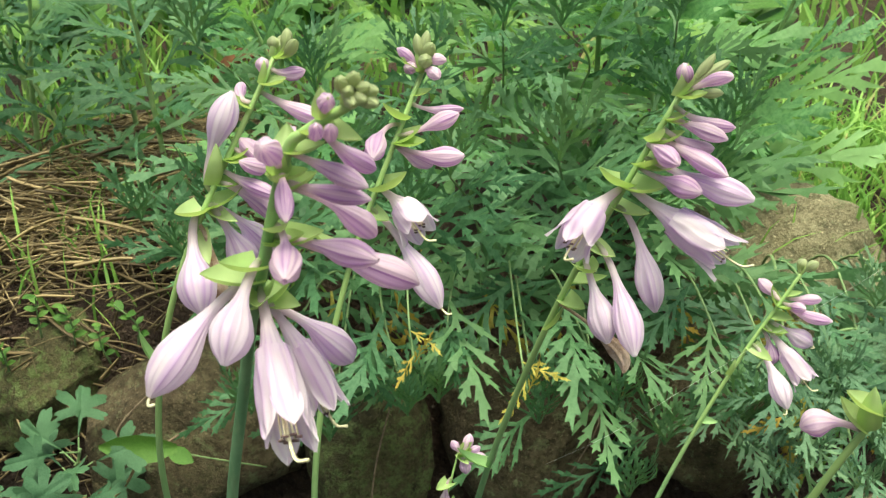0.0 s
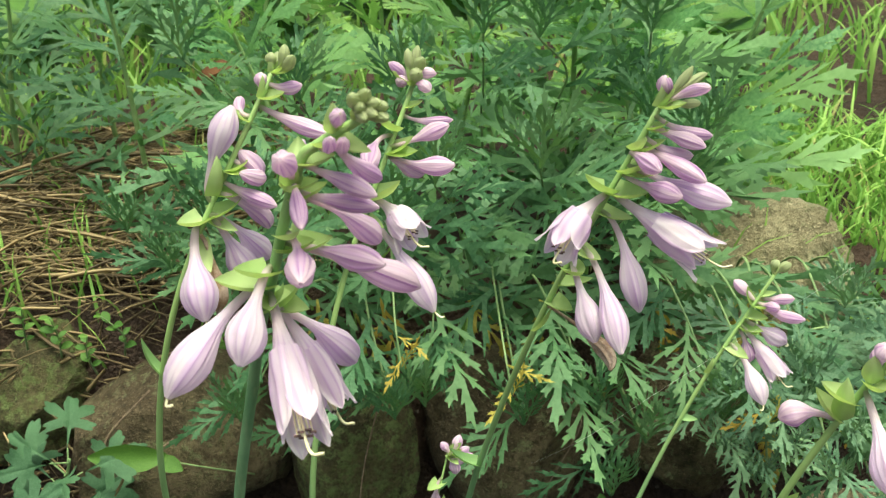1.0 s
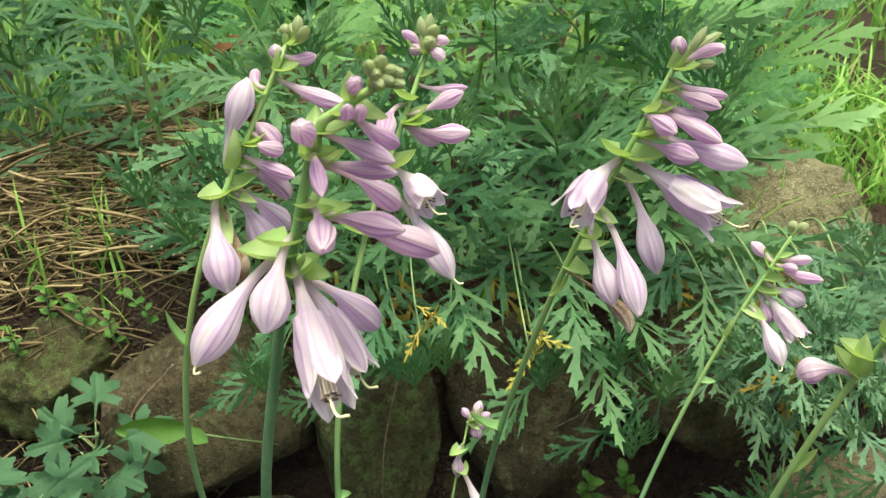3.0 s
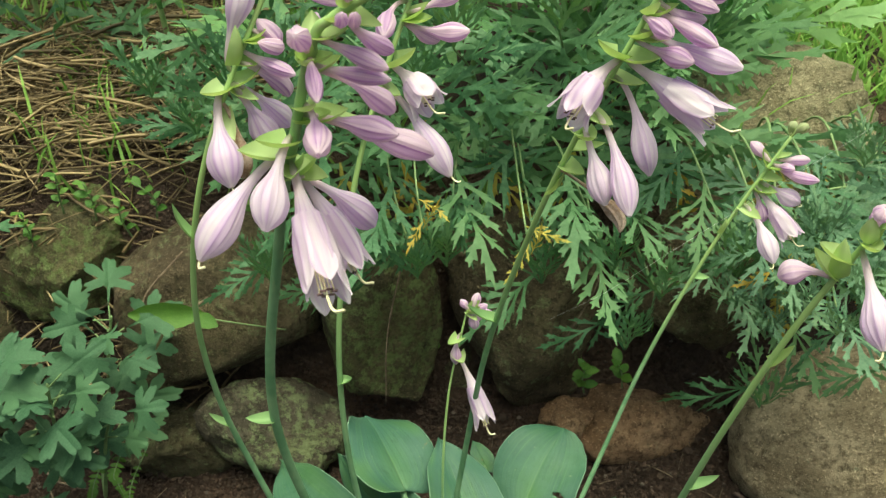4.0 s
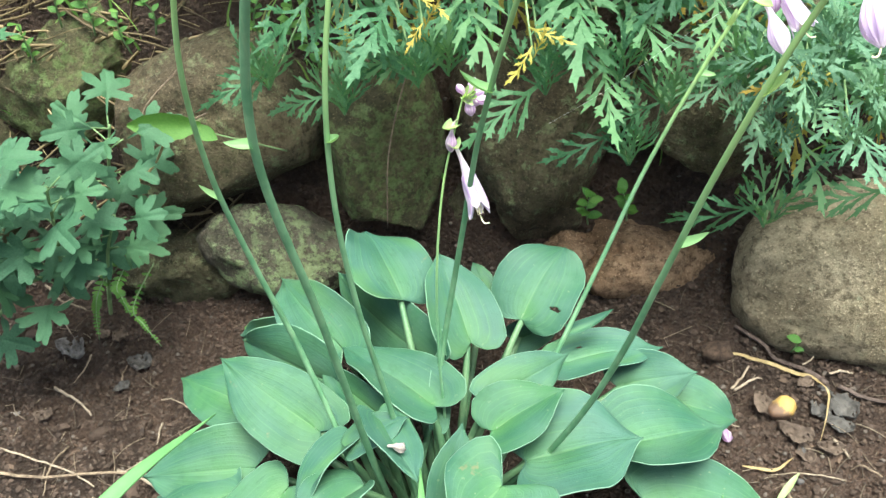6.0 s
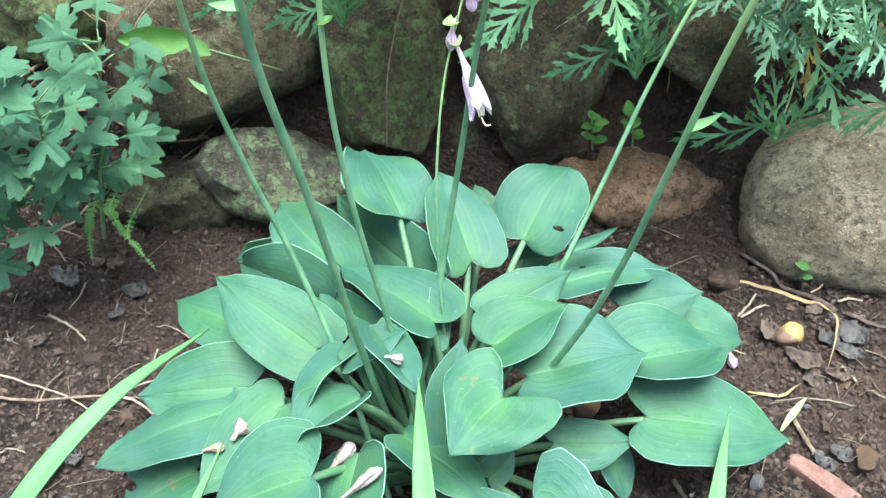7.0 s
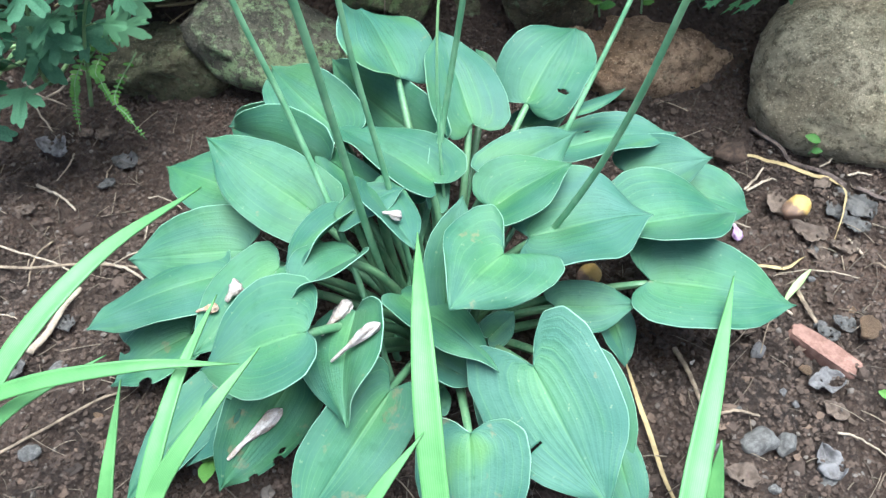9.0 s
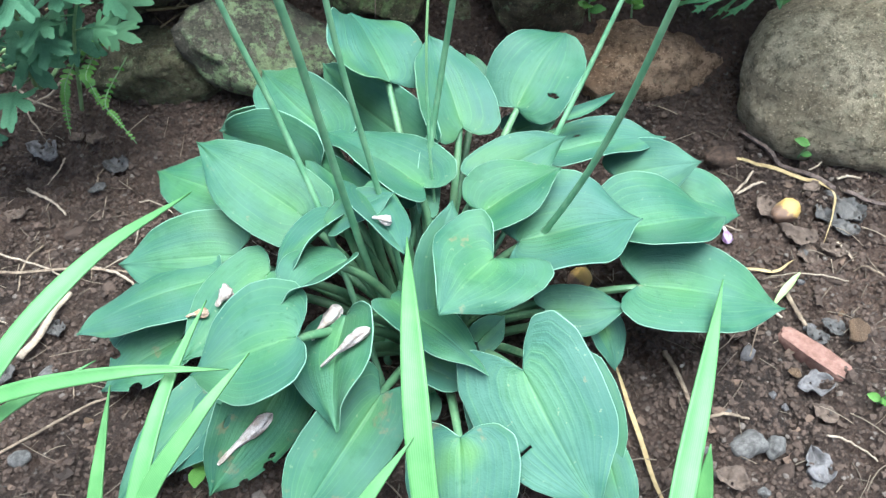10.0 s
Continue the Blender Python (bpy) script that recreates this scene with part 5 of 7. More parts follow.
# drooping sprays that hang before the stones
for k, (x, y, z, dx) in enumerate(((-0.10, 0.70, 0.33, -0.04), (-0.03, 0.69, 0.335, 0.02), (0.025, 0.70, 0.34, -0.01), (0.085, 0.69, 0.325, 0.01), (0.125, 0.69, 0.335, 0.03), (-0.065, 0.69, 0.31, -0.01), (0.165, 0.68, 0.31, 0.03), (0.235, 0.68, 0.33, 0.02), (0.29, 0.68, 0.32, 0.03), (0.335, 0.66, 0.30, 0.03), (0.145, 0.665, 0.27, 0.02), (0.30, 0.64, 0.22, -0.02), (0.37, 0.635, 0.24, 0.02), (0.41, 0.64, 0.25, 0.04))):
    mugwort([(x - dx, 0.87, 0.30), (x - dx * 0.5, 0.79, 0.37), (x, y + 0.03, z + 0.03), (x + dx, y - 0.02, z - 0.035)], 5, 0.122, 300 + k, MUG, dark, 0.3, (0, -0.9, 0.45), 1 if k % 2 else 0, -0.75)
# taller plants behind, on the bank
for k, (x, y, h) in enumerate(((-0.30, 1.02, 0.30), (-0.50, 1.12, 0.28), (-0.41, 1.06, 0.24), (-0.56, 1.25, 0.33), (-0.20, 1.15, 0.36), (-0.12, 1.0, 0.26), (-0.03, 1.1, 0.33), (0.04, 0.99, 0.30), (0.10, 1.08, 0.36), (0.17, 0.97, 0.33), (0.22, 1.06, 0.34), (0.27, 0.98, 0.27), (0.02, 1.28, 0.36), (-0.14, 1.33, 0.38), (0.16, 1.25, 0.38), (0.29, 1.22, 0.36), (0.31, 0.99, 0.26), (0.245, 0.92, 0.30), (-0.42, 1.25, 0.30), (-0.32, 1.38, 0.30))):
    z = ground_height(x, y)
    lean = 0.05 * math.sin(k * 2.1)
    # leaf colour carries the light: darker at left, sunlit copy farthest back
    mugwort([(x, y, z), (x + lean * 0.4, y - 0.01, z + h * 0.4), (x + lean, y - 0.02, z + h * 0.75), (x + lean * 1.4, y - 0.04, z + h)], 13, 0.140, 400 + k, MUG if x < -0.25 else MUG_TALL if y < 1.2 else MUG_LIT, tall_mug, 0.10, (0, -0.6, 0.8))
# right of the hosta, in front of the stones
for k, (x, y, z, dx, dy) in enumerate(((0.37, 0.80, 0.28, -0.05, -0.14), (0.40, 0.81, 0.29, 0.04, -0.13), (0.43, 0.80, 0.28, 0.08, -0.10), (0.38, 0.84, 0.31, 0.0, -0.10), (0.34, 0.80, 0.26, -0.08, -0.12))):
    mugwort([(x, y, z - 0.06), (x + dx * 0.3, y + dy * 0.35, z + 0.0), (x + dx * 0.7, y + dy * 0.75, z + 0.035), (x + dx, y + dy, z + 0.04)], 6, 0.105, 500 + k, MUG_PALE, "blue-green mugwort spreading over the big boulder", 0.22, (0, -0.75, 0.65), 1, -0.2)
# a pale clump on the boulder
for k, (x, y, z) in enumerate(((0.269, 0.65, 0.317), (0.3, 0.64, 0.302), (0.344, 0.63, 0.292), (0.32, 0.67, 0.324))):
    mugwort([(0.40 + 0.3 * (x - 0.36), 0.80, 0.20), (0.40 + 0.6 * (x - 0.36), 0.74, z + 0.0), (x, y + 0.03, z + 0.02), (x, y, z)], 5, 0.085, 520 + k, MUG_PALE, "blue-green mugwort spreading over the big boulder", 0.35, (0, -0.75, 0.65), 0, -0.3)
for k, (x, y, z) in enumerate(((0.294, 0.62, 0.286), (0.278, 0.63, 0.252), (0.324, 0.6, 0.273), (0.25, 0.64, 0.276))):
    mugwort([(0.37 + 0.3 * (x - 0.36), 0.78, z), (0.36 + 0.6 * (x - 0.36), 0.72, z + 0.05), (x, y + 0.03, z + 0.03), (x, y, z)], 4, 0.080, 540 + k, MUG_PALE, "blue-green mugwort hanging beside the big boulder", 0.45, (0, -0.8, 0.6), 0, -0.7)
# yellowed lower sprays
for k, (x, y, z) in enumerate(((-0.011, 0.655, 0.359), (0.074, 0.64, 0.34), (0.268, 0.63, 0.307))):
    mugwort([(x, 0.86, z + 0.02), (x, 0.78, z + 0.06), (x + 0.005, y + 0.03, z + 0.03), (x + 0.01, y, z)], 2, 0.058, 560 + k, MUG_YELLOW, "thin mugwort shoot with yellowed withering leaves", 0.75, (0.5, -0.7, 0.4), 0, -0.8)
# at the bank's other end
for k, (x, y, z, dx) in enumerate(((-0.52, 0.80, 0.30, 0.05), (-0.20, 0.90, 0.36, -0.05), (-0.17, 0.88, 0.33, -0.04))):
    mugwort([(x, y, z - 0.06), (x + dx * 0.3, y - 0.05, z + 0.03), (x + dx, y - 0.10, z + 0.06)], 6, 0.11, 600 + k, MUG, "young mugwort growing out of the straw bank", 0.2, (0, -0.75, 0.65))


# ---- chrysanthemum ----
def lobed_leaf_mesh(name, seed, material):
    """A soft five-lobed leaf along +y, one long, its face to +z, its foot at the origin."""
    r = random.Random(seed)
    n, rings = 160, 6
    lobes = [(0, 0.50, 24), (56, 0.46, 21), (-56, 0.46, 21), (108, 0.38, 20), (-108, 0.38, 20)]
    lobes = [(a + r.uniform(-6, 6), ln * r.uniform(0.88, 1.1), w * r.uniform(0.9, 1.15)) for a, ln, w in lobes]
    notch = r.uniform(0, 6.28)
    edge = []
    for k in range(n):
        a = -180 + 360 * k / n
        rad = 0.155 + max(ln * 0.74 * math.exp(-abs((a - c) / w) ** 3.2) for c, ln, w in lobes)
        rad += (0.075 * abs(math.sin(math.radians(a) * 10.5 + notch)) - 0.04) * min(1, rad * 2.6)
        if abs(a) > 165:
            rad = 0.17 + 0.33 * ((abs(a) - 165) / 15) ** 3
        edge.append((math.sin(math.radians(a)) * rad, 0.50 + math.cos(math.radians(a)) * rad))
    bow, tw, wave = r.uniform(0.25, 0.75), r.uniform(-0.5, 0.5), r.uniform(0, 6.28)
    r_cup = r.uniform(-0.5, 0.9)
    verts, faces = [], []

    def put(x, y):
        h = 0.12 * y - bow * (y - 0.3) ** 2 - r_cup * x * x + tw * x * (y - 0.5) + 0.03 * math.sin(9 * x + wave) * math.cos(8 * y) - 0.02 * math.exp(-(x / 0.04) ** 2)
        verts.append((x, y, h))

    put(0, 0.50)
    for q in range(1, rings + 1):
        for x, y in edge:
            put(x * q / rings, 0.50 + (y - 0.50) * q / rings)
    for k in range(n):
        faces.append((0, 1 + (k + 1) % n, 1 + k))
    for q in range(rings - 1):
        for k in range(n):
            c, d = 1 + q * n, 1 + (q + 1) * n
            faces.append((c + k, c + (k + 1) % n, d + (k + 1) % n, d + k))
    me = bpy.data.meshes.new(name)
    me.from_pydata(verts, [], faces)
    if sum(p.normal.z for p in me.polygons) < 0:
        me.flip_normals()
    me.materials.append(material)
    me.polygons.foreach_set("use_smooth", [True] * len(me.polygons))
    return me


MUM = [lobed_leaf_mesh("chrysanthemum_leaf", 70 + k, LOBED) for k in range(6)]


def chrysanthemum(points, leaves, size, seed):
    r = random.Random(seed)
    x = points[0][0]
    path = smooth_path([(x, 0.735, ground_height(x, 0.735) - 0.004)] + points[1:], 9)
    plant = thing("chrysanthemum_plant", path[0], "bushy chrysanthemum with soft lobed green leaves beside boulders", "chrysanthemum", "chrysanthemums at the wall")
    own(tube("stem", path, 0.0024, 0.0012, MUG_STEM, None, 7), plant)
    total = len(path) - 1
    leaves, size = int(leaves * 1.55), size * 0.82
    for k in range(leaves):
        s = 0.36 + 0.64 * (k + r.uniform(0, 0.7)) / leaves
        p = path[min(total, int(s * total))]
        if p[2] < 0.115 and p[0] > -0.40:
            continue
        ang = k * 2.4 + r.uniform(-0.4, 0.4)
        out = np.array((math.cos(ang), math.sin(ang) * 0.8 - 0.25, 0.15 + 0.5 * s))
        foot = p + unit(out) * 0.018
        own(tube("petiole", bezier(p, p + unit(out) * 0.01, foot, 5), 0.0009, 0.0007, MUG_STEM, None, 5), plant)
        way = unit(out + np.array((0, 0, -0.25)))
        lay(r.choice(MUM), plant, foot, way, np.array((0.1, -0.55, 0.85)) + np.array((r.uniform(-0.75, 0.75), r.uniform(-0.45, 0.45), r.uniform(-0.2, 0.2))), size * r.uniform(0.75, 1.15) * (1.1 - 0.3 * s))
    return plant


chrysanthemum([(-0.385, 0.66, 0.0), (-0.365, 0.635, 0.10), (-0.335, 0.61, 0.20), (-0.32, 0.60, 0.255)], 11, 0.072, 1)
chrysanthemum([(-0.40, 0.665, 0.0), (-0.405, 0.63, 0.12), (-0.385, 0.60, 0.22), (-0.37, 0.59, 0.275)], 11, 0.072, 2)
chrysanthemum([(-0.375, 0.67, 0.0), (-0.335, 0.64, 0.07), (-0.305, 0.625, 0.16), (-0.285, 0.625, 0.205)], 7, 0.064, 3)
chrysanthemum([(-0.44, 0.66, 0.0), (-0.455, 0.62, 0.07), (-0.445, 0.585, 0.12), (-0.43, 0.575, 0.17)], 6, 0.066, 4)
chrysanthemum([(-0.43, 0.68, 0.0), (-0.46, 0.65, 0.12), (-0.47, 0.62, 0.22), (-0.46, 0.61, 0.28)], 10, 0.072, 5)
chrysanthemum([(-0.37, 0.70, 0.02), (-0.33, 0.69, 0.14), (-0.30, 0.675, 0.23), (-0.285, 0.67, 0.27)], 9, 0.066, 6)


# ---- fern ----
def fern_frond(plant, points, pairs, size):
    path = smooth_path(points, 8)
    own(tube("stalk", path, 0.0008, 0.0004, MUG_STEM, None, 5), plant)
    total = len(path) - 1
    verts, faces = [], []
    for k in range(pairs):
        s = 0.12 + 0.86 * k / pairs
        p = path[int(s * total)]
        g = unit(path[min(total, int(s * total) + 1)] - path[max(0, int(s * total) - 1)])
        n = np.array((0.15, -0.75, 0.6))
        side = unit(np.cross(g, n))
        for sgn in (-1, 1):
            strip(verts, faces, p, side * sgn + g * 0.35, size * (1.1 - 0.75 * s) * (0.9 + 0.2 * math.sin(5.3 * k + sgn)), size * 0.52 * (1.1 - 0.6 * s), n + side * sgn * 0.5 * math.sin(2.1 * k), 0.6)
    ob = mesh_object("frond", verts, faces, FERN, None, "", None, False)
    own(ob, plant)


fern = thing("fern", (-0.355, 0.70, 0.02), "small bright green fern hanging from the wall", "fern")
fern_frond(fern, [(-0.319, 0.69, 0.127), (-0.319, 0.615, 0.127), (-0.327, 0.606, 0.104), (-0.335, 0.605, 0.068)], 22, 0.0080)
fern_frond(fern, [(-0.303, 0.69, 0.129), (-0.303, 0.62, 0.129), (-0.3, 0.612, 0.118), (-0.298, 0.612, 0.094)], 19, 0.0085)
fern_frond(fern, [(-0.3, 0.69, 0.093), (-0.3, 0.625, 0.093), (-0.289, 0.613, 0.079), (-0.278, 0.61, 0.053)], 18, 0.0062)


# ---- grass, straw and weeds on the bank ----
def blades(name, spots, length, width, material, label, category, seed, bendy=0.5, flat=0.0):
    r = random.Random(seed)
    verts, faces = [], []
    for x, y, z in spots:
        a = r.uniform(0, 6.28)
        ln = length * r.uniform(0.5, 1.3)
        lean = np.array((math.cos(a), math.sin(a), 0)) * (bendy * r.uniform(0.2, 1.2) + flat)
        up = np.array((0, 0, 1.0 - flat * 0.92))
        w = width * r.uniform(0.6, 1.3) / 2
        side = np.array((-math.sin(a + 0.6), math.cos(a + 0.6), 0)) if r.random() < 0.4 else np.array((1.0, r.uniform(-0.4, 0.4), 0))
        n0 = len(verts)
        p = np.array((x, y, z))
        for k in range(4):
            s = k / 4
            c = p + up * ln * s * (1 - 0.25 * s * bendy) + lean * ln * s * s
            ww = w * (1.0 - 0.55 * s * s)
            verts += [c - side * ww, c + side * ww]
        verts.append(p + up * ln * (1 - 0.3 * bendy) + lean * ln)
        for k in range(3):
            q = n0 + 2 * k
            faces.append((q, q + 1, q + 3, q + 2))
        faces.append((n0 + 6, n0 + 7, n0 + 8))
    ob = mesh_object(name, verts, faces, material, None, "", None, False)
    return tagged(ob, label, category, kind="stuff")


def spots(n, x0, x1, y0, y1, seed, keep=lambda x, y: True, lift=-0.004):
    r = random.Random(seed)
    res = []
    while len(res) < n:
        x, y = r.uniform(x0, x1), r.uniform(y0, y1)
        if keep(x, y):
            res.append((x, y, ground_height(x, y) + lift))
    return res


blades("meadow_grass", spots(4200, 0.27, 1.3, 0.93, 2.0, 3, lambda x, y: fbm(x * 3, y * 3, 1, 2) > -0.35 and ((x - 0.66) / 0.18) ** 2 + ((y - 1.48) / 0.28) ** 2 > 1 + 0.5 * fbm(x * 9, y * 9, 4, 2) and y > 0.95 + 0.1 * (x < 0.5)), 0.075, 0.0042, GRASS, "bright sunlit meadow grass behind the tan boulder", "grass", 5, 1.0)
blades("bank_turf", spots(3200, 0.24, 0.85, 0.90, 1.2, 4), 0.038, 0.0036, GRASS, "short bright turf behind the tan boulder", "grass", 6, 0.7)
blades("far_grass", spots(7000, -1.6, 2.2, 1.3, 3.4, 8, lambda x, y: not (0.45 < x < 1.2 and 1.3 < y < 2.3) or fbm(x * 4, y * 4, 2, 2) > 0.05), 0.12, 0.006, GRASS, "rough grass covering the slope", "grass", 9, 0.6)
blades("bank_grass", spots(850, -1.0, -0.1, 0.80, 1.5, 13, lambda x, y: fbm(x * 5, y * 5, 5, 2) > 0.0), 0.085, 0.0035, GRASS, "thin grass sprouting through the straw", "grass", 14, 0.5)
blades("boulder_grass", spots(150, 0.26, 0.52, 0.79, 0.86, 17), 0.075, 0.0034, GRASS, "thin grass blades before the tan boulder", "grass", 18, 0.6)
blades("wall_grass", spots(160, -0.55, 0.5, 0.77, 0.9, 15), 0.065, 0.0032, GRASS, "short grass tufts in the wall's joints", "grass", 16, 0.7)


def straw():
    r = random.Random(21)
    verts, faces = [], []
    for k in range(7000):
        x, y = r.uniform(-1.0, -0.12), r.uniform(0.75, 1.3)
        if y < 0.86 and (r.random() < 0.35 or x > -0.2):
            continue
        heap = 0.07 * math.exp(-((y - 1.0) / 0.16) ** 2) * min(1, max(0, (-0.1 - x) / 0.2))
        z = ground_height(x, y) + r.uniform(0, 1) * heap + 0.003
        a = r.gauss(0.0, 1.0) + (math.pi if r.random() < 0.5 else 0)
        ln = r.uniform(0.02, 0.12)
        d = np.array((math.cos(a), math.sin(a), r.uniform(-0.3, 0.3)))
        bow = np.array((r.uniform(-0.3, 0.3), r.uniform(-0.3, 0.3), r.uniform(-0.1, 0.35))) * ln
        w = 0.0004 + 0.0020 * r.random() ** 2
        n0 = len(verts)
        for q in range(5):
            s = q / 4 - 0.5
            c = np.array((x, y, z)) + d * ln * s + bow * (0.25 - s * s)
            c[2] = max(c[2], ground_height(c[0], c[1]) + 0.001) if q in (0, 4) else c[2]
            verts += [c + np.array((0, -w, w * 0.6)), c + np.array((0, w, w * 0.6)), c + np.array((0, 0, -w))]
        for q in range(4):
            p = n0 + 3 * q
            faces += [(p, p + 1, p + 4, p + 3), (p + 1, p + 2, p + 5, p + 4), (p + 2, p, p + 3, p + 5)]
    ob = mesh_object("straw", verts, faces, STRAW, None, "", None, True)
    tagged(ob, "mat of dry brown straw on the bank", "straw", kind="stuff")


straw()


def weed_leaf_mesh():
    v, f, uv = ribbon([(0, 0, 0), (0, 0.25, 0.03), (0, 0.5, 0.03), (0, 0.75, 0.0), (0, 1, -0.06)], 0.62, (0, 0, 1), 5, 0.12, lambda s: max(0.04, math.sin(math.pi * min(1, s * 0.92 + 0.06)) ** 0.8))
    me = bpy.data.meshes.new("weed_leaf")
    me.from_pydata([tuple(x) for x in v], [], f)
    me.materials.append(WEED)
    me.polygons.foreach_set("use_smooth", [True] * len(me.polygons))
    return me


OVAL = weed_leaf_mesh()


def weed(at, height, leaves, size, seed, label):
    r = random.Random(seed)
    at = np.array(at)
    path = smooth_path([at, at + np.array((r.uniform(-0.1, 0.1), -0.1, 0.5)) * height, at + np.array((r.uniform(-0.25, 0.25), -0.25, 1.0)) * height], 6)
    plant = thing("weed", at, label, "weed", "small weeds")
    own(tube("stem", path, 0.0011, 0.0006, MUG_STEM, None, 5), plant)
    for k in range(leaves):
        p = path[int((0.25 + 0.75 * k / max(1, leaves - 1)) * (len(path) - 1))]
        a = k * 2.4 + r.uniform(-0.4, 0.4)
        lay(OVAL, plant, p, (math.cos(a), math.sin(a) * 0.7 - 0.2, 0.35), (0.0, -0.5, 0.85), size * r.uniform(0.7, 1.2))


seedling = "small green seedling sprouting from soil"
weed((-0.200, 0.665, 0.004), 0.030, 5, 0.015, 1, seedling)
weed((0.341, 0.638, 0.012), 0.020, 2, 0.014, 2, seedling)
weed((0.145, 0.735, 0.10), 0.05, 8, 0.016, 3, "small leafy weed in the dark joint of the wall")
weed((0.185, 0.74, 0.10), 0.05, 8, 0.015, 4, "small leafy weed in the dark joint of the wall")
weed((0.345, 0.375, 0.0), 0.014, 4, 0.010, 5, seedling)
weed((-0.152, 0.302, 0.0), 0.03, 3, 0.02, 6, seedling)
for k, (x, z) in enumerate(((-0.33, 0.33), (-0.30, 0.31), (-0.27, 0.33), (-0.36, 0.34), (-0.14, 0.31), (-0.17, 0.32), (-0.12, 0.28), (-0.40, 0.30))):
    weed((x, 0.785, z - 0.03), 0.05, 8, 0.012, 20 + k, "leafy green weed growing on the boulders")
for k, (x, y) in enumerate(((-0.62, 1.55), (-0.4, 1.6), (-0.2, 1.62), (-0.55, 1.8), (-0.1, 1.75), (0.1, 1.7), (0.32, 1.5), (0.42, 1.35), (-0.75, 1.7), (-0.3, 1.85), (0.0, 1.9), (0.25, 1.8))):
    weed((x, y, ground_height(x, y)), 0.14, 14, 0.10, 40 + k, "broad-leaved bright green weed on the slope")
vine = thing("arrow_leaf", (-0.20, 0.715, 0.225), "bright green arrow-shaped leaf on a thin stem", "leaf")
own(tube("stem", smooth_path([(-0.15, 0.73, 0.20), (-0.19, 0.70, 0.235), (-0.225, 0.685, 0.258)], 6), 0.0009, 0.0007, MUG_STEM, None, 5), vine)
ob = lay(OVAL, vine, (-0.210, 0.685, 0.258), (-0.95, -0.1, 0.08), (0.05, -0.92, 0.35), 0.066, "blade")
ob.scale = (0.042, 0.066, 0.066)
lay(OVAL, vine, (-0.218, 0.685, 0.256), (0.85, -0.2, -0.35), (0.05, -0.6, 0.8), 0.024, "blade")

# ---- iris blades in front ----
iris_no = [0]


def iris_blade(points, width, normal=(0.0, -0.55, 0.83), label="long bright green iris blade rising from the soil"):
    iris_no[0] += 1
    path = smooth_path(points, 8)
    v, f, uv = ribbon(path, width * 1.2, normal, 7, 0.10, lambda s: (0.75 + 0.35 * s) if s < 0.55 else max(0.03, 0.94 * (1 - ((s - 0.55) / 0.45) ** 1.7)))
    ob = mesh_object("iris_blade", v, f, IRIS, None, "", uv)
    mod = ob.modifiers.new("thickness", "SOLIDIFY")
    mod.thickness, mod.offset = 0.0012, 0
    return tagged(ob, label, "iris blade", "iris blades before the hosta")


iris_blade([(0.035, 0.150, -0.01), (0.026, 0.195, 0.075), (0.016, 0.250, 0.130), (0.008, 0.315, 0.165), (0.002, 0.377, 0.178)], 0.0145)
iris_blade([(0.150, 0.170, -0.01), (0.160, 0.205, 0.03), (0.175, 0.261, 0.06), (0.198, 0.340, 0.085), (0.218, 0.411, 0.100)], 0.0145)
iris_blade([(0.200, 0.225, -0.01), (0.192, 0.263, 0.045), (0.194, 0.290, 0.082)], 0.010)
iris_blade([(-0.32, 0.16, -0.01), (-0.285, 0.235, 0.09), (-0.252, 0.299, 0.140), (-0.208, 0.372, 0.160), (-0.161, 0.446, 0.150)], 0.0125)
iris_blade([(-0.165, 0.120, -0.01), (-0.150, 0.165, 0.08), (-0.135, 0.212, 0.135), (-0.108, 0.252, 0.162), (-0.083, 0.291, 0.172)], 0.0095)
iris_blade([(-0.150, 0.125, -0.01), (-0.148, 0.170, 0.075), (-0.143, 0.216, 0.127), (-0.132, 0.275, 0.158), (-0.118, 0.331, 0.170)], 0.0095)
iris_blade([(-0.36, 0.20, -0.01), (-0.31, 0.245, 0.12), (-0.233, 0.264, 0.160), (-0.155, 0.276, 0.172), (-0.095, 0.284, 0.165)], 0.0085)
iris_blade([(-0.34, 0.17, -0.01), (-0.29, 0.225, 0.09), (-0.241, 0.261, 0.138), (-0.184, 0.299, 0.150)], 0.0085)
iris_blade([(-0.185, 0.175, -0.01), (-0.182, 0.205, 0.06), (-0.180, 0.232, 0.10), (-0.175, 0.288, 0.140)], 0.0095)
iris_blade([(-0.060, 0.150, -0.01), (-0.040, 0.19, 0.08), (-0.017, 0.223, 0.118), (0.012, 0.258, 0.138)], 0.0085)
iris_blade([(0.345, 0.215, -0.01), (0.335, 0.245, 0.05), (0.330, 0.275, 0.07)], 0.011)

thread = tube("spider_thread", smooth_path([(0.095, 0.60, 0.305), (0.135, 0.58, 0.345), (0.185, 0.57, 0.392), (0.30, 0.58, 0.47)], 8), 0.00006, 0.00006, DEAD_WEB, None, 5)
tagged(thread, "fine pale spider thread strung between the stalks", "spider thread")


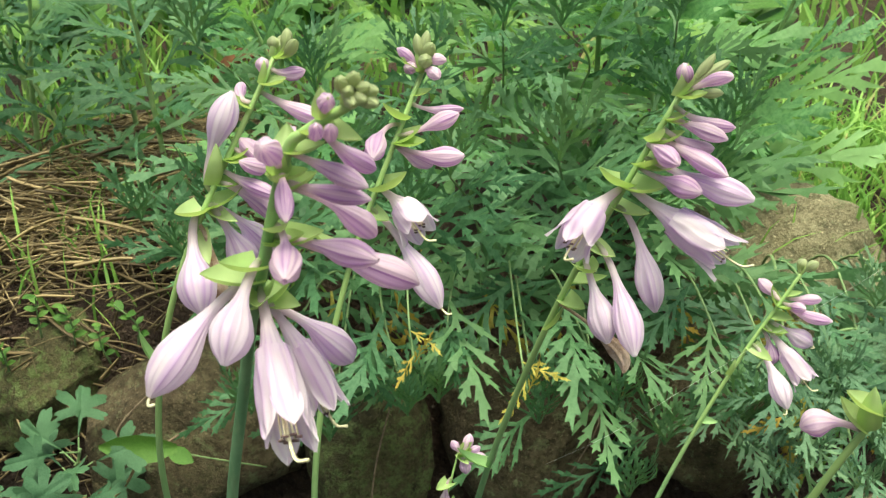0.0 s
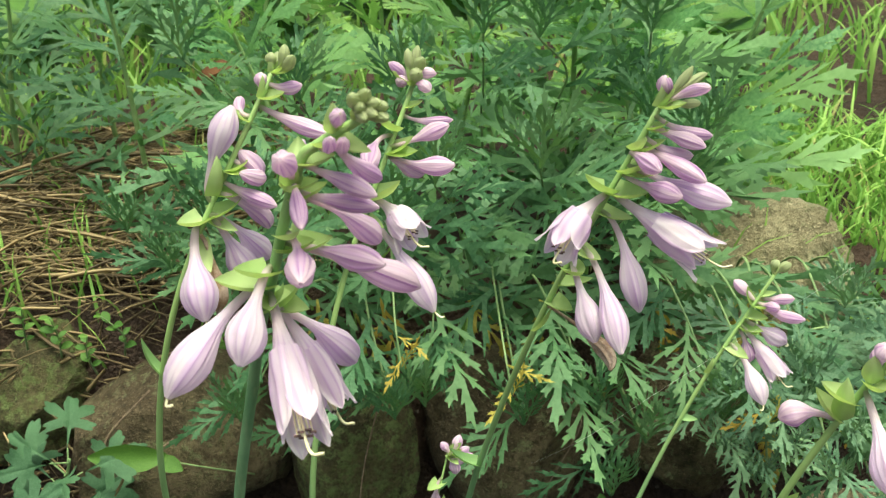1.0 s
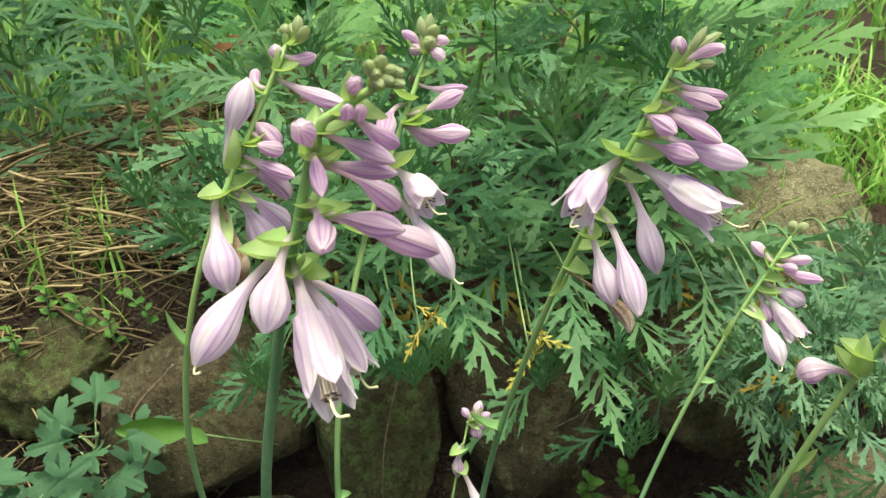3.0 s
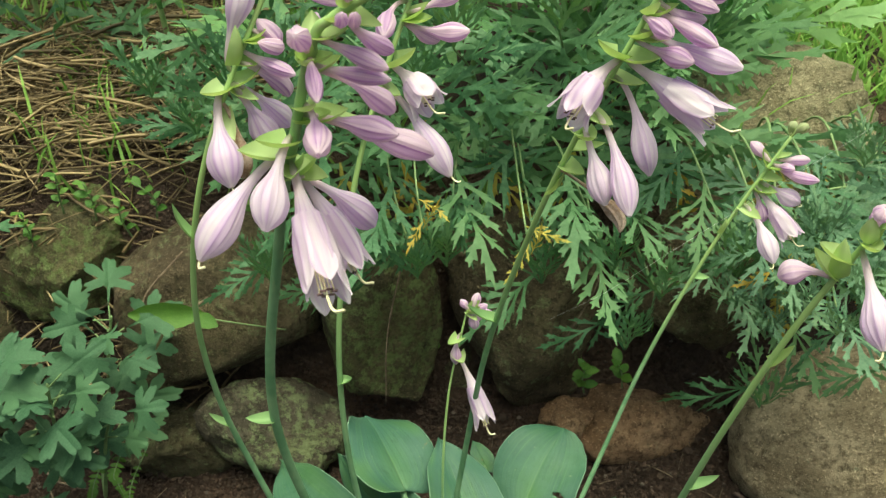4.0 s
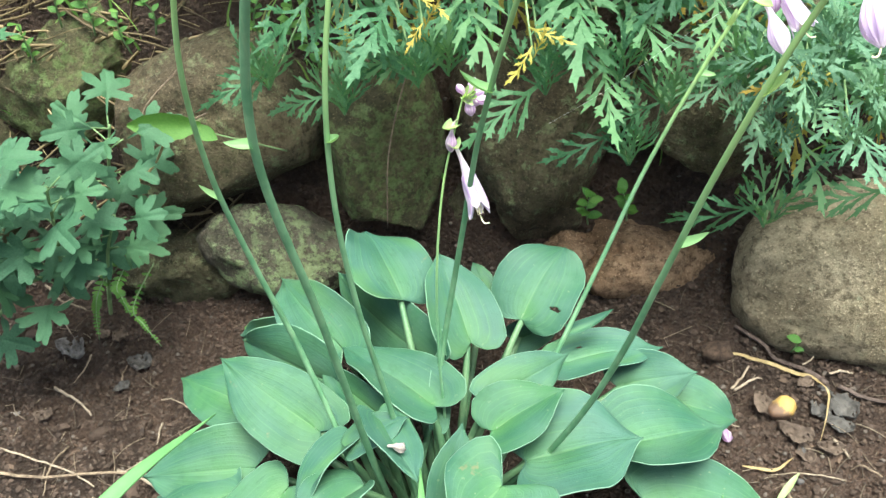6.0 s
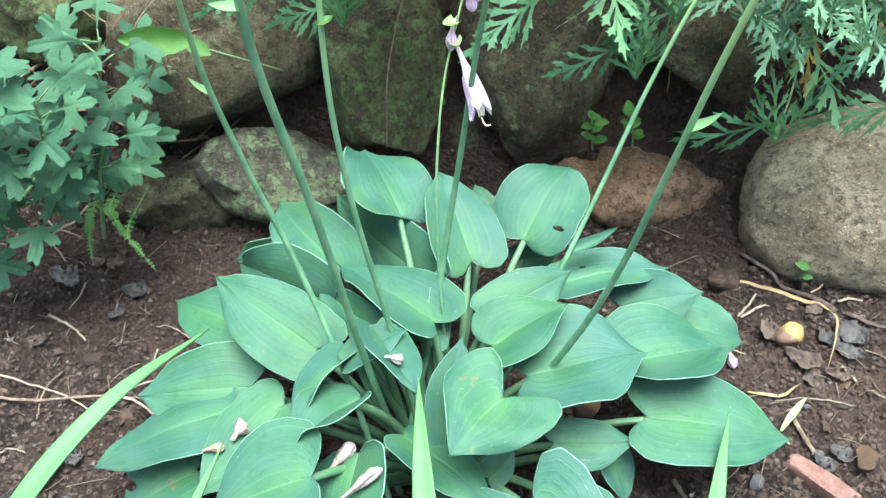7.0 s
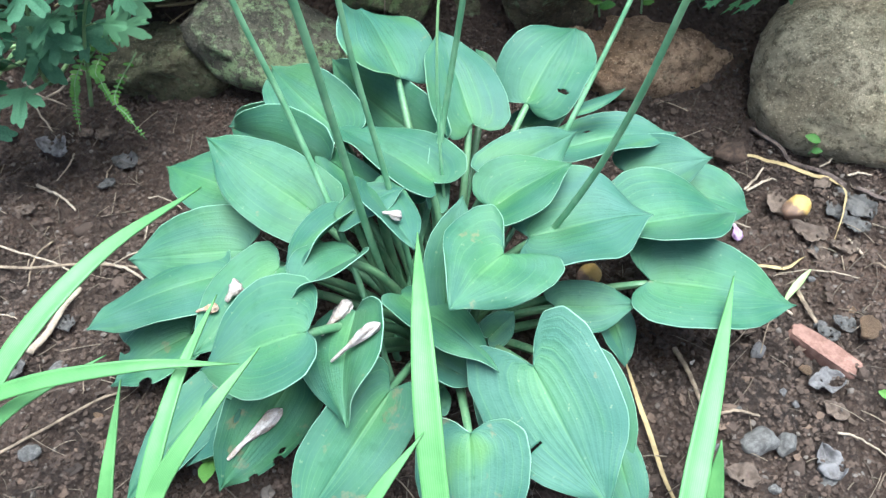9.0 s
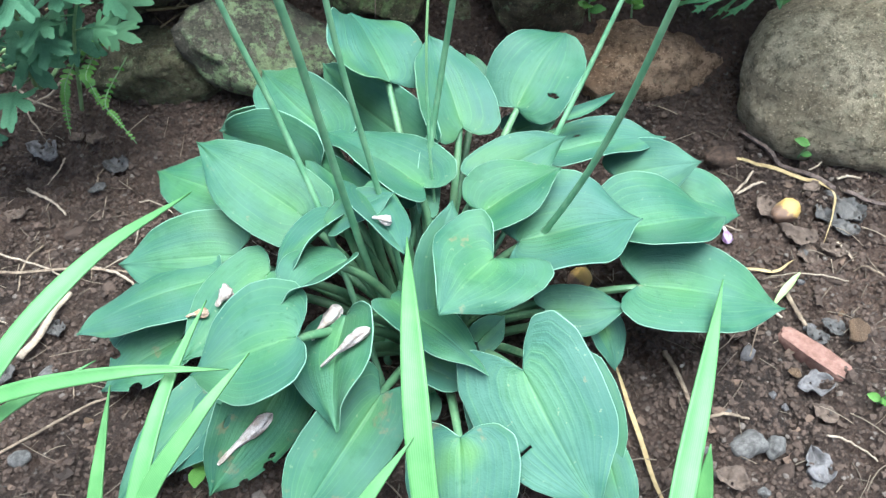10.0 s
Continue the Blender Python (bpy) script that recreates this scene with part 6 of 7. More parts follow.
# ---- litter on the soil ----
def pebble_mesh(seed, flat=0.6, angular=True):
    bm = bmesh.new()
    bmesh.ops.create_icosphere(bm, subdivisions=3, radius=1.0)
    r = random.Random(seed)
    cuts = [(Vector((r.gauss(0, 1), r.gauss(0, 1), r.gauss(0, 1))).normalized(), r.uniform(0.55, 0.85)) for _ in range(8 if angular else 0)]
    for v in bm.verts:
        p = v.co.copy()
        for n, d in cuts:
            over = p.dot(n) - d
            if over > 0:
                p -= n * over * 0.9
        k = 1 + 0.22 * fbm(p.x * 1.3 + seed, p.y * 1.3, p.z * 1.3, 3)
        v.co = Vector((p.x * k, p.y * k, p.z * k * flat))
    me = bpy.data.meshes.new("stone")
    bm.to_mesh(me)
    bm.free()
    me.polygons.foreach_set("use_smooth", [True] * len(me.polygons))
    return me


def stone(at, size, turn, material, seed, label, flat=0.6, name="stone", category="stone"):
    me = pebble_mesh(seed, flat, material is not FRUIT)
    me.materials.append(material)
    ob = new(name, me)
    ob.matrix_basis = Matrix.Translation((at[0], at[1], ground_height(at[0], at[1]) + size * flat * (0.55 if material is FRUIT else 0.15))) @ Euler((0, 0, turn)).to_matrix().to_4x4() @ Matrix.Diagonal((size, size * 0.78, size, 1))
    return tagged(ob, label, category)


stone((0.242, 0.335), 0.015, 0.5, GREY_STONE, 3, "dull grey stone lying on soil", 0.5)
stone((0.289, 0.317), 0.014, 1.2, GREY_STONE, 8, "grey stone half buried in soil", 0.5)
stone((0.205, 0.335), 0.010, 1.0, ROCK_CLAY, 11, "small tan stone beside the hosta")
stone((-0.298, 0.312), 0.009, 0.3, GREY_STONE, 14, "pale grey pebble on dark soil")
stone((-0.300, 0.385), 0.008, 0.8, GREY_STONE, 15, "small grey pebble on dark soil")
stone((0.142, 0.395), 0.013, 0.8, CLOD, 17, "clod of dark soil at the leaf's edge", 0.8, "soil_clod", "clod")
stone((0.330, 0.520), 0.010, 0.8, PEBBLES, 18, "brown pebble beside the fruit")
stone((0.345, 0.500), 0.009, 0.1, PEBBLES, 19, "brown pebble beside the fruit")
stone((0.270, 0.640), 0.017, 0.4, CLOD, 22, "clod of dark soil by the clay stone", 0.8, "soil_clod", "clod")
stone((-0.335, 0.545), 0.010, 0.4, PEBBLES, 26, "brown pebble lying on soil")
stone((0.315, 0.567), 0.0135, 0.6, FRUIT, 31, "fallen round yellow fruit with a brown side", 0.9, "fallen_fruit", "fruit")
stone((0.128, 0.490), 0.012, 0.6, FRUIT, 33, "orange fruit lying under the hosta leaves", 0.9, "fallen_fruit", "fruit")
stone((0.085, 0.398), 0.010, 0.3, FRUIT, 34, "orange fruit lying under the hosta leaves", 0.9, "fallen_fruit", "fruit")


for x, y, size, tone, text in ((0.315, 0.451, 0.0058, ASH, "small whitish pebble beside the brick"), (0.323, 0.443, 0.0045, ASH, "small whitish pebble beside the brick"), (0.290, 0.402, 0.0062, ROCK_CLAY, "tan clay pebble on soil"), (0.345, 0.436, 0.0125, ROCK_CLAY, "rounded tan stone beside the brick"), (0.256, 0.417, 0.0075, ASH, "pale stone on soil"), (0.263, 0.337, 0.0105, GREY_STONE, "pale grey stone on soil"), (0.266, 0.317, 0.0085, PEBBLES, "brown stone on soil"), (0.270, 0.383, 0.0042, ASH, "small whitish pebble on soil"), (0.281, 0.378, 0.004, ASH, "small whitish pebble on soil"), (0.317, 0.497, 0.004, ASH, "small whitish pebble on soil")):
    stone((x, y), size, 40 * x, tone, int(x * 1000), text, 0.7, "pebble" if size < 0.008 else "stone", "pebble" if size < 0.008 else "stone")
pebble_rng = random.Random(303)
for k in range(26):
    x, y = (pebble_rng.uniform(0.19, 0.37), pebble_rng.uniform(0.24, 0.60)) if k < 18 else (pebble_rng.uniform(-0.38, -0.24), pebble_rng.uniform(0.26, 0.62))
    tone = pebble_rng.choice((GREY_STONE, GREY_STONE, ROCK_CLAY, PEBBLES, ASH))
    stone((x, y), pebble_rng.uniform(0.0028, 0.0065), pebble_rng.uniform(0, 3), tone, 60 + k, {"grey stone": "small dull grey pebble on soil", "reddish clay stone": "small tan clay pebble on soil", "pale grey dead leaf": "small whitish pebble on soil"}.get(tone.name, "small brown pebble on soil"), 0.65, "pebble", "pebble")


def brick_piece():
    bm = bmesh.new()
    bmesh.ops.create_cube(bm, size=1.0)
    bmesh.ops.subdivide_edges(bm, edges=bm.edges, cuts=9, use_grid_fill=True)
    for v in bm.verts:
        p = v.co.copy()
        edge = max(0, abs(p.x) + abs(p.y) + abs(p.z) - 1.05)
        k = 1 - 0.35 * edge + 0.05 * fbm(p.x * 4, p.y * 4, p.z * 4, 3)
        v.co = Vector((p.x * 0.062 * k, p.y * 0.016 * (k + 0.1 * p.x), p.z * 0.017 * k))
    me = bpy.data.meshes.new("brick_fragment")
    bm.to_mesh(me)
    bm.free()
    me.materials.append(BRICK)
    ob = new("brick_fragment", me)
    ob.matrix_basis = pose(0.310, 0.420, ground_height(0.31, 0.42) + 0.002, 4, 2, -44)
    tagged(ob, "broken piece of red brick lying on soil", "brick")


brick_piece()


def on_ground(points, lift, n):
    """A smooth line that rests on the highest lumps under it."""
    path = smooth_path(points, n)
    low = [ground_height(x, y) for x, y, _ in path]
    high = np.array([max(low[max(0, k - 2):k + 3]) for k in range(len(low))])
    soft = np.convolve(np.pad(high, 2, mode="edge"), (0.1, 0.2, 0.4, 0.2, 0.1), "valid")
    path[:, 2] += soft + lift * 0.5
    return path


def twig(points, r0, r1, material, label, lift=0.003):
    path = on_ground(points, lift, 6)
    path = path + 0.0012 * np.array([(fbm(i * 0.7, k, 2, 2), fbm(i * 0.7, k, 5, 2), 0) for i in range(len(path)) for k in (len(path),)])
    return tagged(tube("twig", path, r0, r1, material, None, 7), label, "twig", "twigs on the soil")


brown, pale = "brown twig lying on soil", "bleached grey twig lying on soil"
twig([(0.291, 0.667, 0.003), (0.313, 0.651, 0.002), (0.332, 0.636, 0.002), (0.349, 0.619, 0.002), (0.368, 0.602, 0.001)], 0.0021, 0.0029, DARK_TWIG, "crooked dark brown stick lying on soil")
twig([(0.375, 0.596, 0.001), (0.399, 0.582, 0.001), (0.43, 0.565, 0.001)], 0.0025, 0.0018, DARK_TWIG, "dark brown stick lying on soil")
twig([(0.348, 0.622, 0.003), (0.356, 0.626, 0.005), (0.362, 0.633, 0.006)], 0.0009, 0.0006, PALE_TWIG, pale)
twig([(0.370, 0.610, 0.001), (0.382, 0.613, 0.002), (0.393, 0.612, 0.002)], 0.0014, 0.0010, PALE_TWIG, pale)
twig([(0.275, 0.594, 0.002), (0.286, 0.606, 0.005), (0.296, 0.619, 0.007)], 0.0013, 0.0010, PALE_TWIG, pale)
twig([(0.276, 0.589, 0.002), (0.294, 0.600, 0.004), (0.307, 0.607, 0.003)], 0.0014, 0.0009, PALE_TWIG, pale)
twig([(0.358, 0.542, 0.001), (0.361, 0.531, 0.002), (0.364, 0.519, 0.001)], 0.0013, 0.0011, PALE_TWIG, pale)
twig([(0.301, 0.494, 0.001), (0.304, 0.472, 0.002), (0.312, 0.453, 0.001)], 0.0022, 0.0017, TWIG, brown)
twig([(0.211, 0.352, 0.001), (0.228, 0.355, 0.002), (0.246, 0.356, 0.001)], 0.0015, 0.0011, TWIG, brown)
twig([(-0.325, 0.394, 0.003), (-0.316, 0.43, 0.005), (-0.306, 0.463, 0.002)], 0.0032, 0.0024, PALE_TWIG, pale)
twig([(-0.45, 0.50, 0.0), (-0.36, 0.485, 0.002), (-0.29, 0.492, 0.002), (-0.25, 0.50, 0.0)], 0.0018, 0.0010, TWIG, brown)
twig([(-0.40, 0.60, 0.0), (-0.37, 0.58, 0.004), (-0.345, 0.56, 0.0)], 0.0018, 0.0010, PALE_TWIG, pale)
twig([(-0.42, 0.52, 0.002), (-0.36, 0.50, 0.004), (-0.31, 0.475, 0.002)], 0.0012, 0.0008, PALE_TWIG, pale)
twig([(-0.30, 0.50, 0.0), (-0.27, 0.485, 0.004), (-0.25, 0.475, 0.0)], 0.0016, 0.0010, PALE_TWIG, pale)
twig([(-0.36, 0.53, 0.0), (-0.362, 0.50, 0.006), (-0.358, 0.47, 0.0)], 0.0010, 0.0007, TWIG, brown)
twig([(0.192, 0.418, 0.0), (0.198, 0.395, 0.001), (0.205, 0.362, 0.0)], 0.0024, 0.0015, TWIG, "flat brown twig lying on soil")
twig([(0.30, 0.345, 0.0), (0.32, 0.34, 0.003), (0.335, 0.33, 0.0)], 0.0010, 0.0007, PALE_TWIG, pale)
twig([(-0.335, 0.30, 0.0), (-0.27, 0.345, 0.002), (-0.235, 0.365, 0.0)], 0.0014, 0.0010, TWIG, brown)
twig_rng = random.Random(404)
for k in range(22):
    x, y = (twig_rng.uniform(0.2, 0.38), twig_rng.uniform(0.26, 0.62)) if k % 2 else (twig_rng.uniform(-0.42, -0.22), twig_rng.uniform(0.28, 0.66))
    a, ln = twig_rng.uniform(0, 6.28), twig_rng.uniform(0.012, 0.035)
    dx, dy, sag = math.cos(a) * ln, math.sin(a) * ln, twig_rng.uniform(-0.006, 0.006)
    twig([(x - dx, y - dy, 0.0), (x + sag, y - sag, 0.003), (x + dx, y + dy, 0.001)], twig_rng.uniform(0.0006, 0.0013), 0.0005, twig_rng.choice((TWIG, PALE_TWIG)), "thin dry twig lying on soil")
twig([(-0.37, 0.715, 0.02), (-0.39, 0.69, 0.03), (-0.42, 0.685, 0.02), (-0.40, 0.66, 0.01)], 0.0014, 0.0008, PALE_TWIG, "tangled dry stem at the wall's foot")
twig([(-0.44, 0.71, 0.02), (-0.41, 0.68, 0.035), (-0.385, 0.68, 0.02)], 0.0014, 0.0008, PALE_TWIG, "tangled dry stem at the wall's foot")
for k, (a, b, c) in enumerate((((-0.02, 0.745, 0.30), (-0.045, 0.70, 0.22), (-0.055, 0.695, 0.13)), ((-0.235, 0.74, 0.29), (-0.27, 0.71, 0.26), (-0.265, 0.70, 0.235)), ((-0.215, 0.72, 0.25), (-0.22, 0.69, 0.26), (-0.262, 0.685, 0.235)), ((0.135, 0.75, 0.24), (0.15, 0.71, 0.26), (0.12, 0.70, 0.20)))):
    ob = tube("dry_root", smooth_path([a, b, c], 8), 0.0009, 0.0006, TWIG, None, 6)
    tagged(ob, "thin dry root hanging over the stones", "root", "dry roots on the wall")

ob = tube("twig", smooth_path([(-0.24, 0.685, 0.256), (-0.261, 0.68, 0.221), (-0.292, 0.675, 0.195)], 8), 0.0014, 0.0010, TAN_BLADE, None, 6)
tagged(ob, "yellowed dry twig leaning on the brown boulder", "twig")


def dry_blade(points, width, material, label, name="fallen_grass_leaf", category="dry leaf", twist=0.8, lift=0.004):
    path = on_ground(points, lift, 7)
    v, f, uv = ribbon(path, width, (0.1, -0.4, 0.9), 5, 0.16, lambda s: max(0.05, math.sin(math.pi * min(0.99, 0.06 + s * 0.92)) ** 0.7), twist)
    return tagged(mesh_object(name, v, f, material, None, "", uv), label, category)


dry_blade([(0.272, 0.633, 0.001), (0.295, 0.635, 0.002), (0.314, 0.625, 0.002), (0.338, 0.614, 0.002), (0.354, 0.606, 0.003), (0.360, 0.585, 0.006), (0.355, 0.564, 0.007), (0.343, 0.536, 0.003)], 0.0050, TAN_BLADE, "long curled tan blade lying on soil")
dry_blade([(0.150, 0.392, 0.01), (0.160, 0.350, 0.006), (0.172, 0.300, 0.003), (0.190, 0.262, 0.0)], 0.0045, TAN_BLADE, "long dry tan blade lying on soil")
dry_blade([(0.271, 0.516, 0.001), (0.287, 0.509, 0.001), (0.301, 0.511, 0.001), (0.316, 0.519, 0.002)], 0.0034, TAN_BLADE, "short yellowish dry blade on soil")
dry_blade([(0.288, 0.470, 0.004), (0.300, 0.482, 0.012), (0.312, 0.495, 0.018)], 0.006, BRACT, "short cut green stem on soil")
dry_blade([(-0.292, 0.30, 0.08), (-0.285, 0.33, 0.05), (-0.27, 0.36, 0.02)], 0.004, DRY_LEAF, "thin brown dry leaf")
def crumpled_leaf(x, y, size, turn, material, seed, label, curl=0.35):
    """A shrivelled, ragged dead leaf that lies hollow on the soil."""
    r = random.Random(seed)
    nu, nv = 11, 15
    verts, faces = [], []
    ca, sa = math.cos(turn), math.sin(turn)
    floor = max(ground_height(x + dx, y + dy) for dx in (-0.004, 0, 0.004) for dy in (-0.004, 0, 0.004))
    for k in range(nv):
        t = k / (nv - 1)
        broad = 0.40 * math.sin(math.pi * min(1.0, 0.04 + 0.96 * t ** 0.8)) ** 0.8 + 0.015
        for j in range(nu):
            u = 2 * j / (nu - 1) - 1
            rag = 1 + 0.35 * noise.noise(Vector((t * 7, seed * 1.7 + (3 if u > 0 else 0), 0.3))) * abs(u)
            lx, ly = u * broad * rag * (1 - 0.35 * curl), t - 0.5
            h = curl * (u * u * 0.34 + 0.5 * (t - 0.5) ** 2) + 0.20 * noise.noise(Vector((u * 2.1 + seed, t * 3.7, seed * 0.3))) + 0.09 * noise.noise(Vector((u * 5 + seed, t * 8, 2.0)))
            verts.append((x + (lx * ca - ly * sa) * size, y + (lx * sa + ly * ca) * size, floor + 0.001 + max(-0.1, h) * size))
    for k in range(nv - 1):
        for j in range(nu - 1):
            if noise.noise(Vector((j * 0.55 + seed, k * 0.55, 9.0))) > 0.42:
                continue
            a = k * nu + j
            faces.append((a, a + 1, a + nu + 1, a + nu))
    ob = mesh_object("dead_leaf", verts, faces, material, None, "", None)
    solid = ob.modifiers.new("thickness", "SOLIDIFY")
    solid.thickness, solid.offset = 0.0005, 0
    return tagged(ob, label, "dead leaf", "dead leaves on the soil")


dull, rotten, ashen = "crumpled brown dead leaf on soil", "dark rotten leaf curled on soil", "crumpled pale grey dead leaf lying on soil"
for k, (x, y, size, turn, m, text) in enumerate((
        (0.372, 0.574, 0.034, 0.5, DARK_LEAF, rotten), (0.352, 0.572, 0.026, 0.1, DARK_LEAF, rotten), (0.364, 0.553, 0.026, 1.1, DARK_LEAF, rotten),
        (0.322, 0.543, 0.032, 1.0, DRY_LEAF, dull), (0.349, 0.527, 0.024, 1.4, DRY_LEAF, "brown dead leaf rolled up on soil"), (0.328, 0.526, 0.022, 0.2, DRY_LEAF, dull),
        (0.302, 0.574, 0.030, 0.5, DRY_LEAF, dull), (0.330, 0.447, 0.020, 0.8, DARK_LEAF, rotten), (0.316, 0.440, 0.020, 0.7, DARK_LEAF, rotten),
        (0.246, 0.440, 0.026, 1.1, DRY_LEAF, dull), (0.304, 0.392, 0.028, 1.7, ASH, ashen), (0.224, 0.305, 0.024, 1.2, DRY_LEAF, dull),
        (0.289, 0.321, 0.028, 0.2, ASH, ashen), (0.306, 0.368, 0.020, 0.9, DRY_LEAF, dull), (0.345, 0.60, 0.018, 2.0, DRY_LEAF, dull),
        (-0.405, 0.655, 0.034, 1.3, ASH, ashen), (-0.392, 0.646, 0.022, 0.4, ASH, ashen), (-0.352, 0.668, 0.024, 0.2, DRY_LEAF, dull), (-0.372, 0.668, 0.020, 1.0, DRY_LEAF, dull),
        (-0.325, 0.640, 0.030, 1.4, DARK_LEAF, rotten), (-0.330, 0.60, 0.018, 2.2, DARK_LEAF, rotten), (-0.395, 0.56, 0.020, 1.6, DRY_LEAF, dull), (-0.31, 0.43, 0.020, 0.6, DARK_LEAF, rotten), (-0.34, 0.385, 0.026, 1.0, DARK_LEAF, rotten))):
    crumpled_leaf(x, y, size, turn, m, 11 + k, text, 0.7 if "rolled" in text else 0.35)
dry_blade([(-0.315, 1.245, 0.03), (-0.27, 1.23, 0.10), (-0.215, 1.22, 0.12)], 0.06, BROWN_LEAF, "large rust-brown withered leaf behind the flowers", "dead_leaf", "dead leaf", 0.4)


def fallen_blossom(a, b, radius, material, label):
    path = bezier(a, 0.5 * (np.array(a) + np.array(b)) + np.array((0, 0, 0.004)), b, 18)
    radii = radius * np.interp(np.linspace(0, 1, 18), (0, 0.05, 0.35, 0.6, 0.8, 0.95, 1), (0.2, 0.32, 0.36, 0.85, 1.0, 0.55, 0.08))
    v, f, uv = revolve(path, radii * 0.8, 20, lambda q, s: 1 + 0.38 * s * math.sin(5 * q + 6 * s) + 0.16 * math.sin(9 * q + 14 * s))
    tagged(mesh_object("fallen_blossom", v, f, material, None, "", uv), label, "fallen flower", "fallen flowers on the leaves")


fallen_blossom((-0.0625, 0.3403, 0.1175), (-0.0445, 0.3630, 0.1245), 0.0058, DEAD_BLOOM, "dried pale blossom lying on a hosta leaf")
fallen_blossom((-0.0534, 0.3202, 0.1165), (-0.0195, 0.3290, 0.1465), 0.0045, DEAD_BLOOM, "dried pale blossom lying on a hosta leaf")
fallen_blossom((-0.1221, 0.2747, 0.0685), (-0.0892, 0.3066, 0.0805), 0.0058, DEAD_BLOOM, "dried pale blossom lying on a hosta leaf")
fallen_blossom((-0.1425, 0.3870, 0.0930), (-0.1330, 0.3985, 0.0975), 0.0075, DEAD_BLOOM, "dried pale blossom lying on a hosta leaf")
fallen_blossom((-0.1634, 0.3789, 0.0905), (-0.1473, 0.3817, 0.0910), 0.0040, WILT, "withered brown blossom lying on a hosta leaf")
fallen_blossom((-0.0228, 0.3982, 0.1735), (-0.0114, 0.4012, 0.1650), 0.0042, DEAD_BLOOM, "dried pale blossom lying on a hosta leaf")
fallen_blossom((0.259, 0.553, 0.006), (0.26, 0.532, 0.006), 0.005, BUD, "wilted violet blossom lying on soil")


# ---- crumbs and pebbles of the soil ----
def crumbs():
    r = random.Random(91)
    g = 0.5 * (1 + 5 ** 0.5)
    base = [(-1, g, 0), (1, g, 0), (-1, -g, 0), (1, -g, 0), (0, -1, g), (0, 1, g), (0, -1, -g), (0, 1, -g), (g, 0, -1), (g, 0, 1), (-g, 0, -1), (-g, 0, 1)]
    base = [tuple(c / 1.9 for c in p) for p in base]
    tri = [(0, 11, 5), (0, 5, 1), (0, 1, 7), (0, 7, 10), (0, 10, 11), (1, 5, 9), (5, 11, 4), (11, 10, 2), (10, 7, 6), (7, 1, 8), (3, 9, 4), (3, 4, 2), (3, 2, 6), (3, 6, 8), (3, 8, 9), (4, 9, 5), (2, 4, 11), (6, 2, 10), (8, 6, 7), (9, 8, 1)]
    verts, faces = [], []
    for k in range(70000):
        x, y = r.uniform(-0.52, 0.56), r.uniform(0.2, 0.82)
        if y > 0.76 and r.random() < 0.5:
            continue
        s = 0.0006 + 0.0026 * r.random() ** 2.2 + (0.0052 * r.random() ** 1.3 if r.random() < 0.007 else 0)
        a = r.uniform(0, 6.28)
        ca, sa, h = math.cos(a) * s, math.sin(a) * s, s * r.uniform(0.5, 0.9)
        z = ground_height(x, y) + h * 0.05
        n0 = len(verts)
        for p in base:
            j = r.uniform(0.6, 1.3)
            verts.append((x + (p[0] * ca - p[1] * sa) * j, y + (p[0] * sa + p[1] * ca) * j, z + p[2] * h * j))
        faces += [(n0 + f[0], n0 + f[1], n0 + f[2]) for f in tri]
    ob = mesh_object("soil_crumbs", verts, faces, PEBBLES, None, "", None, False)
    tagged(ob, "loose crumbs of soil and tiny pebbles", "soil crumbs", kind="stuff")


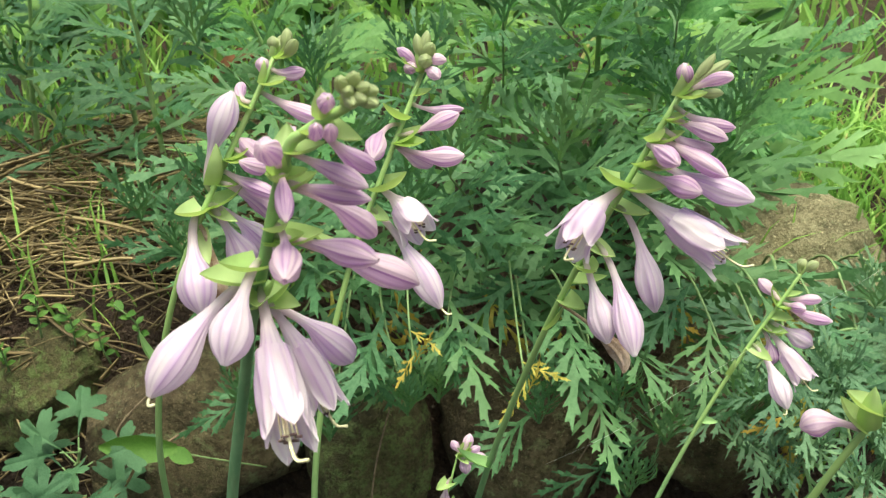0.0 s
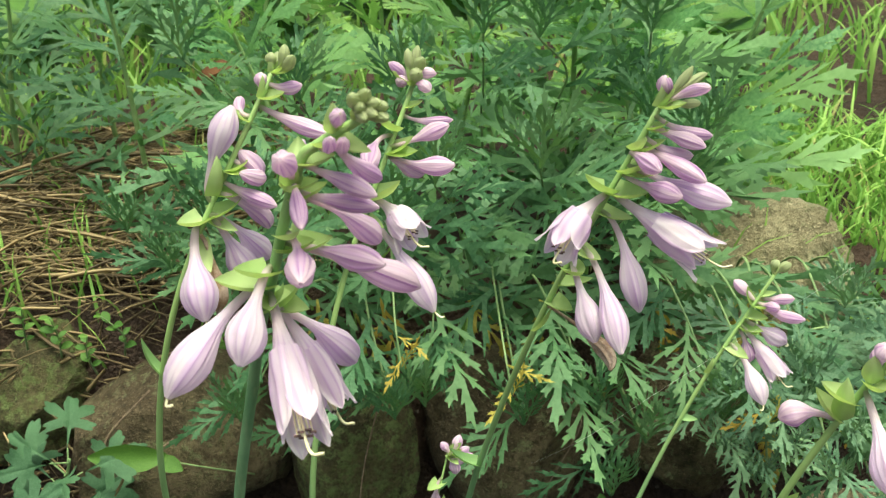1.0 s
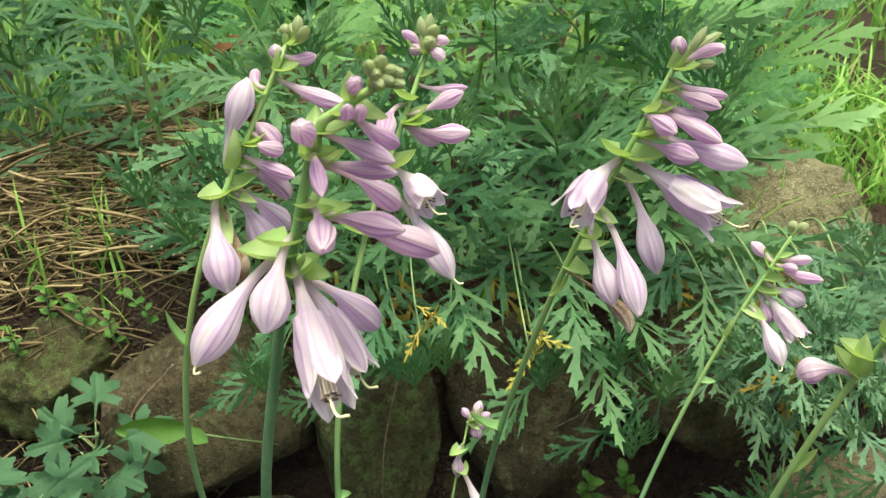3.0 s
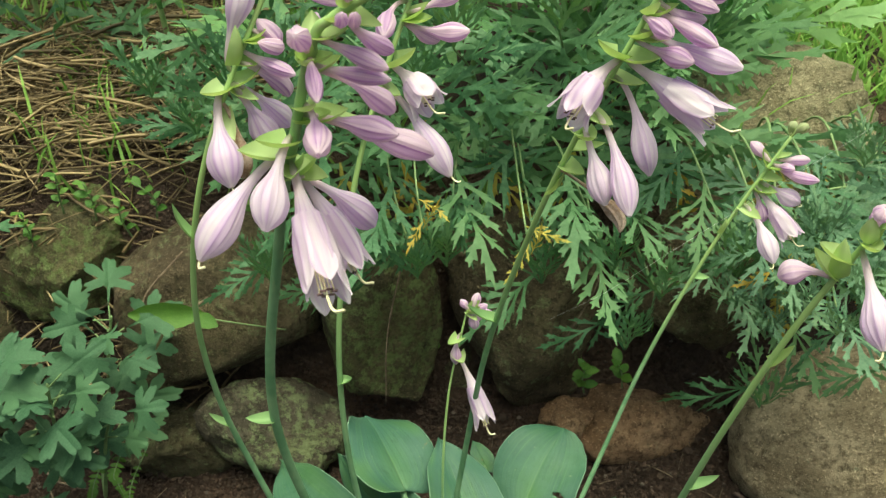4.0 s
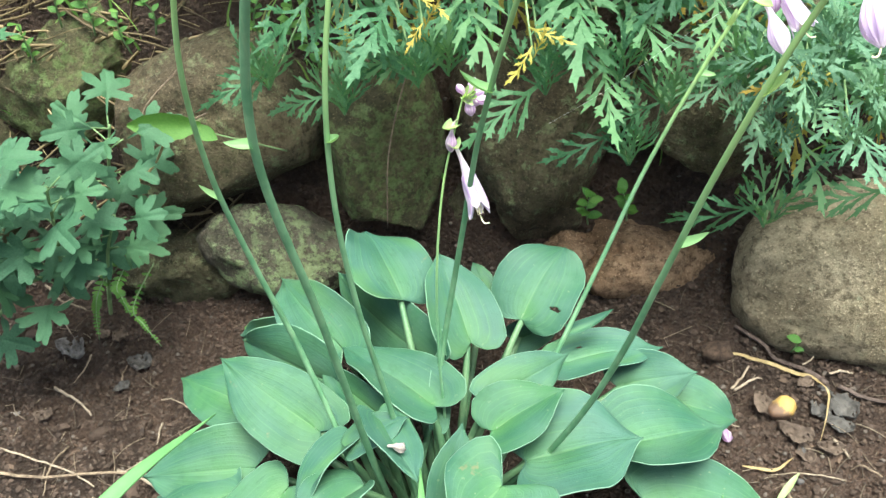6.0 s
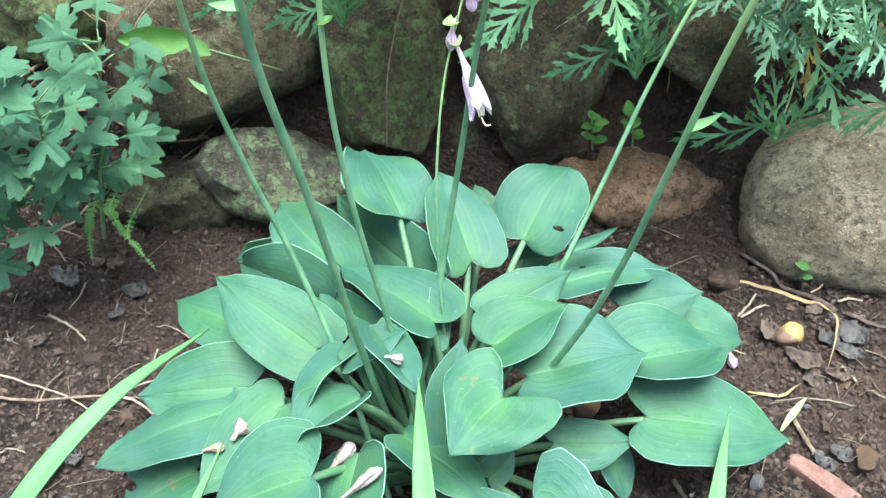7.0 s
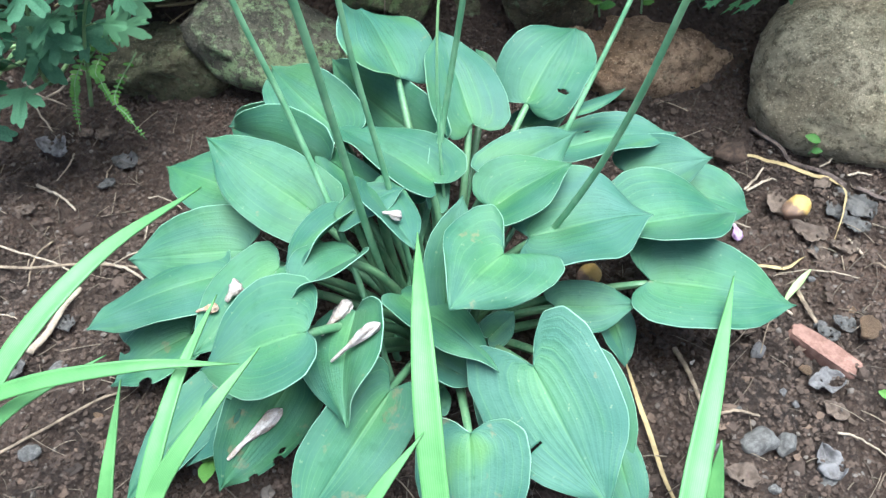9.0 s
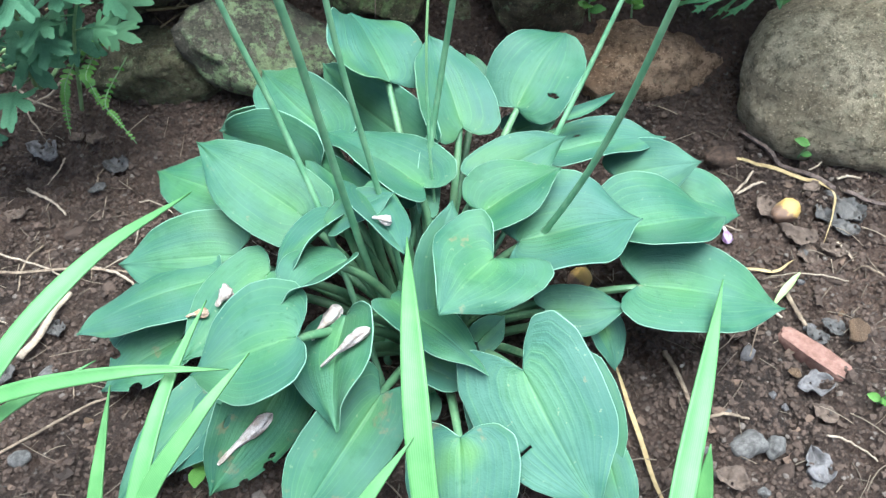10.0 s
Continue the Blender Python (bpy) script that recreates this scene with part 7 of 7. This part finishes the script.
def chaff():
    r = random.Random(95)
    verts, faces = [], []
    for k in range(900):
        x, y = r.uniform(-0.5, 0.5), r.uniform(0.22, 0.76)
        z = ground_height(x, y) + 0.0015
        a, ln, w = r.uniform(0, 6.28), r.uniform(0.008, 0.035), r.uniform(0.0002, 0.0006)
        d = np.array((math.cos(a), math.sin(a), r.uniform(-0.08, 0.2)))
        side = np.array((-math.sin(a), math.cos(a), 0)) * w
        bow = np.array((r.uniform(-0.3, 0.3), r.uniform(-0.3, 0.3), 0.1)) * ln
        n0 = len(verts)
        for q in range(4):
            s = q / 3
            c = np.array((x, y, z)) + d * ln * s + bow * s * (1 - s)
            verts += [c - side, c + side, c + np.array((0, 0, w * 1.5))]
        for q in range(3):
            p = n0 + 3 * q
            faces += [(p, p + 3, p + 4, p + 1), (p + 1, p + 4, p + 5, p + 2), (p + 2, p + 5, p + 3, p)]
    ob = mesh_object("chaff", verts, faces, CHAFF, None, "", None, True)
    tagged(ob, "thin dry stalks strewn over the soil", "chaff", kind="stuff")


def leaf_bits():
    """Crumpled scraps of dead leaves, too many and too small to pick apart."""
    r = random.Random(97)
    verts, faces = [], []
    for k in range(450):
        x, y = (r.uniform(0.18, 0.5) if k % 2 else r.uniform(-0.5, 0.5)), r.uniform(0.22, 0.74)
        s, a = 0.0016 + 0.004 * r.random() ** 2, r.uniform(0, 6.28)
        z = ground_height(x, y) + s * 0.3
        tilt, n0 = r.uniform(-0.6, 0.6), len(verts)
        for i in range(3):
            for j in range(3):
                u, w = (i - 1) * s * r.uniform(0.7, 1.3), (j - 1) * s * 0.6 * r.uniform(0.6, 1.3)
                verts.append((x + u * math.cos(a) - w * math.sin(a), y + u * math.sin(a) + w * math.cos(a), z + tilt * w + r.uniform(-0.15, 0.25) * s))
        for i in range(2):
            for j in range(2):
                p = n0 + i * 3 + j
                faces.append((p, p + 1, p + 4, p + 3))
    ob = mesh_object("leaf_scraps", verts, faces, SCRAPS, None, "", None, False)
    tagged(ob, "scraps of dead brown and grey leaves on soil", "leaf litter", kind="stuff")


crumbs()
chaff()
leaf_bits()
